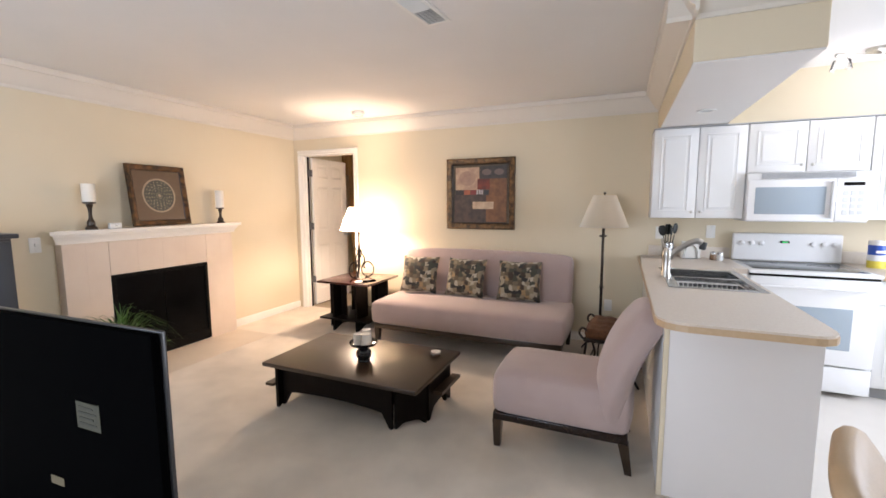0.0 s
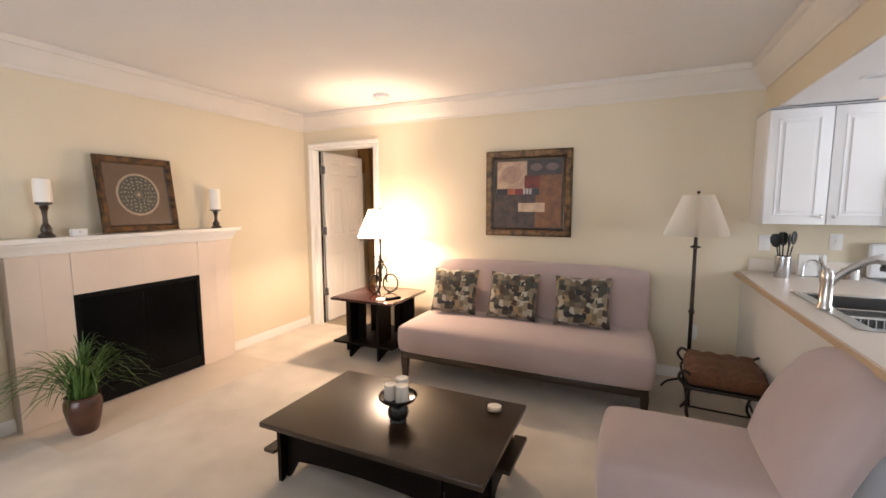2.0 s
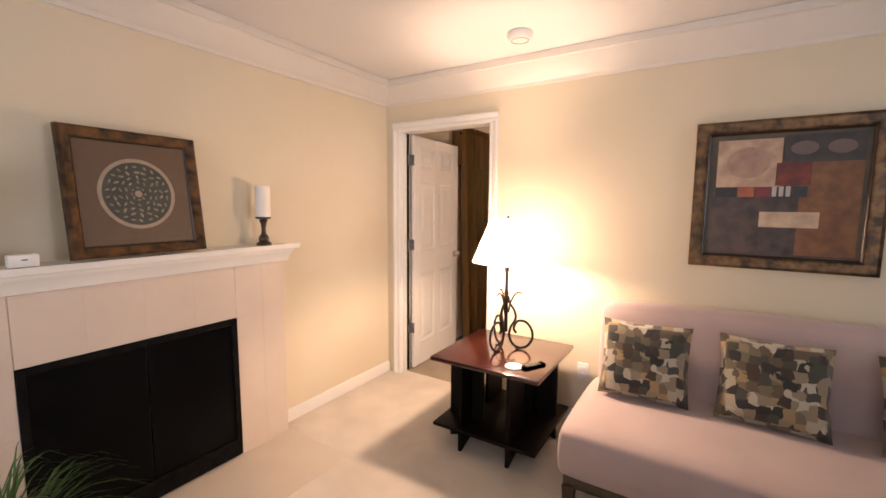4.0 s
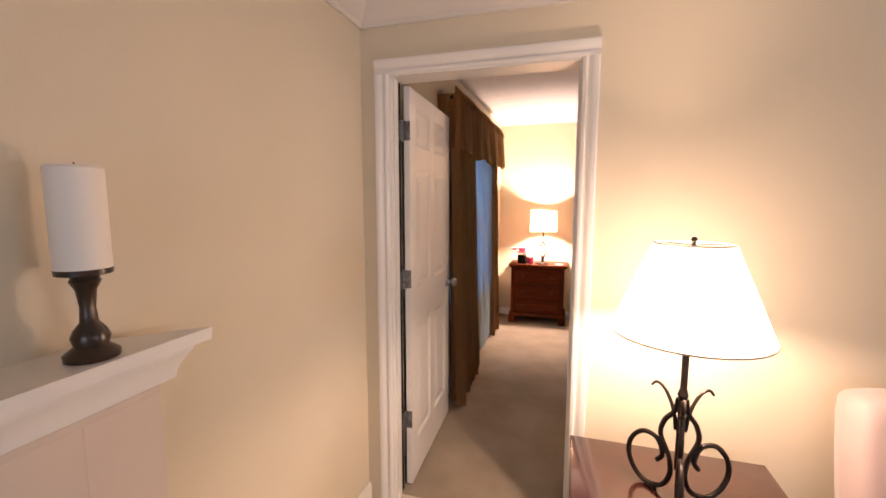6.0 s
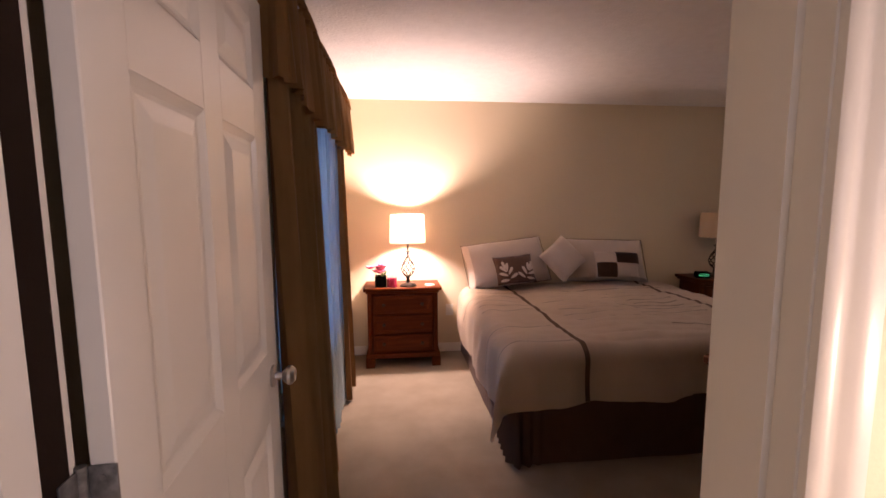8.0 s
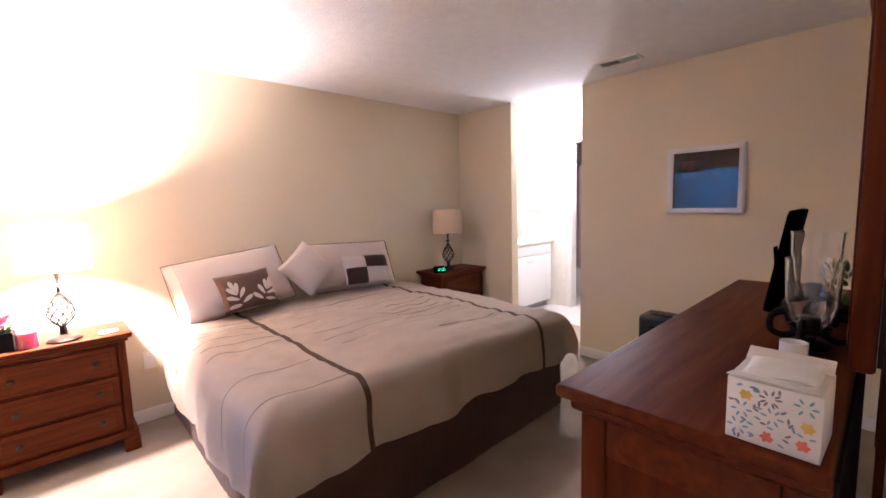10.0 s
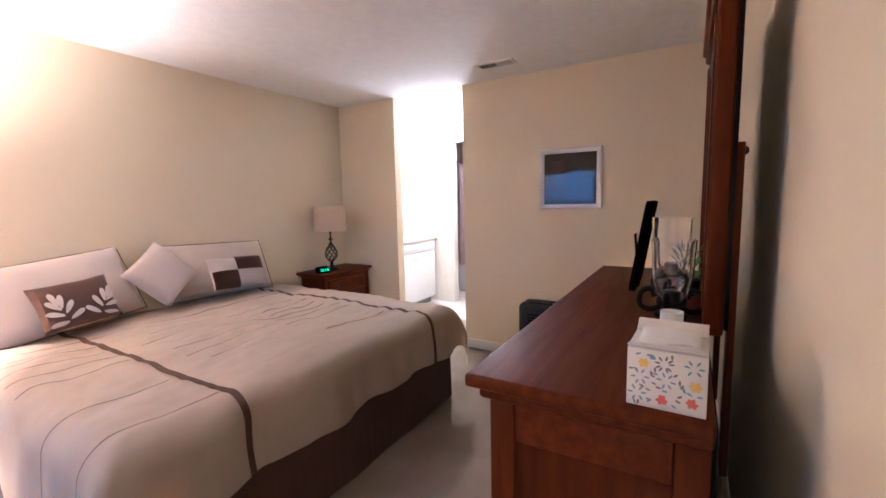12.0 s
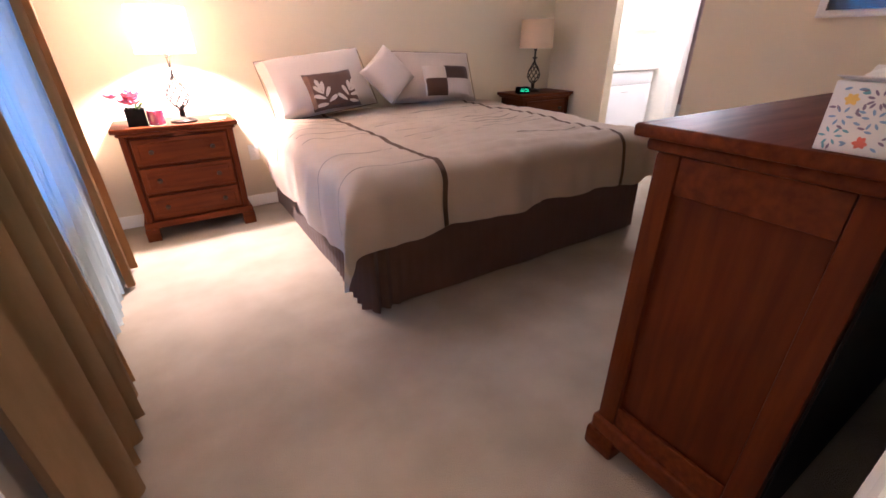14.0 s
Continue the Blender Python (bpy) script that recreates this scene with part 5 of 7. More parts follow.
def wall_cabinet(x0, x1, z0, z1, doors=2, low=True):
    t = thing("wall_cabinet", "white raised panel wall cabinet with steel knobs", "cabinet", pose(0, 0, 0), group="kitchen wall cabinets")
    part("body", box(x0, x1, -0.315, -0.002, z0, z1, 0.002), M["cab"], t)
    w = (x1 - x0) / doors
    for i in range(doors):
        a, b = x0 + i * w + 0.003, x0 + (i + 1) * w - 0.003
        kx = b - 0.03 if i % 2 == 0 and doors > 1 else a + 0.03
        cabinet_door(a, b, z0 + 0.003, z1 - 0.003, -0.316, t, kx, z0 + 0.055)
    return t


wall_cabinet(4.285, 4.962, 1.28, 2.035)
wall_cabinet(4.966, 5.722, 1.645, 2.035)
wall_cabinet(5.726, 6.50, 1.28, 2.035)
wall_cabinet(6.504, 7.35, 1.28, 2.035)
# shadow line under the soffit, put in as a thin grey strip
tagged(link("cabinet_shadow_strip", box(4.284, 7.36, -0.345, -0.002, 2.036, 2.044), flat("grey_shadow_line", (0.45, 0.45, 0.46), 0.5)), "thin grey strip drawing the shadow line above the wall cabinets", "moulding", kind="structure")


def microwave():
    t = thing("microwave", "white over the range microwave oven", "microwave", pose(0, 0, 0))
    part("body", box(4.968, 5.720, -0.37, -0.003, 1.26, 1.642, 0.006), M["appliance"], t)
    d = part("door", box(4.972, 5.52, -0.392, -0.371, 1.268, 1.588, 0.006), M["appliance"], t)
    part("window", box(5.02, 5.46, -0.3945, -0.391, 1.32, 1.53, 0.002), M["smoke_glass"], d, "grey smoked glass window")
    part("handle", box(5.485, 5.51, -0.425, -0.392, 1.29, 1.57, 0.008), M["appliance"], d)
    part("control_panel", box(5.524, 5.716, -0.390, -0.371, 1.268, 1.588, 0.005), M["appliance"], t)
    part("display", box(5.56, 5.68, -0.3925, -0.389, 1.535, 1.56, 0.001), M["black"], t)
    for i in range(4):
        for j in range(3):
            part("button", box(5.56 + j * 0.044, 5.592 + j * 0.044, -0.3925, -0.389, 1.32 + i * 0.048, 1.352 + i * 0.048, 0.002, 1), flat("pale_grey_key", (0.62, 0.63, 0.64), 0.5), t)
    for i in range(9):
        part("vent_slat", box(5.06, 5.63, -0.384, -0.370, 1.598 + i * 0.0045, 1.6005 + i * 0.0045), flat("vent_grey", (0.50, 0.51, 0.52), 0.5), t, smooth=False)
    return t


def cooker():
    t = thing("electric_range", "white freestanding electric range with smooth black glass top", "cooker", pose(4.958, 0, 0))
    W = 0.755
    part("body", box(0, W, -0.64, -0.03, 0.03, 0.885, 0.006), M["appliance"], t)
    part("cooktop", box(-0.003, W + 0.003, -0.685, -0.09, 0.886, 0.912, 0.010), M["appliance"], t)
    part("glass_top", box(0.035, W - 0.035, -0.60, -0.12, 0.9125, 0.9155, 0.001), flat("ceramic_glass", (0.07, 0.085, 0.095), 0.10), t, "dark ceramic glass")
    for x, y, r in ((0.20, -0.24, 0.09), (0.55, -0.24, 0.075), (0.20, -0.47, 0.075), (0.55, -0.47, 0.10)):
        part("burner_ring", lathe([(r - 0.003, 0), (r, 0), (r, 0.0006), (r - 0.003, 0.0006), (r - 0.003, 0)], 36, m=Matrix.Translation((x, y, 0.9155))), flat("burner_grey", (0.2, 0.21, 0.22), 0.3), t)
    bm = box(0.0, W, -0.10, -0.03, 0.912, 1.15, 0.018, 3)
    for v in bm.verts:
        if v.co.y < -0.07:
            v.co.y += 0.03 * (v.co.z - 0.912) / 0.24
            if v.co.z < 1.0:
                v.co.y += 0.02
    part("backguard", bm, M["appliance"], t)
    part("display", box(0.34, 0.40, -0.083, -0.070, 1.07, 1.088, 0.001), M["black"], t)
    part("digits", box(0.350, 0.390, -0.0845, -0.0825, 1.074, 1.084), M["green_led"], t)
    for x in (0.07, 0.14, 0.21, 0.56, 0.63, 0.70):
        part("knob", lathe([(0, 0), (0.019, 0), (0.018, 0.014), (0.012, 0.018), (0, 0.018)], 16, m=pose(x, -0.077, 1.065, 82)), M["appliance"], t)
    d = part("oven_door", box(0.006, W - 0.006, -0.675, -0.642, 0.24, 0.868, 0.008), M["appliance"], t)
    part("oven_window", box(0.14, W - 0.14, -0.678, -0.672, 0.36, 0.66, 0.004), M["smoke_glass"], d, "smoked glass oven window")
    h = tube([(0.06, -0.675, 0.80), (0.06, -0.715, 0.805), (W - 0.06, -0.715, 0.805), (W - 0.06, -0.675, 0.80)], 0.011, 10)
    part("oven_handle", h, M["appliance"], d)
    part("drawer", box(0.006, W - 0.006, -0.672, -0.642, 0.045, 0.228, 0.006), M["appliance"], t)
    part("gap_strip", box(0.004, W - 0.004, -0.66, -0.641, 0.8685, 0.8855), M["black"], t)
    return t


microwave()
cooker()

# worktop: peninsula and back run in one piece, with a hole for the sink
SX0, SX1, SY0, SY1 = 4.36, 4.80, -1.62, -0.86


def worktop():
    t = thing("worktop", "speckled beige laminate worktop with tan edge and rounded corners", "worktop", pose(0, 0, 0))
    bm = bmesh.new()
    x0, x1, y0 = 4.215, 4.850, -2.475
    out = [(x1, SY0)]
    out += [(x1, y0 + 0.10)] + [(x1 - 0.10 + 0.10 * math.cos(a), y0 + 0.10 - 0.10 * math.sin(a)) for a in (0.4, 0.8, 1.2)] + [(x1 - 0.10, y0)]
    out += [(x0 + 0.12, y0)] + [(x0 + 0.12 - 0.12 * math.sin(a), y0 + 0.12 - 0.12 * math.cos(a)) for a in (0.4, 0.8, 1.2)] + [(x0, y0 + 0.12), (x0, SY0)]
    prism(out, 0.875, 0.912, bm=bm)
    box(x0, SX0, SY0, SY1, 0.875, 0.912, bm=bm)
    box(SX1, x1, SY0, SY1, 0.875, 0.912, bm=bm)
    prism([(x0, SY1), (x1, SY1), (x1, -0.65), (4.952, -0.65), (4.952, -0.002), (x0 + 0.02, -0.002)], 0.875, 0.912, bm=bm)
    part("surface", bm, M["laminate"], t, smooth=False)
    edge = []
    pts = out[1:-1]
    e = bmesh.new()
    prism([(x + (0.0035 if x > 4.6 else -0.0035), y - (0.0035 if y < y0 + 0.05 else 0)) for x, y in pts] + [(x0 + 0.01, y0 + 0.14), (x1 - 0.01, y0 + 0.12)], 0.874, 0.902, bm=e)
    part("edge_band", e, M["laminate_edge"], t, smooth=False)
    part("edge_band", box(x0 - 0.0035, x0 + 0.004, y0 + 0.12, -0.01, 0.874, 0.902), M["laminate_edge"], t, smooth=False)
    part("backsplash", box(4.30, 4.952, -0.02, -0.001, 0.9125, 1.01, 0.004), M["laminate"], t)
    s = thing("worktop", "speckled beige laminate worktop beside the range", "worktop", pose(0, 0, 0))
    part("surface", box(5.722, 7.35, -0.65, -0.002, 0.875, 0.912, 0.004), M["laminate"], s)
    part("edge_band", box(5.722, 7.35, -0.654, -0.6505, 0.874, 0.902), M["laminate_edge"], s)
    part("backsplash", box(5.722, 7.35, -0.02, -0.001, 0.9125, 1.01, 0.004), M["laminate"], s)


def sink():
    t = thing("kitchen_sink", "double bowl stainless steel sink set in the worktop", "sink", pose(0, 0, 0))
    bm = bmesh.new()
    r = 0.028
    for b in ((SX0 - r, SX0 + 0.03, SY0 - r, SY1 + r), (SX1 - 0.015, SX1 + r, SY0 - r, SY1 + r), (SX0 + 0.03, SX1 - 0.015, SY0 - r, SY0 + 0.02), (SX0 + 0.03, SX1 - 0.015, SY1 - 0.02, SY1 + r), (SX0 + 0.03, SX1 - 0.015, -1.25, -1.23)):
        box(*b, 0.9125, 0.917, 0.002, 1, bm=bm)
    part("rim", bm, M["steel"], t)
    for y0, y1 in ((SY0 + 0.02, -1.25), (-1.23, SY1 - 0.02)):
        bm = bmesh.new()
        for b in ((SX0 + 0.03, SX0 + 0.033, y0, y1, 0.74, 0.913), (SX1 - 0.018, SX1 - 0.015, y0, y1, 0.74, 0.913), (SX0 + 0.033, SX1 - 0.018, y0, y0 + 0.003, 0.74, 0.913), (SX0 + 0.033, SX1 - 0.018, y1 - 0.003, y1, 0.74, 0.913), (SX0 + 0.03, SX1 - 0.015, y0, y1, 0.735, 0.74)):
            box(*b, bm=bm)
        bowl = part("bowl", bm, M["steel"], t, smooth=False)
        part("drain", lathe([(0, 0), (0.04, 0), (0.042, 0.002), (0.03, 0.003), (0, 0.001)], 20, m=Matrix.Translation(((SX0 + SX1) / 2, (y0 + y1) / 2, 0.740))), M["steel"], bowl)
    rack = thing("dish_rack", "white wire dish rack in the sink bowl", "dish rack", pose(0, 0, 0))
    x0, x1, y0, y1, z = SX0 + 0.05, SX1 - 0.03, SY0 + 0.035, -1.27, 0.885
    part("rim_wire", tube([(x0, y0, z), (x1, y0, z), (x1, y1, z), (x0, y1, z), (x0, y0, z)], 0.005, 8), M["plastic_white"], rack)
    part("base_wire", tube([(x0 + 0.02, y0 + 0.02, 0.745), (x1 - 0.02, y0 + 0.02, 0.745), (x1 - 0.02, y1 - 0.02, 0.745), (x0 + 0.02, y1 - 0.02, 0.745), (x0 + 0.02, y0 + 0.02, 0.745)], 0.004, 8), M["plastic_white"], rack)
    for i in range(13):
        x = x0 + 0.015 + i * (x1 - x0 - 0.03) / 12
        part("wire", tube([(x, y0, z), (x, y0 + 0.02, 0.748), (x, y1 - 0.02, 0.748), (x, y1, z)], 0.0025, 6), M["plastic_white"], rack)
    f = thing("kitchen_faucet", "brushed nickel pull-out kitchen faucet", "faucet", pose(4.345, -1.27, 0.917))
    part("base", lathe([(0, 0), (0.032, 0), (0.033, 0.008), (0.026, 0.02), (0.025, 0.13), (0.027, 0.14), (0.026, 0.17), (0.018, 0.19), (0, 0.195)], 20), M["nickel"], f)
    part("spout", scroll([(0.005, 0.0, 0.11), (0.05, 0, 0.17), (0.12, 0.0, 0.225), (0.17, 0.0, 0.245), (0.20, 0.0, 0.235)], 0.016, taper=0.020), M["nickel"], f)
    part("spray_head", lathe([(0, 0), (0.018, 0), (0.021, 0.012), (0.019, 0.05), (0, 0.05)], 16, m=pose(0.202, 0, 0.19, 0, 12)), flat("dark_rubber", (0.05, 0.05, 0.05), 0.5), f)
    part("lever", scroll([(0, 0, 0.185), (-0.015, 0.0, 0.20), (-0.03, 0.0, 0.235), (-0.028, 0, 0.26)], 0.007), M["nickel"], f)


worktop()
sink()


pen = thing("peninsula_base", "white painted peninsula base with plain end panel", "cabinet", pose(0, 0, 0))
part("end_panel", box(4.283, 4.853, -2.285, -2.265, 0.0, 0.874, 0.003), flat("end_panel_paint", (0.74, 0.71, 0.69), 0.45, (0.71, 0.68, 0.66), 3), pen)
part("side_panel", box(4.266, 4.282, -2.28, -0.002, 0.0, 0.874, 0.003), M["cab"], pen)
part("corner_trim", box(4.262, 4.284, -2.292, -2.262, 0.0, 0.873, 0.004), M["wall"], pen)
bm = box(4.284, 4.83, -2.264, SY0 - 0.02, 0.0, 0.872)
part("carcass", bm, M["cab"], pen)
bm = box(4.284, 4.83, SY0 - 0.018, -0.66, 0.0, 0.73)
part("carcass", bm, M["cab"], pen)
part("carcass", box(4.284, 4.95, -0.658, -0.004, 0.0, 0.872), M["cab"], pen)
for y0, y1 in ((-2.25, -1.75), (-1.74, -1.24), (-1.23, -0.73)):
    d = part("door", box(4.831, 4.849, y0, y1, 0.12, 0.84, 0.003), M["cab"], pen)
    part("knob", lathe([(0, 0), (0.006, 0), (0.005, 0.010), (0.012, 0.018), (0, 0.024)], 12, m=pose(4.849, y1 - 0.04, 0.78, 0, 90)), M["nickel"], d)
for i in range(2):
    x0, x1 = 5.724 + i * 0.81, 6.53 + i * 0.81
    u = thing("base_cabinet", "white base cabinet with drawer and raised panel door", "cabinet", pose(0, 0, 0), group="kitchen base cabinets")
    part("body", box(x0, x1, -0.60, -0.004, 0.09, 0.873, 0.003), M["cab"], u)
    part("toe_kick", box(x0, x1, -0.54, -0.01, 0.0, 0.09), flat("toe_kick", (0.3, 0.3, 0.3), 0.6), u)
    w = (x1 - x0) / 2
    for k in range(2):
        a, b = x0 + k * w + 0.003, x0 + (k + 1) * w - 0.003
        cabinet_door(a, b, 0.11, 0.69, -0.601, u, b - 0.03 if k == 0 else a + 0.03, 0.63)
        dr = part("drawer", box(a, b, -0.619, -0.601, 0.70, 0.86, 0.003), M["cab"], u)
        part("knob", lathe([(0, 0), (0.006, 0), (0.005, 0.010), (0.011, 0.015), (0.012, 0.020), (0, 0.026)], 12, m=pose((a + b) / 2, -0.619, 0.78, 90)), M["nickel"], dr)

# worktop things
cr = thing("utensil_crock", "steel crock holding black kitchen utensils", "utensil holder", pose(4.44, -0.26, 0.912))
part("crock", lathe([(0, 0), (0.045, 0), (0.046, 0.003), (0.046, 0.15), (0.043, 0.15), (0.043, 0.006), (0, 0.006)], 24), M["steel"], cr)
bk = flat("black_nylon", (0.010, 0.013, 0.012), 0.45)
for k, (dx, dy, a) in enumerate(((-0.025, 0.0, -10), (0.0, 0.015, 0), (0.028, -0.005, 11), (0.012, -0.02, 5), (-0.012, 0.018, -5))):
    u = tube([(dx * 0.4, dy * 0.4, 0.01), (dx * 1.6, dy * 1.4, 0.22)], 0.0045, 8)
    head = lathe([(0, 0), (0.020, 0.012), (0.032, 0.045), (0.030, 0.075), (0.016, 0.095), (0, 0.098)], 14, m=pose(dx * 1.6, dy * 1.4, 0.205 + (k % 3) * 0.01, 0, a, 25 * k) @ Matrix.Diagonal((1, 0.28, 1, 1)), bm=u)
    part("utensil", head, bk, cr, "black nylon utensil")
nk = thing("napkin_holder", "white paper napkins in a wire holder", "napkin holder", pose(4.635, -0.13, 0.912))
part("napkins", box(-0.075, 0.075, -0.02, 0.02, 0.004, 0.155, 0.004), M["plastic_white"], nk)
part("wire", tube([(-0.05, -0.026, 0.003)] + [(0.05 * -math.cos(a), -0.026, 0.05 + 0.07 * math.sin(a)) for a in (0.2, 0.6, 1.0, 1.57, 2.1, 2.5, 2.9)] + [(0.05, -0.026, 0.003)], 0.004), M["steel"], nk)
part("base", box(-0.06, 0.06, -0.03, 0.03, 0, 0.004), M["steel"], nk)
for x, c, lab in ((4.80, (0.20, 0.12, 0.07), "small glass pepper shaker with steel top"), (4.855, (0.80, 0.80, 0.78), "small glass salt shaker with steel top")):
    sh = thing("shaker", lab, "shaker", pose(x, -0.17, 0.912), group="shakers on the worktop")
    part("jar", lathe([(0, 0), (0.023, 0), (0.025, 0.01), (0.022, 0.05), (0, 0.05)], 16), flat("shaker_fill_%d" % int(c[0] * 100), c, 0.2), sh)
    part("cap", lathe([(0.0225, 0.0502), (0.0225, 0.066), (0.017, 0.074), (0, 0.076)], 16), M["steel"], sh)
wp = thing("wipes_canister", "blue, white and yellow cleaning wipes canister", "canister", pose(5.86, -0.22, 0.912))
for z0, z1, nm, c in ((0, 0.055, "wipe_yellow", (0.75, 0.62, 0.08)), (0.0551, 0.10, "wipe_white", (0.8, 0.8, 0.8)), (0.1001, 0.175, "wipe_blue", (0.02, 0.08, 0.40))):
    part("band", lathe([(0, z0), (0.054, z0), (0.054, z1), (0, z1)], 28), flat(nm, c, 0.35), wp)
part("lid", lathe([(0.0545, 0.1752), (0.0545, 0.198), (0.050, 0.205), (0.02, 0.206), (0.018, 0.212), (0, 0.212)], 28), M["plastic_white"], wp)
part("label_bar", box(-0.03, 0.03, -0.0562, -0.052, 0.115, 0.135, 0.001), M["plastic_white"], wp)
sp = thing("soap_bottle", "clear plastic hand soap pump bottle", "soap bottle", pose(6.00, -0.22, 0.912))
part("bottle", lathe([(0, 0), (0.034, 0), (0.036, 0.01), (0.034, 0.11), (0.016, 0.135), (0.014, 0.15), (0, 0.15)], 20), flat("amber_soap", (0.50, 0.42, 0.36), 0.2), sp)
part("pump", tube([(0, 0, 0.15), (0, 0, 0.185), (-0.03, -0.01, 0.183)], 0.006), M["plastic_white"], sp)
wall_plate("outlet_plate", "white power outlet above the worktop", "outlet", pose(4.39, 0.0, 1.13), "outlet")
wall_plate("switch_plate", "white switch plate above the worktop", "switch", pose(4.80, 0.0, 1.15), "switch")

# recessed light in the beam and the ceiling fixture
rl = thing("recessed_light", "small round recessed light in the beam", "ceiling light", pose(4.57, -0.95, 2.0515))
part("trim_ring", lathe([(0.040, 0), (0.062, 0), (0.060, -0.006), (0.042, -0.006), (0.040, 0)], 28), M["plastic_white"], rl)
part("lens", lathe([(0, -0.001), (0.041, -0.001), (0.041, -0.003), (0, -0.003)], 24), flat("frosted_lens", (0.55, 0.55, 0.56), 0.5), rl)
kl = thing("ceiling_light", "ceiling light with clear glass shades on a steel bar", "ceiling light", pose(5.58, -0.66, CEIL, 0, 0, 25))
part("canopy", lathe([(0, 0), (0.075, 0), (0.072, -0.02), (0.02, -0.03), (0.01, -0.05), (0, -0.05)], 24), M["nickel"], kl)
part("bar", tube([(-0.30, 0, -0.05), (0.30, 0, -0.05)], 0.012, 10), M["nickel"], kl)
for x in (-0.26, 0.26):
    g = part("glass_shade", lathe([(0.02, -0.06), (0.045, -0.08), (0.055, -0.13), (0.058, -0.14), (0.052, -0.13), (0.042, -0.084), (0.02, -0.064), (0.02, -0.06)], 20, m=Matrix.Translation((x, 0, 0))), M["glass"], kl, "clear glass shade")
    g.visible_shadow = False
    part("bulb", lathe([(0, -0.062), (0.014, -0.065), (0.022, -0.10), (0.012, -0.118), (0, -0.12)], 14, m=Matrix.Translation((x, 0, 0))), glow_material("kitchen_bulb_glass", (1, 0.95, 0.88), 25), kl)

# dining chair by the camera
ch = thing("dining_chair", "tan leather covered dining chair with rounded backrest", "chair", pose(4.975, -3.322, 0.0, 0, 0, 68.5))
part("seat", soft_box(-0.22, 0.22, -0.20, 0.22, 0.40, 0.48, 0.03, 8, 0.01), M["wicker"], ch)
bk2 = soft_box(-0.22, 0.22, -0.029, 0.029, 0.0, 0.43, 0.028, 10, 0.004)
for v in bk2.verts:
    v.co.z -= 0.05 * abs(v.co.x / 0.21) ** 4 * (v.co.z / 0.48)
bmesh.ops.transform(bk2, matrix=pose(0, 0.20, 0.46, -33), verts=bk2.verts[:])
part("backrest", bk2, M["wicker"], ch)
for x in (-0.19, 0.19):
    for y in (-0.17, 0.19):
        part("leg", leg(x, y, 0.41, 0.022, 0.016), M["espresso"], ch)


# ---- bedroom things ----
def drape(y0, y1, z0, z1, folds, depth, seed, top_pinch=1.0, x=0.0, thick=0.004, sweep=0.0, n_z=14):
    """A hanging cloth of deep folds along y. sweep: how far the far edge leans at the floor."""
    bm = bmesh.new()
    rnd = random.Random(seed)
    n = folds * 10
    ph = [rnd.uniform(0, 6.28) for _ in range(3)]
    cols = []
    for i in range(n + 1):
        u = i / n
        col = []
        for k in range(n_z + 1):
            w = k / n_z
            z = z1 + (z0 - z1) * w
            a = 2 * math.pi * folds * u
            amp = depth * (0.55 + 0.45 * w) * (0.8 + 0.2 * math.sin(3.1 * u * 6.28 + ph[0]))
            xx = x + amp * (0.5 + 0.5 * math.sin(a + 0.4 * math.sin(2.2 * w + ph[1]))) + 0.010 * math.sin(a * 2.3 + ph[2]) * w
            yy = y0 + (y1 - y0) * u + 0.014 * math.sin(a * 0.5 + ph[1]) * w + sweep * w * u
            col.append(bm.verts.new((xx, yy, z)))
        cols.append(col)
    for a, b in zip(cols, cols[1:]):
        for k in range(n_z):
            bm.faces.new((a[k], a[k + 1], b[k + 1], b[k]))
    if thick:
        bmesh.ops.solidify(bm, geom=bm.faces[:], thickness=thick)
    return bm


ct = thing("curtains", "floor length bronze curtains with a ruffled valance", "curtain", pose(0.05, 0, 0))
part("panel", drape(1.02, 1.71, 0.015, 2.12, 7, 0.135, 1, x=0.055, sweep=0.08), M["curtain"], ct, "bronze curtain panel in deep folds")
part("panel", drape(2.64, 2.95, 0.015, 2.12, 4, 0.10, 2, x=0.035, sweep=0.0), M["curtain"], ct, "bronze curtain panel in deep folds")
val = drape(0.98, 2.97, 1.83, 2.19, 17, 0.055, 3, x=0.115, n_z=10)
for v in val.verts:
    v.co.z += 0.022 * math.sin((v.co.y - 0.98) * 8.0) * (2.19 - v.co.z) / 0.36
part("valance", val, M["curtain"], ct, "gathered bronze valance")
part("valance_ruffle", drape(0.97, 2.98, 2.175, 2.235, 38, 0.035, 5, x=0.12, n_z=4), M["curtain"], ct)
part("rod", tube([(0.10, 0.97, 2.165), (0.10, 2.98, 2.165)], 0.012, 10), M["iron"], ct)
for y in (0.985, 2.965):
    part("bracket", tube([(0.0, y, 2.165), (0.10, y, 2.165)], 0.008, 8), M["iron"], ct)
vr = drape(-0.155, 0.0, 1.84, 2.19, 2, 0.02, 6)
bmesh.ops.transform(vr, matrix=pose(0, 0.975, 0, 0, 0, -90) @ Matrix.Diagonal((1, -1, 1, 1)), verts=vr.verts[:])
part("valance_return", vr, M["curtain"], ct)
sheer = thing("sheer_curtain", "thin pale sheer curtain over the window", "curtain", pose(0.055, 0, 0))
part("cloth", drape(1.50, 2.70, 0.03, 2.10, 15, 0.030, 8, x=0.050, thick=0), M["sheer"], sheer)


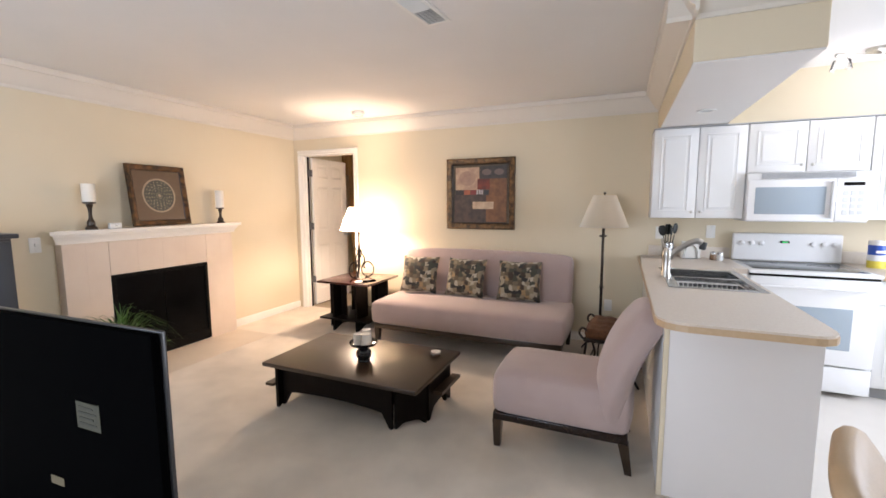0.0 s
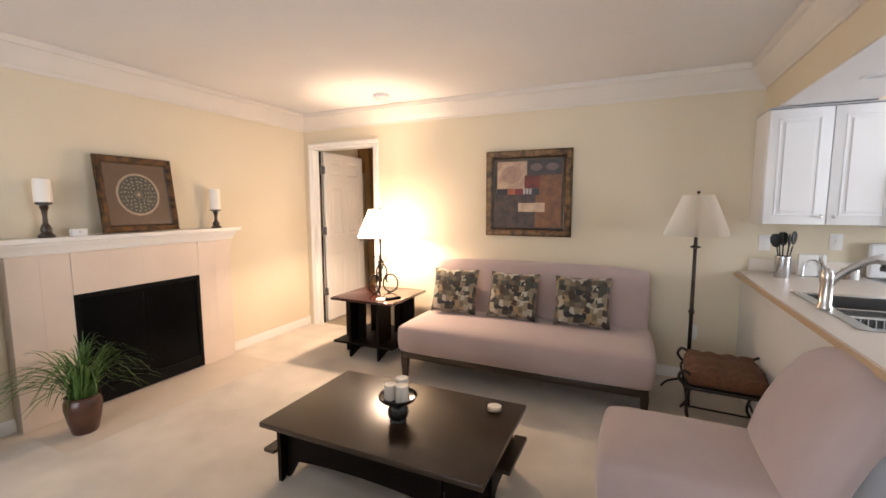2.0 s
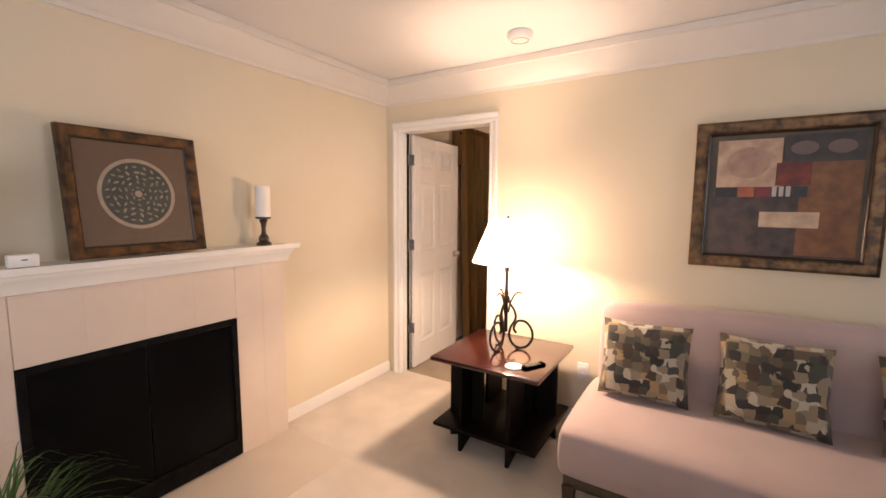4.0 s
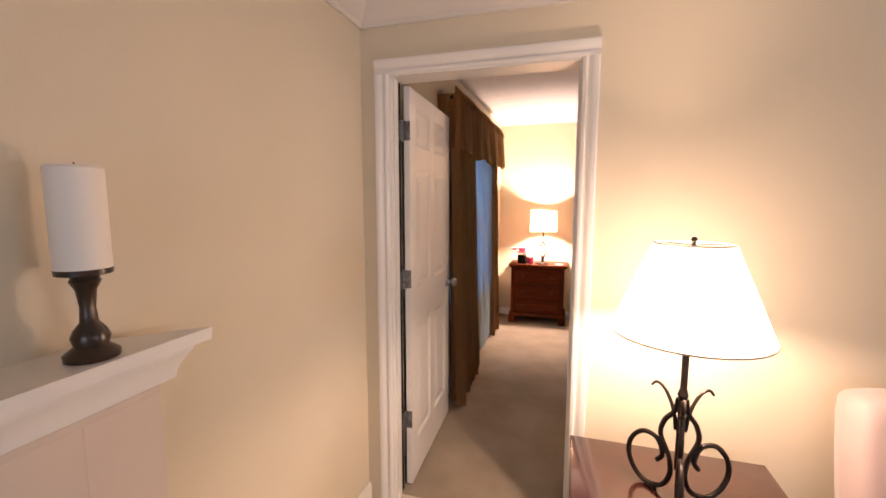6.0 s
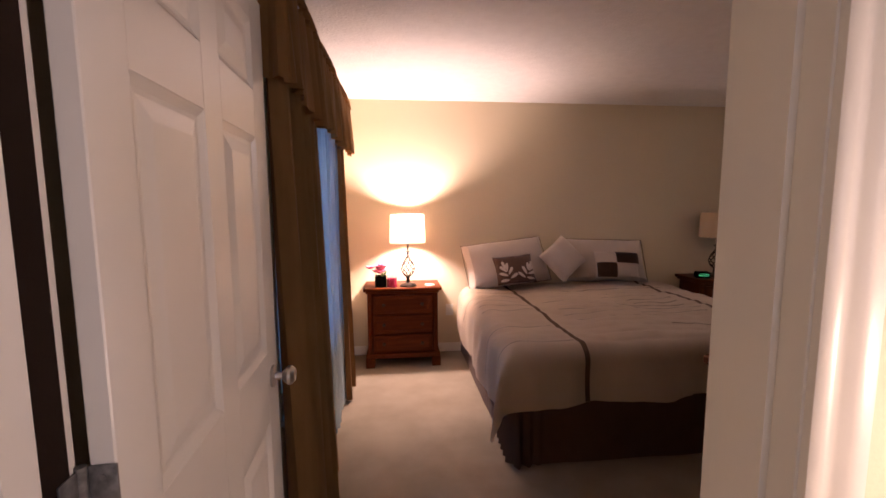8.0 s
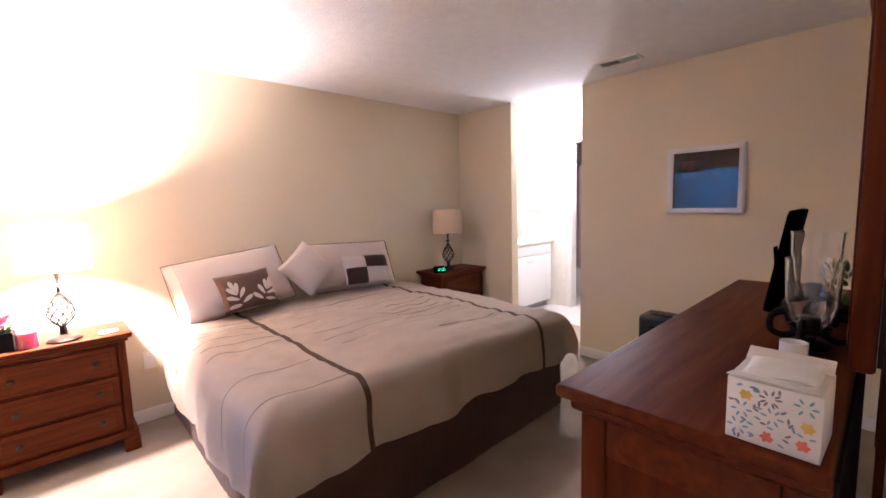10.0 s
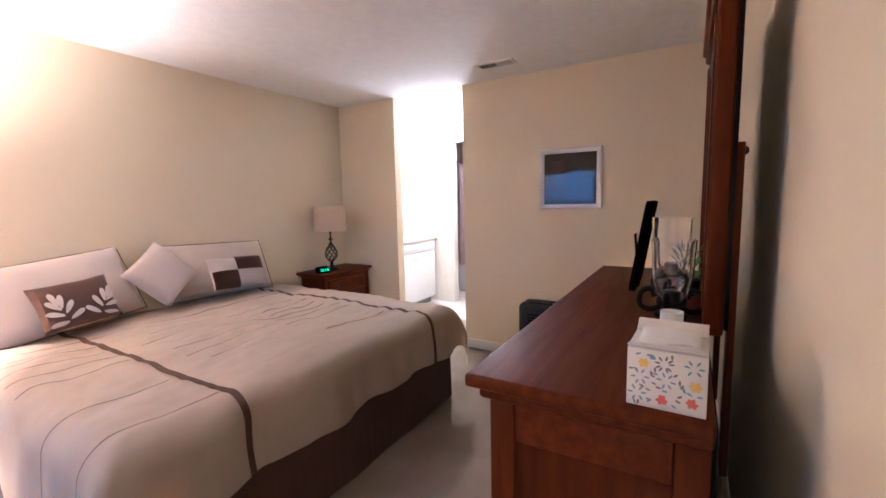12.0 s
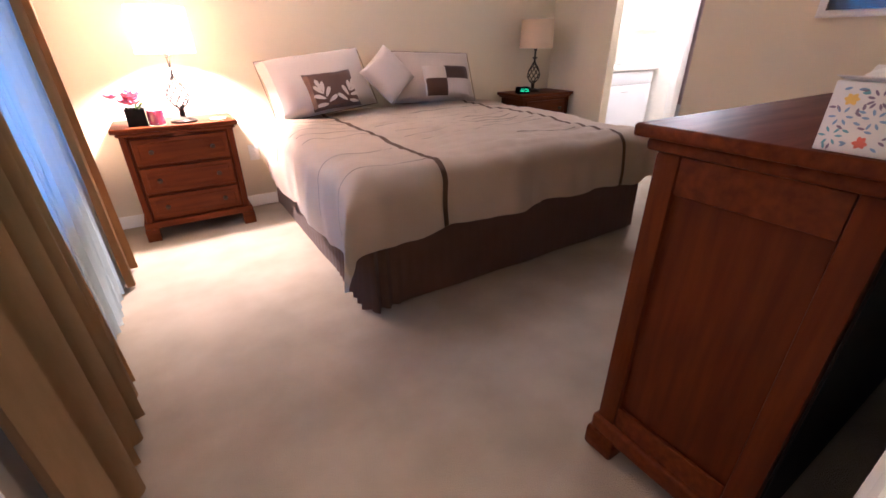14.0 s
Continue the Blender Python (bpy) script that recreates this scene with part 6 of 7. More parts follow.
def nightstand(m, label, group):
    t = thing("nightstand", label, "nightstand", m, group=group)
    W, D = 0.30, 0.362
    bm = box(-0.345, 0.345, 0.0, D + 0.02, 0.695, 0.725, 0.007)
    part("top", bm, M["cherry"], t)
    part("top_moulding", box(-0.325, 0.325, 0.015, D + 0.01, 0.675, 0.6945, 0.006), M["cherry"], t)
    part("body", box(-W, W, 0.04, D, 0.12, 0.675, 0.004), M["cherry_v"], t)
    for x in (-W - 0.012, W - 0.024):
        part("corner_post", box(x, x + 0.036, 0.024, 0.062, 0.12, 0.675, 0.006), M["cherry_v"], t)
    part("base_moulding", box(-0.33, 0.33, 0.012, D, 0.085, 0.13, 0.008), M["cherry"], t)
    for x in (-0.335, 0.255):
        part("bracket_foot", box(x, x + 0.08, 0.01, 0.08, 0, 0.085, 0.006), M["cherry"], t)
        part("bracket_foot", box(x, x + 0.08, D - 0.07, D, 0, 0.085, 0.006), M["cherry"], t)
    for i, (z0, z1) in enumerate(((0.145, 0.295), (0.315, 0.475), (0.495, 0.655))):
        d = part("drawer", box(-0.262, 0.262, 0.022, 0.05, z0, z1, 0.006), M["cherry"], t)
        part("drawer_field", box(-0.235, 0.235, 0.017, 0.024, z0 + 0.025, z1 - 0.025, 0.004, 1), M["cherry"], d)
        for x in (-0.17, 0.17):
            k = lathe([(0, 0), (0.014, 0), (0.015, 0.003), (0.006, 0.006), (0.006, 0.014), (0.014, 0.020), (0.013, 0.028), (0, 0.031)], 14, m=pose(x, 0.017, (z0 + z1) / 2, 90))
            part("pull", k, flat("old_brass", (0.05, 0.035, 0.02), 0.4, metal=0.7), d, "dark brass pull")
    return t


nightstand(pose(0.568, 3.255, 0), "cherry wood three drawer nightstand beside the window", "nightstands beside the bed")
nightstand(pose(3.745, 3.255, 0), "cherry wood three drawer nightstand beside the bathroom opening", "nightstands beside the bed")


def bedside_lamp(m, lit):
    t = thing("bedside_lamp", "lit table lamp with beige drum shade and twisted iron cage" if lit else "unlit table lamp with beige drum shade and twisted iron cage", "lamp", m, group="bedside lamps")
    part("foot", lathe([(0, 0), (0.076, 0), (0.078, 0.010), (0.066, 0.022), (0.034, 0.030), (0.018, 0.036), (0.016, 0.075), (0.020, 0.085), (0, 0.088)], 24), M["iron"], t)
    bm = bmesh.new()
    for k in range(8):
        a0 = 2 * math.pi * k / 8
        pts = []
        for i in range(13):
            u = i / 12
            r = 0.014 + 0.046 * math.sin(math.pi * u ** 0.8)
            a = a0 + 2.2 * u
            pts.append((r * math.cos(a), r * math.sin(a), 0.085 + 0.175 * u))
        tube(pts, 0.0048, 6, bm=bm)
    part("twisted_cage", bm, M["iron"], t)
    part("stem", lathe([(0, 0.255), (0.016, 0.258), (0.020, 0.266), (0.010, 0.274), (0.009, 0.30), (0.026, 0.308), (0.024, 0.314), (0.009, 0.32), (0.009, 0.37), (0.016, 0.376), (0.016, 0.42), (0, 0.425)], 16), M["iron"], t)
    sh = lathe([(0.158, 0.395), (0.155, 0.48), (0.152, 0.56), (0.150, 0.640)], 40)
    sd_ = part("shade", sh, M["lamp_shade_off"], t, "beige drum shade")
    for r, z in ((0.1575, 0.396), (0.1498, 0.639)):
        part("hem", ring(r, z, 0.0022), flat("beige_hem", (0.60, 0.50, 0.40), 0.8), sd_)
    sp = bmesh.new()
    for k in range(3):
        a = 2 * math.pi * k / 3
        tube([(0, 0, 0.63), (0.149 * math.cos(a), 0.149 * math.sin(a), 0.634)], 0.0015, 6, bm=sp)
    tube([(0.0, 0.012, 0.42), (0.0, 0.04, 0.52), (0, 0.0, 0.632)], 0.0016, 6, bm=sp)
    part("harp", sp, M["iron"], t)
    return t


bedside_lamp(pose(0.62, 3.36, 0.725), True)
bedside_lamp(pose(3.69, 3.44, 0.725), False)

ac = thing("alarm_clock", "black alarm clock with green glowing digits", "clock", pose(3.50, 3.37, 0.725, 0, 0, -18))
part("case", box(-0.065, 0.065, -0.035, 0.035, 0, 0.062, 0.012, 3), M["tv_plastic"], ac)
part("display", box(-0.045, 0.045, -0.0365, -0.0345, 0.018, 0.048, 0.001), M["black"], ac)
for k, x in enumerate((-0.030, -0.010, 0.016, 0.036)):
    b = bmesh.new()
    for q in ((x - 0.007, x + 0.007, 0.043, 0.0455), (x - 0.007, x + 0.007, 0.0205, 0.023), (x + 0.005, x + 0.0075, 0.0235, 0.0425), (x - 0.0075, x - 0.005, 0.0235, 0.0425)):
        box(q[0], q[1], -0.0378, -0.0366, q[2], q[3], bm=b)
    part("digit", b, M["lcd"], ac)

vs = thing("flower_box", "square black vase with pink silk flowers", "vase", pose(0.375, 3.36, 0.725))
bm = bmesh.new()
for b in ((-0.05, 0.05, -0.05, -0.044), (-0.05, 0.05, 0.044, 0.05), (-0.05, -0.044, -0.044, 0.044), (0.044, 0.05, -0.044, 0.044)):
    box(*b, 0, 0.10, bm=bm)
box(-0.044, 0.044, -0.044, 0.044, 0, 0.085, bm=bm)
part("vase", bm, M["black"], vs, smooth=False)
rnd = random.Random(9)
for i in range(15):
    a, r = rnd.uniform(0, 6.28), rnd.uniform(0, 0.10)
    cx, cy, cz = r * math.cos(a), r * math.sin(a), 0.115 + rnd.uniform(0, 0.075)
    bm = bmesh.new()
    for k in range(7):
        an = 2 * math.pi * k / 7 + a
        lathe([(0, 0), (0.013, 0.008), (0.020, 0.028), (0.011, 0.046), (0, 0.052)], 6, bm=bm, m=pose(cx, cy, cz, 0, 55, math.degrees(an)) @ Matrix.Diagonal((0.4, 1, 1, 1)))
    part("bloom", bm, M["petal"], vs, "pink silk bloom")
for i in range(7):
    a = rnd.uniform(0, 6.28)
    bm = lathe([(0, 0), (0.009, 0.02), (0.007, 0.05), (0, 0.07)], 6, m=pose(0.02 * math.cos(a), 0.02 * math.sin(a), 0.09, 0, 45, math.degrees(a)) @ Matrix.Diagonal((0.25, 1, 1, 1)))
    part("leaf", bm, M["leaf"], vs)
jc = thing("jar_candle", "magenta candle in a clear glass jar", "candle", pose(0.475, 3.33, 0.725))
part("wax", lathe([(0, 0.004), (0.043, 0.004), (0.043, 0.085), (0, 0.083)], 24), M["red_wax"], jc)
g = part("jar", lathe([(0, 0), (0.045, 0), (0.046, 0.003), (0.046, 0.11), (0.0442, 0.11), (0.0438, 0.0035), (0, 0.0035)], 24), M["glass"], jc)
g.visible_shadow = False
cs = thing("coaster", "round pale coaster on the nightstand", "coaster", pose(0.815, 3.36, 0.725))
part("disc", lathe([(0, 0), (0.046, 0), (0.047, 0.004), (0.045, 0.008), (0, 0.008)], 24), flat("pale_stone", (0.55, 0.45, 0.38), 0.6), cs)
wall_plate("outlet_plate", "white power outlet beside the nightstand", "outlet", pose(1.03, 3.64, 0.42), "outlet")


# bed
BX0, BX1, BY0, BY1 = 1.150, 3.120, 1.745, 3.60


def bed():
    t = thing("bed", "king bed with tan comforter and brown skirt", "bed", pose(0, 0, 0))
    part("box_spring", box(BX0 + 0.04, BX1 - 0.04, BY0 + 0.04, BY1, 0.16, 0.36, 0.02), M["sheet"], t)
    part("mattress", soft_box(BX0 + 0.02, BX1 - 0.02, BY0 + 0.02, BY1, 0.362, 0.60, 0.05, 10, 0.005), M["sheet"], t)
    for x in (BX0 + 0.12, BX1 - 0.12):
        for y in (BY0 + 0.12, BY1 - 0.12):
            part("leg", box(x - 0.03, x + 0.03, y - 0.03, y + 0.03, 0, 0.16, 0.004), M["black"], t)
    # pleated skirt on three sides
    bm = bmesh.new()
    path = []
    for i in range(180):
        path.append((BX0, BY1 - (BY1 - BY0) * i / 179, -1, 0))
    for i in range(1, 200):
        path.append((BX0 + (BX1 - BX0) * i / 199, BY0, 0, -1))
    for i in range(1, 90):
        path.append((BX1, BY0 + (BY1 - BY0) * i / 89, 1, 0))
    prev = None
    for i, (x, y, nx, ny) in enumerate(path):
        near = max(0.0, 1 - math.hypot((x - BX0) * 3, y - BY0) / 0.55)
        w = (0.0007 + 0.014 * near) * math.sin(i * 1.05) + 0.006 * noise.noise(Vector((x * 4, y * 4, 0)))
        lo = bm.verts.new((x + nx * (w * 1.8 + 0.012), y + ny * (w * 1.8 + 0.012), 0.012 + 0.006 * noise.noise(Vector((x * 3, y * 3, 5)))))
        hi = bm.verts.new((x + nx * w * 0.4, y + ny * w * 0.4, 0.40))
        if prev:
            bm.faces.new((prev[0], lo, hi, prev[1]))
        prev = (lo, hi)
    bmesh.ops.solidify(bm, geom=bm.faces[:], thickness=0.004)
    part("bed_skirt", bm, M["skirt"], t, "brown cloth bed skirt")
    return t


def duvet_z(x, y):
    z = 0.685 + 0.028 * noise.noise(Vector((x * 2.1, y * 2.1, 1.7))) + 0.012 * noise.noise(Vector((x * 4 + y * 2, y * 7 - x * 2, 4.2))) + 0.007 * noise.noise(Vector((x * 11, y * 17, 2.2))) + 0.006 * abs(noise.noise(Vector((x * 5 + y * 3, y * 6, 7.7))))
    # puffed channels between the sewn pleats of the middle field
    if 1.58 < x < 2.95:
        edge = min(1.0, (x - 1.58) / 0.12, (2.95 - x) / 0.12)
        z += 0.011 * edge * abs(math.sin((y - 1.66 + 0.015 * math.sin(x * 3)) / 0.12 * math.pi)) ** 0.6
    return z


def comforter():
    t = thing("comforter", "tan comforter with brown stripes hanging over the bed", "comforter", pose(0, 0, 0))
    bm = bmesh.new()
    ox = 0.055
    X0, X1, Y0, Y1 = BX0 - ox, BX1 + 0.030, BY0 - 0.045, 3.42
    drop_l, drop_r, drop_f = 0.42, 0.33, 0.315
    nx, ny = 150, 150
    us = np.linspace(-drop_l, (X1 - X0) + drop_r, nx)
    vs_ = np.linspace(-drop_f, Y1 - Y0, ny)
    R = 0.11
    grid, cos_ = [], []

    def fold(s, length):
        """Where a cloth lies at s along a bed of that length: inward place and drop."""
        if s < R * 0.57:
            a = min((R * 0.57 - s) / R, math.pi / 2)
            over = max(0.0, (R * 0.57 - s) - R * math.pi / 2)
            return R - R * math.sin(a) , R * (1 - math.cos(a)) + over
        return s + R * 0.43, 0.0
    for j in range(ny):
        row = []
        cos_.append([])
        for i in range(nx):
            u, v = us[i], vs_[j]
            L = X1 - X0
            if u < L / 2:
                px, dx = fold(u, L)
                x = X0 + px
                side = -1
            else:
                px, dx = fold(L - u, L)
                x = X1 - px
                side = 1
            py, dy = fold(v, 9)
            y = Y0 + py
            drop = min(math.hypot(dx, dy), 0.455)
            hang = min(1.0, drop / 0.25)
            z = duvet_z(x, y) - drop
            wave = 0.036 * noise.noise(Vector((u * 3.0, v * 3.0, 2.0))) + 0.016 * math.sin((v if dx > dy else u) * 9.0 + 1.3) + 0.022 * noise.noise(Vector(((v if dx > dy else u) * 8.0, drop * 1.5, 6.0)))
            x += side * (wave + 0.02) * (1.0 if side < 0 else 0.35) * hang * (1 if dx > 0.02 else 0)
            y -= (wave + 0.02) * hang * (1 if dy > 0.02 else 0)
            flare = min(dx, dy, 0.22) * (0.50 if side < 0 else 0.22) / max(0.01, math.hypot(dx, dy))
            x += side * flare * dx
            y -= flare * dy
            z += 0.026 * noise.noise(Vector((u * 4, v * 4, 9))) * hang
            cos_[-1].append((x, y, z))
            row.append(bm.verts.new((x, y, z)))
        grid.append(row)
    for j in range(ny - 1):
        for i in range(nx - 1):
            bm.faces.new((grid[j][i], grid[j][i + 1], grid[j + 1][i + 1], grid[j + 1][i]))
    bmesh.ops.solidify(bm, geom=bm.faces[:], thickness=0.016)
    cloth = part("cloth", bm, M["duvet"], t)

    def ribbon(name, pts, width, mat, lift=0.0035):
        """A flat band sewn on the cloth along a line of (u, v)."""
        b = bmesh.new()
        prev = None
        for k, (u, v) in enumerate(pts):
            i = min(max((u - us[0]) / (us[1] - us[0]), 0), nx - 1.001)
            j = min(max((v - vs_[0]) / (vs_[1] - vs_[0]), 0), ny - 1.001)
            out = []
            for d in (-0.5, 0.5):
                du, dv = (d * width, 0) if abs(pts[-1][1] - pts[0][1]) > abs(pts[-1][0] - pts[0][0]) else (0, d * width)
                ii = min(max((u + du - us[0]) / (us[1] - us[0]), 0), nx - 1.001)
                jj = min(max((v + dv - vs_[0]) / (vs_[1] - vs_[0]), 0), ny - 1.001)
                a, c = int(ii), int(jj)
                fu, fv = ii - a, jj - c
                q = [Vector(cos_[c + e][a + f]) for e, f in ((0, 0), (0, 1), (1, 0), (1, 1))]
                p = (q[0] * (1 - fu) + q[1] * fu) * (1 - fv) + (q[2] * (1 - fu) + q[3] * fu) * fv
                nrm = (q[1] - q[0]).cross(q[2] - q[0]).normalized()
                out.append(b.verts.new(p + nrm * (lift if nrm.z > -0.2 else -lift)))
            if prev:
                b.faces.new((prev[0], prev[1], out[1], out[0]))
            prev = out
        bmesh.ops.solidify(b, geom=b.faces[:], thickness=-0.003)
        part(name, b, mat, t)
    for u in (0.398, 1.76):
        ribbon("brown_stripe", [(u, -drop_f + 0.003 + (Y1 - Y0 + drop_f - 0.006) * k / 110) for k in range(111)], 0.030, flat("stripe_cloth", (0.185, 0.105, 0.058), 0.8, (0.15, 0.084, 0.046), 8))
    # pintuck bands carry the crease shade as a darker colour than the cloth
    for v in (0.50, 0.62, 0.74, 0.86, 0.98, 1.10):
        n0 = 0.55 + 0.05 * math.sin(v * 30)
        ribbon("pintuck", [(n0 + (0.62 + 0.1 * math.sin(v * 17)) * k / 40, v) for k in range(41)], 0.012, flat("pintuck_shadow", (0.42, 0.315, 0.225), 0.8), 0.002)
    for k in range(7):
        v = 0.56 + k * 0.105
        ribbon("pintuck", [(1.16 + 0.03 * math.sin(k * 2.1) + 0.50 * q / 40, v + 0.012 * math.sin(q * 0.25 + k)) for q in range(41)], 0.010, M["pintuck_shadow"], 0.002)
    for k in range(4):
        v = 0.78 + k * 0.13
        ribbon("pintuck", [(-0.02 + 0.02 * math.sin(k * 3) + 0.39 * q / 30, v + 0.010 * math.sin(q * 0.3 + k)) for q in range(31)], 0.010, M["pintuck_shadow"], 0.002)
    for v, a, b_ in ((1.36, 0.05, 1.95), (0.10, -0.30, 0.38), (0.42, -0.30, 0.36), (1.22, -0.2, 0.36), (0.28, 1.2, 1.70)):
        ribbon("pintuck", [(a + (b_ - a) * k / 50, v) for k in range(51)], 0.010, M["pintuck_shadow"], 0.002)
    return t


bed()
comforter()


def bed_pillow(name, label, w, h, thick, m, mat, seed, group="pillows on the bed"):
    t = thing(name, label, "pillow", m, group=group)
    part("cover", cushion(w, h, thick, 16, seed=seed), mat, t)
    if w > 0.5:
        # dark welt round the edge of the sham
        pts = []
        for k in range(80):
            a = 2 * math.pi * k / 80
            c, s = math.cos(a), math.sin(a)
            q = max(abs(c), abs(s)) ** -1 * 0.985
            pts.append((w / 2 * c * q, h / 2 * s * q, 0.003))
        part("welt", tube(pts + pts[:1], 0.0026, 6), M["tuft"], t, "brown welt")
    return t


bed_pillow("bed_pillow", "large beige pillow sham leaning on the wall", 0.80, 0.46, 0.22, pose(1.545, 3.45, 0.900, 60, -6, 3), M["pillowcase"], 11)
bed_pillow("bed_pillow", "large beige pillow sham leaning on the wall", 0.84, 0.44, 0.20, pose(2.545, 3.50, 0.900, 65, 2, -2), M["pillowcase"], 12)
bed_pillow("throw_pillow", "small beige square pillow standing on its corner", 0.335, 0.335, 0.13, pose(2.055, 3.33, 0.950, 66, 0, 4) @ pose(0, 0, 0, 0, 0, 38), M["pillowcase"], 13, "accent pillows on the bed")
lp = bed_pillow("leaf_pillow", "small brown pillow with beige leaf applique", 0.37, 0.27, 0.11, pose(1.575, 3.26, 0.868, 62, 0, 4) @ pose(0, 0, 0, 0, 0, 4), M["choc"], 14, "accent pillows on the bed")
for cx, tilt in ((-0.075, -16), (0.070, 30)):
    # a sprig of slender leaves fanning out of one stem
    for k in range(7):
        ang = tilt + (-78, 78, -50, 50, -24, 24, 0)[k]
        along = (0.0, 0.006, 0.022, 0.028, 0.044, 0.048, 0.062)[k]
        ell = bmesh.new()
        rim = []
        for q in range(14):
            a = 2 * math.pi * q / 14
            rim.append((0.0125 * math.sin(a) * (1 - 0.35 * math.cos(a)), 0.046 - 0.040 * math.cos(a)))
        top = [ell.verts.new((x, y, 0.003)) for x, y in rim]
        low = [ell.verts.new((x, y, 0)) for x, y in rim]
        ell.faces.new(top)
        for q in range(14):
            ell.faces.new((low[q], low[(q + 1) % 14], top[(q + 1) % 14], top[q]))
        root = pose(cx, -0.105, 0, 0, 0, -tilt) @ pose(0, along * 1.5, 0, 0, 0, -(ang - tilt))
        bmesh.ops.transform(ell, matrix=root, verts=ell.verts[:])
        for v in ell.verts:
            v.co.x, v.co.y = max(-0.165, min(0.165, v.co.x)), max(-0.118, min(0.118, v.co.y))
            a, b = min(abs(v.co.x) / 0.185, 0.98), min(abs(v.co.y) / 0.135, 0.98)
            v.co.z += 0.055 * ((1 - a ** 4) * (1 - b ** 4)) ** 0.45 + 0.006
        part("leaf_applique", ell, M["sheet"], lp, "beige leaf shape")
cp = bed_pillow("checked_pillow", "small pillow of brown and beige quarters", 0.41, 0.26, 0.11, pose(2.565, 3.29, 0.878, 64, 0, -5) @ pose(0, 0, 0, 0, 0, -3), M["pillowcase"], 15, "accent pillows on the bed")
for x0, x1, y0, y1 in ((-0.196, -0.02, -0.124, 0.01), (-0.02, 0.196, 0.01, 0.124)):
    bm = bmesh.new()
    n = 12
    g = [[None] * (n + 1) for _ in range(n + 1)]
    for i in range(n + 1):
        for j in range(n + 1):
            x, y = x0 + (x1 - x0) * i / n, y0 + (y1 - y0) * j / n
            a, b = min(abs(x) / 0.205, 1.0), min(abs(y) / 0.130, 1.0)
            z = 0.055 * max(0.0, (1 - a ** 4) * (1 - b ** 4)) ** 0.45 + 0.0075
            g[i][j] = bm.verts.new((x, y, z))
    for i in range(n):
        for j in range(n):
            bm.faces.new((g[i][j], g[i + 1][j], g[i + 1][j + 1], g[i][j + 1]))
    bmesh.ops.solidify(bm, geom=bm.faces[:], thickness=0.003)
    part("brown_quarter", bm, M["choc"], cp, "brown quarter")


# dresser against the door wall, with its mirror
def dresser():
    t = thing("dresser", "wide cherry wood dresser with moulded top", "dresser", pose(1.425, 0.0, 0))
    L, Y0, Y1, Z = 1.65, 0.268, 0.695, 1.015
    part("top", box(-0.005, L + 0.005, Y0, Y1 + 0.035, Z - 0.03, Z, 0.008, 3), M["cherry"], t)
    part("top_moulding", box(0.018, L - 0.018, Y0, Y1 + 0.012, Z - 0.060, Z - 0.0305, 0.010, 3), M["cherry"], t)
    part("body", box(0.05, L - 0.05, Y0 + 0.01, Y1 - 0.02, 0.12, Z - 0.06, 0.003), M["cherry_v"], t)
    for x in (0.034, L - 0.034 - 0.06):
        part("corner_post", box(x, x + 0.06, Y1 - 0.065, Y1 - 0.006, 0.12, Z - 0.06, 0.010), M["cherry_v"], t)
        part("corner_post", box(x, x + 0.06, Y0 + 0.002, Y0 + 0.06, 0.12, Z - 0.06, 0.006), M["cherry_v"], t)
    for x in (0.036, L - 0.046):
        part("side_rail", box(x, x + 0.012, Y0 + 0.061, Y1 - 0.066, Z - 0.15, Z - 0.062, 0.004), M["cherry"], t)
        part("side_rail", box(x, x + 0.012, Y0 + 0.061, Y1 - 0.066, 0.125, 0.20, 0.004), M["cherry"], t)
    part("base_moulding", box(0.022, L - 0.022, Y0, Y1 + 0.004, 0.06, 0.125, 0.012, 3), M["cherry"], t)
    # near-black back: the deep shade towards the wall is put into its colour
    part("back_panel", box(0.05, L - 0.05, Y0 - 0.006, Y0 - 0.001, 0.03, Z - 0.035), flat("shaded_hardboard", (0.012, 0.009, 0.007), 0.8, (0.008, 0.006, 0.005), 10, spec=0.1), t, "hardboard back coloured near black for the deep shade behind")
    for x in (0.012, L - 0.112):
        for y in (Y0, Y1 - 0.09):
            part("bracket_foot", box(x, x + 0.10, y, y + 0.10, 0.0, 0.075, 0.010), M["cherry"], t)
    for i in range(3):
        z0 = 0.145 + i * 0.272
        for k in range(2):
            x0 = 0.105 + k * 0.73
            d = part("drawer", box(x0, x0 + 0.715, Y1 - 0.022, Y1, z0, z0 + 0.255, 0.006), M["cherry"], t)
            for xx in (x0 + 0.16, x0 + 0.555):
                part("pull", lathe([(0, 0), (0.014, 0), (0.006, 0.006), (0.006, 0.014), (0.014, 0.020), (0, 0.030)], 12, m=pose(xx, Y1, z0 + 0.127, -90)), M["old_brass"], d)
    # wide mirror standing on the back of the dresser, held by two boards behind it
    m = thing("dresser_mirror", "wide cherry framed mirror with cornice standing on the dresser", "mirror", pose(1.930, 0.0, Z))
    W, H = 0.640, 0.86
    for x in (0.0, W - 0.075):
        part("post", box(x, x + 0.075, 0.234, 0.280, 0.001, H, 0.010, 3), M["cherry_v"], m)
        part("bead", box(x + 0.012, x + 0.063, 0.2802, 0.285, 0.06, H - 0.03, 0.003), M["cherry_v"], m)
    for z in (0.001, H - 0.07):
        part("rail", box(0.075, W - 0.075, 0.234, 0.278, z, z + 0.07, 0.006), M["cherry"], m)
    part("cornice", box(-0.020, W + 0.020, 0.222, 0.292, H, H + 0.030, 0.010, 3), M["cherry"], m)
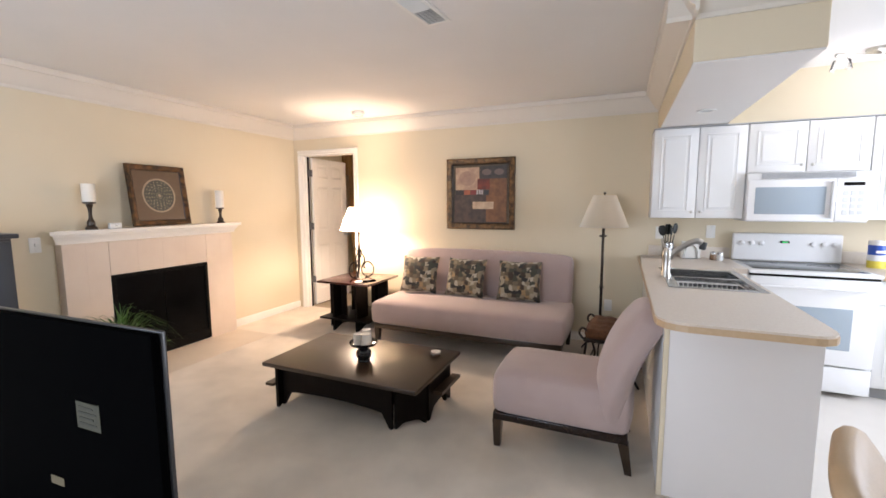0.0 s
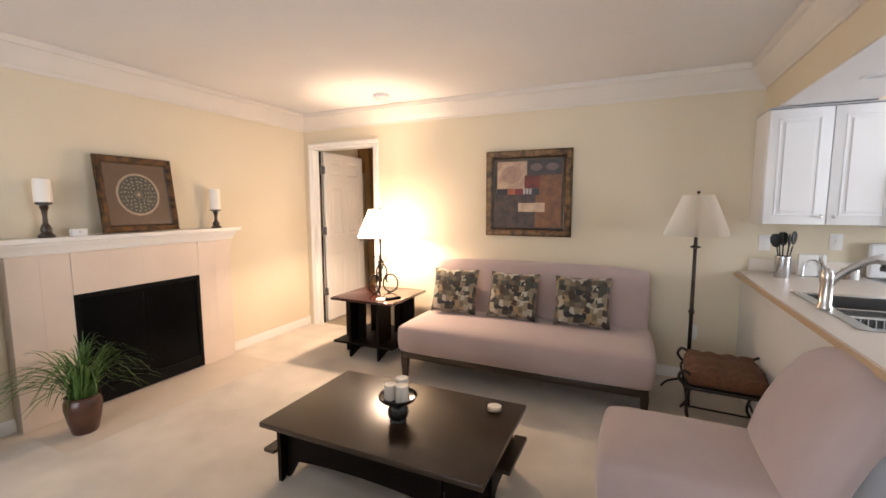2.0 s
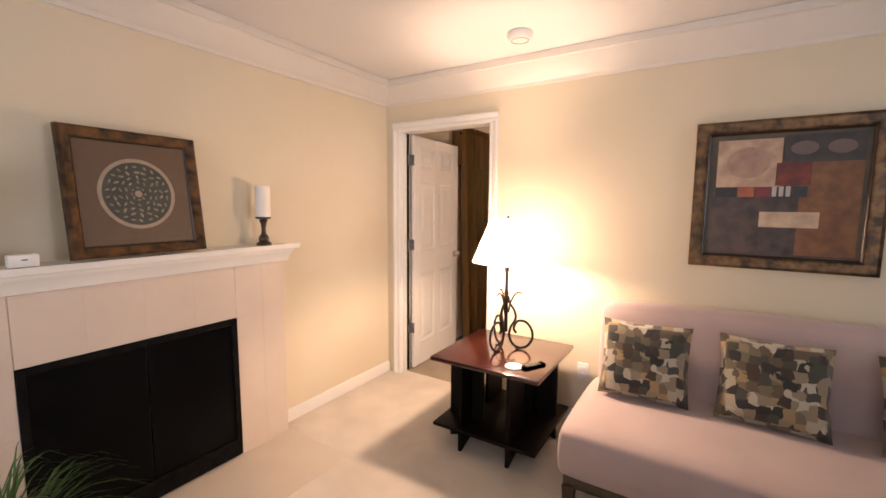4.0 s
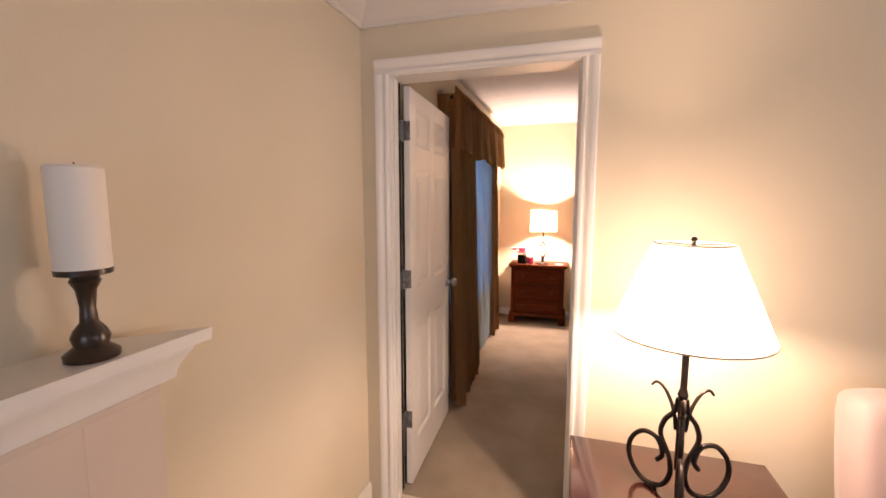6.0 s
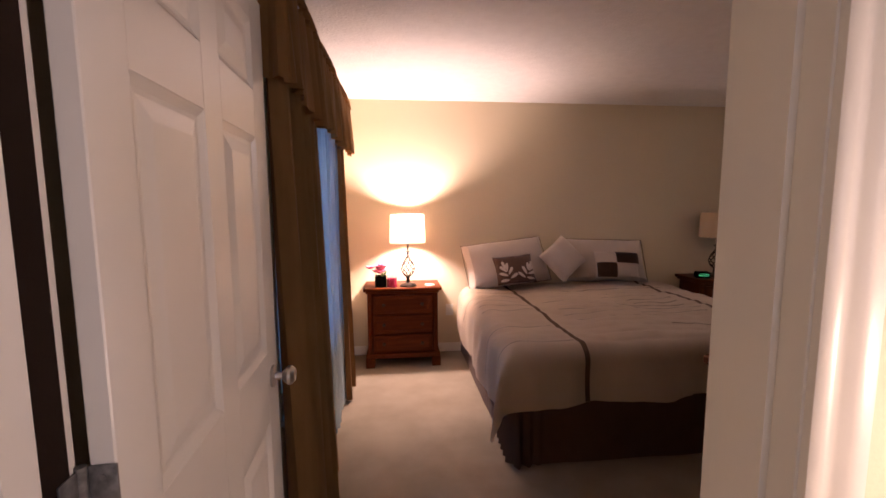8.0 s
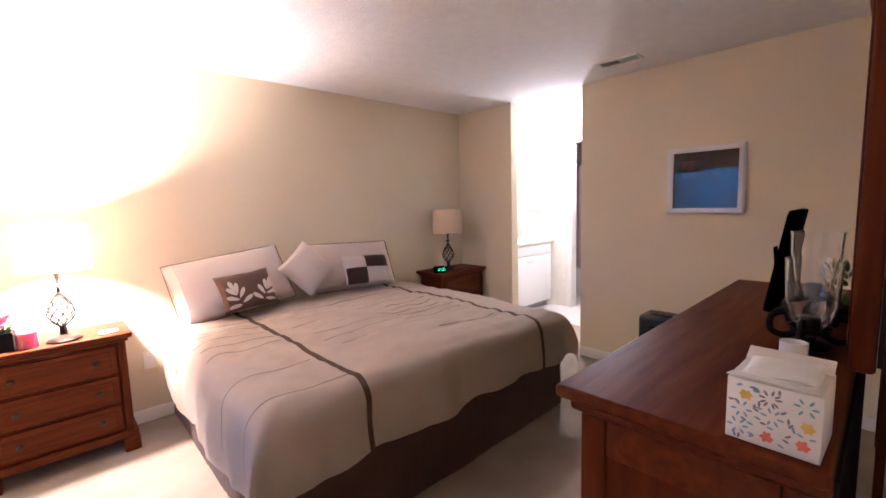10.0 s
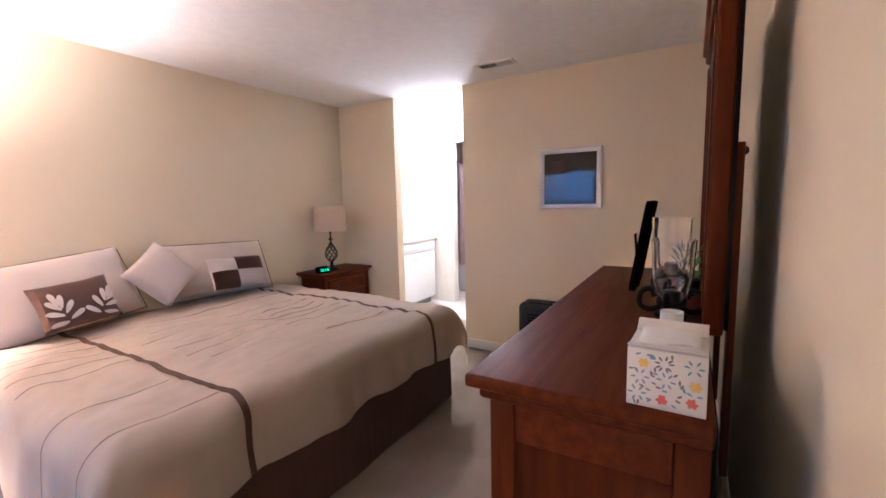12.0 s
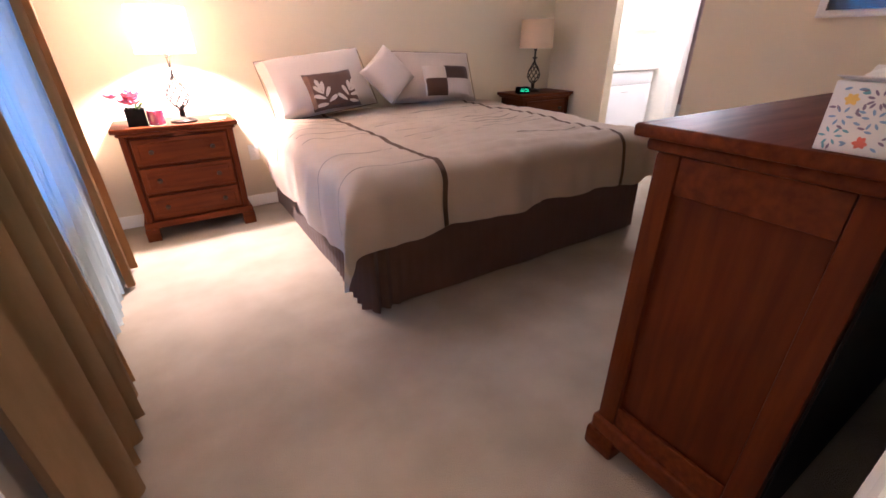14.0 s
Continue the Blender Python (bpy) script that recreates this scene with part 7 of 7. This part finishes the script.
    part("cornice", box(-0.035, W + 0.035, 0.214, 0.302, H + 0.0302, H + 0.062, 0.010, 3), M["cherry"], m)
    part("glass", box(0.076, W - 0.076, 0.256, 0.260, 0.072, H - 0.071), M["mirror"], m, "mirror glass")
    # mirror back likewise coloured as if in deep shade
    part("backing", box(0.004, W - 0.004, 0.224, 0.2335, 0.02, H - 0.02), M["shaded_hardboard"], m, "hardboard back coloured near black for the deep shade behind")
    for x in (0.03, W - 0.10):
        b = part("support_board", box(x, x + 0.07, 0.206, 0.2235, -0.40, 0.505, 0.003), M["cherry_v"], m)
        part("bolt", lathe([(0, 0), (0.011, 0), (0.011, 0.005), (0.006, 0.010), (0, 0.011)], 12, m=pose(x + 0.035, 0.206, 0.485, 90)), M["iron"], b)
    return t


dresser()
tb = thing("tissue_box", "white tissue box printed with coloured leaves and flowers, flaps open", "tissue box", pose(1.503, 0.343, 1.015, 0, 0, -2))
part("carton", box(-0.063, 0.063, -0.062, 0.062, 0, 0.107, 0.0015), flat("printed_card", (0.72, 0.69, 0.66), 0.55, (0.68, 0.65, 0.62), 30), tb)
part("lining", box(-0.052, 0.052, -0.050, 0.050, 0.1075, 0.110), M["plastic_white"], tb)
for nm, c in (("ink_teal", (0.16, 0.36, 0.42)), ("ink_blue", (0.22, 0.34, 0.52)), ("ink_plum", (0.23, 0.17, 0.24)), ("ink_coral", (0.72, 0.16, 0.11)), ("ink_yellow", (0.80, 0.52, 0.12))):
    flat(nm, c, 0.55)


def printed_leaf(bm, u, v, ang, ln, wd):
    """A flat pointed leaf shape in the u-v plane."""
    out = []
    for k in range(10):
        a = 2 * math.pi * k / 10
        x, y = ln / 2 * math.cos(a), wd / 2 * math.sin(a) * (1 - 0.3 * abs(math.cos(a)))
        out.append(bm.verts.new((u + x * math.cos(ang) - y * math.sin(ang), v + x * math.sin(ang) + y * math.cos(ang), 0)))
    bm.faces.new(out)


def printed_side(seed, m, w, h):
    """Flowers and sprigs of leaves printed on one face of the box."""
    rnd = random.Random(seed)
    inks = {k: bmesh.new() for k in ("ink_teal", "ink_blue", "ink_plum", "ink_coral", "ink_yellow")}
    taken = []
    for k in range(9):
        u, v = (k % 3 - 1) * w * 0.33 + rnd.uniform(-0.006, 0.006), (k // 3 - 1) * h * 0.31 + rnd.uniform(-0.005, 0.005)
        ink = ("ink_coral", "ink_teal", "ink_plum", "ink_yellow", "ink_blue", "ink_coral", "ink_teal", "ink_yellow", "ink_blue")[(k * 4 + seed) % 9]
        petals = 9 if ink == "ink_plum" else 6
        r, ln, wd = (0.011, 0.010, 0.0042) if ink in ("ink_plum", "ink_teal", "ink_blue") else (0.0045, 0.011, 0.0075)
        for q in range(petals):
            a = 2 * math.pi * q / petals + rnd.uniform(-0.2, 0.2)
            printed_leaf(inks[ink], u + r * math.cos(a), v + r * math.sin(a), a, ln, wd)
        for q in range(5):
            a = rnd.uniform(0, 6.28)
            uu, vv = u + 0.021 * math.cos(a), v + 0.017 * math.sin(a)
            if abs(uu) < w / 2 - 0.006 and abs(vv) < h / 2 - 0.006:
                printed_leaf(inks[rnd.choice(("ink_teal", "ink_blue", "ink_plum"))], uu, vv, rnd.uniform(0, 3.14), 0.010, 0.0045)
    for nm, bm in inks.items():
        bmesh.ops.transform(bm, matrix=m, verts=bm.verts[:])
        tagged(part("printed_flower", bm, M[nm], tb, smooth=False), kind="stuff")


printed_side(1, Matrix.Translation((-0.0634, 0, 0.053)) @ Matrix(((0, 0, -1, 0), (-1, 0, 0, 0), (0, 1, 0, 0), (0, 0, 0, 1))), 0.122, 0.104)
printed_side(5, Matrix.Translation((0, 0.0624, 0.053)) @ Matrix(((-1, 0, 0, 0), (0, 0, 1, 0), (0, 1, 0, 0), (0, 0, 0, 1))), 0.122, 0.104)
for x, a in ((0.060, 30), (-0.058, -10)):
    part("flap", box(-0.017, 0.017, -0.061, 0.061, -0.0008, 0.0008, m=pose(x, 0, 0.109 + (0.008 if a > 0 else 0.003), 0, -a)), M["printed_card"], tb)
ts = bmesh.new()
for k in range(2):
    q = cushion(0.08, 0.10, 0.022, 8, seed=k + 30, wrinkle=0.006)
    me_ = bpy.data.meshes.new("tmp")
    q.to_mesh(me_)
    q.free()
    ts.from_mesh(me_)
    bpy.data.meshes.remove(me_)
bmesh.ops.translate(ts, verts=ts.verts[:], vec=(0, 0, 0.112))
part("tissue", ts, M["plastic_white"], tb, "white tissue")
cn = thing("paper_roll", "short roll of white card on the dresser", "roll", pose(1.64, 0.345, 1.015))
part("roll", lathe([(0.019, 0), (0.022, 0), (0.022, 0.130), (0.019, 0.130), (0.019, 0)], 20), M["plastic_white"], cn)

mo = thing("photo_frame", "black tabletop frame leaning back on its stand", "photo frame", pose(2.56, 0.51, 1.015, 0, 0, 180) @ pose(0, 0, 0, -9))
part("panel", box(-0.14, 0.14, -0.012, 0.012, 0.004, 0.36, 0.005), M["tv_plastic"], mo)
part("face", box(-0.125, 0.125, -0.0145, -0.0115, 0.02, 0.345), M["blackglass"], mo)
part("stand", box(-0.03, 0.03, 0.012, 0.016, 0.0, 0.22, m=pose(0, 0.0, 0.0, 0) @ pose(0, 0, 0.0, 14)), M["tv_plastic"], mo)

ca = thing("candelabra", "black iron scroll candle holder with two glass hurricanes", "candle holder", pose(2.09, 0.362, 1.015, 0, 0, 4))
bm = bmesh.new()
for q in (-1, 1):
    scroll([(q * 0.02, 0, 0.04), (q * 0.06, 0.01, 0.014), (q * 0.11, 0.015, 0.03), (q * 0.115, 0.015, 0.075), (q * 0.075, 0.012, 0.085), (q * 0.065, 0.01, 0.05)], 0.009, bm=bm)
    scroll([(0, q * 0.01, 0.05), (0.01, q * 0.05, 0.020), (0.012, q * 0.085, 0.03), (0.012, q * 0.085, 0.07), (0.010, q * 0.055, 0.085), (0.010, q * 0.045, 0.06)], 0.009, bm=bm)
    scroll([(q * 0.01, q * 0.01, 0.05), (q * 0.04, -q * 0.03, 0.075), (q * 0.03, -q * 0.05, 0.12), (q * 0.05, -q * 0.02, 0.14)], 0.008, bm=bm)
tube([(0, 0, 0.008), (0, 0, 0.10)], 0.012, bm=bm)
lathe([(0, 0), (0.045, 0), (0.046, 0.008), (0.02, 0.014), (0, 0.015)], 20, bm=bm)
part("scroll_stand", bm, M["black"], ca)
for x, z in ((-0.075, 0.062), (0.085, 0.120)):
    part("arm", scroll([(0, 0, 0.05), (x * 0.55, 0.006, z - 0.035), (x, 0, z - 0.012)], 0.009), M["black"], ca)
    part("cup", lathe([(0, -0.016), (0.016, -0.014), (0.040, -0.003), (0.044, 0.010), (0.040, 0.008), (0.036, 0.0), (0, -0.001)], 20, m=Matrix.Translation((x, 0, z))), M["black"], ca)
    part("candle", lathe([(0, 0.0), (0.022, 0.0), (0.022, 0.036), (0.018, 0.040), (0, 0.036)], 18, m=Matrix.Translation((x, 0, z))), flat("dark_wax", (0.045, 0.03, 0.022), 0.4), ca, "dark stub of a pillar candle")
    g = part("hurricane", lathe([(0.030, 0.005), (0.044, 0.030), (0.053, 0.075), (0.055, 0.12), (0.058, 0.180), (0.060, 0.186), (0.0575, 0.186), (0.0555, 0.180), (0.0525, 0.12), (0.0505, 0.075), (0.0415, 0.031), (0.0275, 0.006), (0.030, 0.005)], 28, m=Matrix.Translation((x, 0, z))), M["thin_glass"], ca, "clear glass hurricane")
    g.visible_shadow = False
fl = thing("greenery", "small sprig of artificial greenery on the dresser", "plant", pose(2.46, 0.315, 1.015))
rnd = random.Random(21)
part("pot", lathe([(0, 0), (0.03, 0), (0.038, 0.06), (0.034, 0.06), (0, 0.055)], 16), M["black"], fl)
bm = bmesh.new()
for i in range(26):
    a, r = rnd.uniform(0, 6.28), rnd.uniform(0.02, 0.07)
    lathe([(0, 0), (0.007, 0.015), (0.006, 0.045), (0, 0.065)], 5, bm=bm, m=pose(0.4 * r * math.cos(a), 0.4 * r * math.sin(a), 0.055 + rnd.uniform(0, 0.11), 0, rnd.uniform(25, 75), math.degrees(a)) @ Matrix.Diagonal((0.2, 1, 1, 1)))
part("leaves", bm, M["leaf"], fl)

bp = thing("framed_print", "silver framed small print in dark tones under glass", "picture", pose(4.098, 1.165, 1.545, 0, 0, 90) @ pose(0, 0, 0, 0, 0, 180))
part("frame", picture_frame(0.49, 0.485, 0.028, 0.040), flat("silver_frame", (0.74, 0.72, 0.71), 0.35), bp)
part("mat_board", box(-0.22, 0.22, -0.010, 0, -0.22, 0.22), flat("dark_umber_mat", (0.045, 0.030, 0.024), 0.5), bp)
for x0, x1, z0, z1, nm, c in ((-0.15, -0.02, -0.12, 0.13, "print_plum", (0.075, 0.035, 0.032)), (-0.015, 0.15, -0.16, 0.10, "print_slate", (0.05, 0.045, 0.05)), (-0.15, -0.06, 0.02, 0.14, "print_rose", (0.19, 0.10, 0.08))):
    part("printed_patch", box(x0, x1, -0.0115, -0.0098 , z0, z1), flat(nm, c, 0.5), bp)
gl = part("glass", box(-0.205, 0.205, -0.0165, -0.0145, -0.205, 0.205), M["glass"], bp)
gl.visible_shadow = False

ap = thing("air_purifier", "black tower air purifier standing by the wall", "air purifier", pose(3.87, 1.26, 0, 0, 0, 90))
part("body", box(-0.22, 0.22, -0.11, 0.11, 0.03, 0.565, 0.03, 4), flat("purifier_plastic", (0.018, 0.020, 0.020), 0.5, (0.024, 0.026, 0.026), 20, spec=0.3), ap)
part("base", box(-0.17, 0.17, -0.085, 0.085, 0, 0.03, 0.005), M["tv_plastic"], ap)
part("control_top", box(-0.15, 0.15, -0.07, 0.07, 0.565, 0.570, 0.002), M["blackglass"], ap)
for i in range(5):
    part("print_bar", box(-0.105 + i * 0.046, -0.075 + i * 0.046, 0.02, 0.026, 0.5702, 0.5712), flat("pale_print", (0.5, 0.5, 0.5), 0.6), ap)
for i in range(16):
    part("grille_slat", box(-0.14, 0.14, 0.1085, 0.1135, 0.12 + i * 0.024, 0.130 + i * 0.024, 0.001, 1), M["black"], ap)
wall_plate("switch_plate", "almond light switch plate beside the bedroom door", "switch", pose(1.20, 0.124, 1.06, 0, 0, 180), "switch", "almond")

# bathroom
bm = box(5.588, 5.712, 3.076, 3.0895, 0, 2.16, 0.002)
box(5.586, 5.5995, 3.09, 3.15, 0, 2.22, 0.003, bm=bm)
box(5.586, 5.5995, 2.14, 3.0895, 2.161, 2.22, 0.003, bm=bm)
tagged(link("trim_bathroom_door", bm, M["trim"]), "white painted casing of the tub room doorway", "door casing", kind="structure")
va = thing("vanity", "white bathroom vanity with a single wide front and pale top", "vanity", pose(0, 0, 0))
part("body", box(4.62, 5.54, 3.36, 3.878, 0.09, 0.875, 0.004), M["cab"], va)
part("toe_kick", box(4.64, 5.52, 3.42, 3.87, 0, 0.09), M["toe_kick"], va)
part("top", box(4.60, 5.585, 3.325, 3.878, 0.876, 0.912, 0.008), flat("cultured_marble", (0.78, 0.74, 0.68), 0.2, (0.70, 0.65, 0.58), 6), va)
part("backsplash", box(4.60, 5.585, 3.862, 3.8785, 0.9125, 1.0, 0.003), M["cultured_marble"], va)
part("drawer", box(4.64, 5.52, 3.341, 3.3595, 0.735, 0.865, 0.004), M["cab"], va)
e = part("door", box(4.64, 5.52, 3.341, 3.3595, 0.11, 0.725, 0.004), M["cab"], va)
part("pull", tube([(4.97, 3.328, 0.655), (5.08, 3.328, 0.655)], 0.005), M["nickel"], e)
fa = thing("bathroom_faucet", "bronze bathroom faucet on the vanity", "faucet", pose(4.98, 3.72, 0.912))
part("spout", scroll([(0, 0, 0), (0, 0, 0.12), (0, -0.03, 0.17), (0, -0.10, 0.17), (0, -0.12, 0.14)], 0.011), M["iron"], fa)
part("handle", lathe([(0, 0), (0.02, 0), (0.012, 0.03), (0.018, 0.05), (0, 0.055)], 14, m=Matrix.Translation((0.10, 0, 0))), M["iron"], fa)
sm = thing("vanity_mirror", "small round mirror on a stand on the vanity", "mirror", pose(5.24, 3.70, 0.912))
part("disc", lathe([(0, 0), (0.11, 0), (0.112, 0.004), (0.11, 0.008), (0, 0.008)], 28, m=pose(0, 0, 0.15, 80)), M["nickel"], sm)
part("stand", lathe([(0, 0), (0.06, 0), (0.055, 0.008), (0.008, 0.012), (0.006, 0.05), (0, 0.05)], 18), M["nickel"], sm)
mc = thing("medicine_cabinet", "framed mirror cabinet on the bathroom wall", "cabinet", pose(0, 0, 0))
part("body", box(5.562, 5.5995, 3.42, 3.80, 1.30, 1.88, 0.004), M["trim"], mc)
part("mirror", box(5.557, 5.5615, 3.45, 3.77, 1.33, 1.85), M["mirror"], mc)
vl = thing("vanity_light", "bathroom light bar above the mirror cabinet", "wall light", pose(5.10, 3.85, 2.02))
part("bar", box(-0.35, 0.35, 0.0, 0.028, -0.05, 0.05, 0.006), M["nickel"], vl)
for x in (-0.25, 0.0, 0.25):
    part("globe", lathe([(0, -0.06), (0.03, -0.052), (0.055, -0.02), (0.055, 0.02), (0.03, 0.052), (0, 0.06)], 18, m=pose(x, -0.06, 0)), glow_material("vanity_globe", (1, 0.94, 0.84), 18), vl)
sc = thing("shower_curtain", "mauve grey shower curtain hanging at the tub", "shower curtain", pose(6.16, 0, 0))
part("cloth", drape(2.10, 3.85, 0.44, 1.92, 16, 0.06, 17, x=0.0), flat("mauve_cloth", (0.60, 0.47, 0.46), 0.7, (0.50, 0.38, 0.38), 10), sc)
part("rod", tube([(0.03, 1.31, 1.95), (0.03, 3.87, 1.95)], 0.013, 10), M["nickel"], sc)
tu = thing("bathtub", "white bathtub behind the shower curtain", "bathtub", pose(0, 0, 0))
bm = bmesh.new()
for b in ((6.28, 6.36, 1.31, 3.87), (7.11, 7.19, 1.31, 3.87), (6.36, 7.11, 1.31, 1.40), (6.36, 7.11, 3.78, 3.87)):
    box(*b, 0, 0.43, 0.012, bm=bm)
box(6.36, 7.11, 1.40, 3.78, 0, 0.10, bm=bm)
part("shell", bm, M["appliance"], tu)
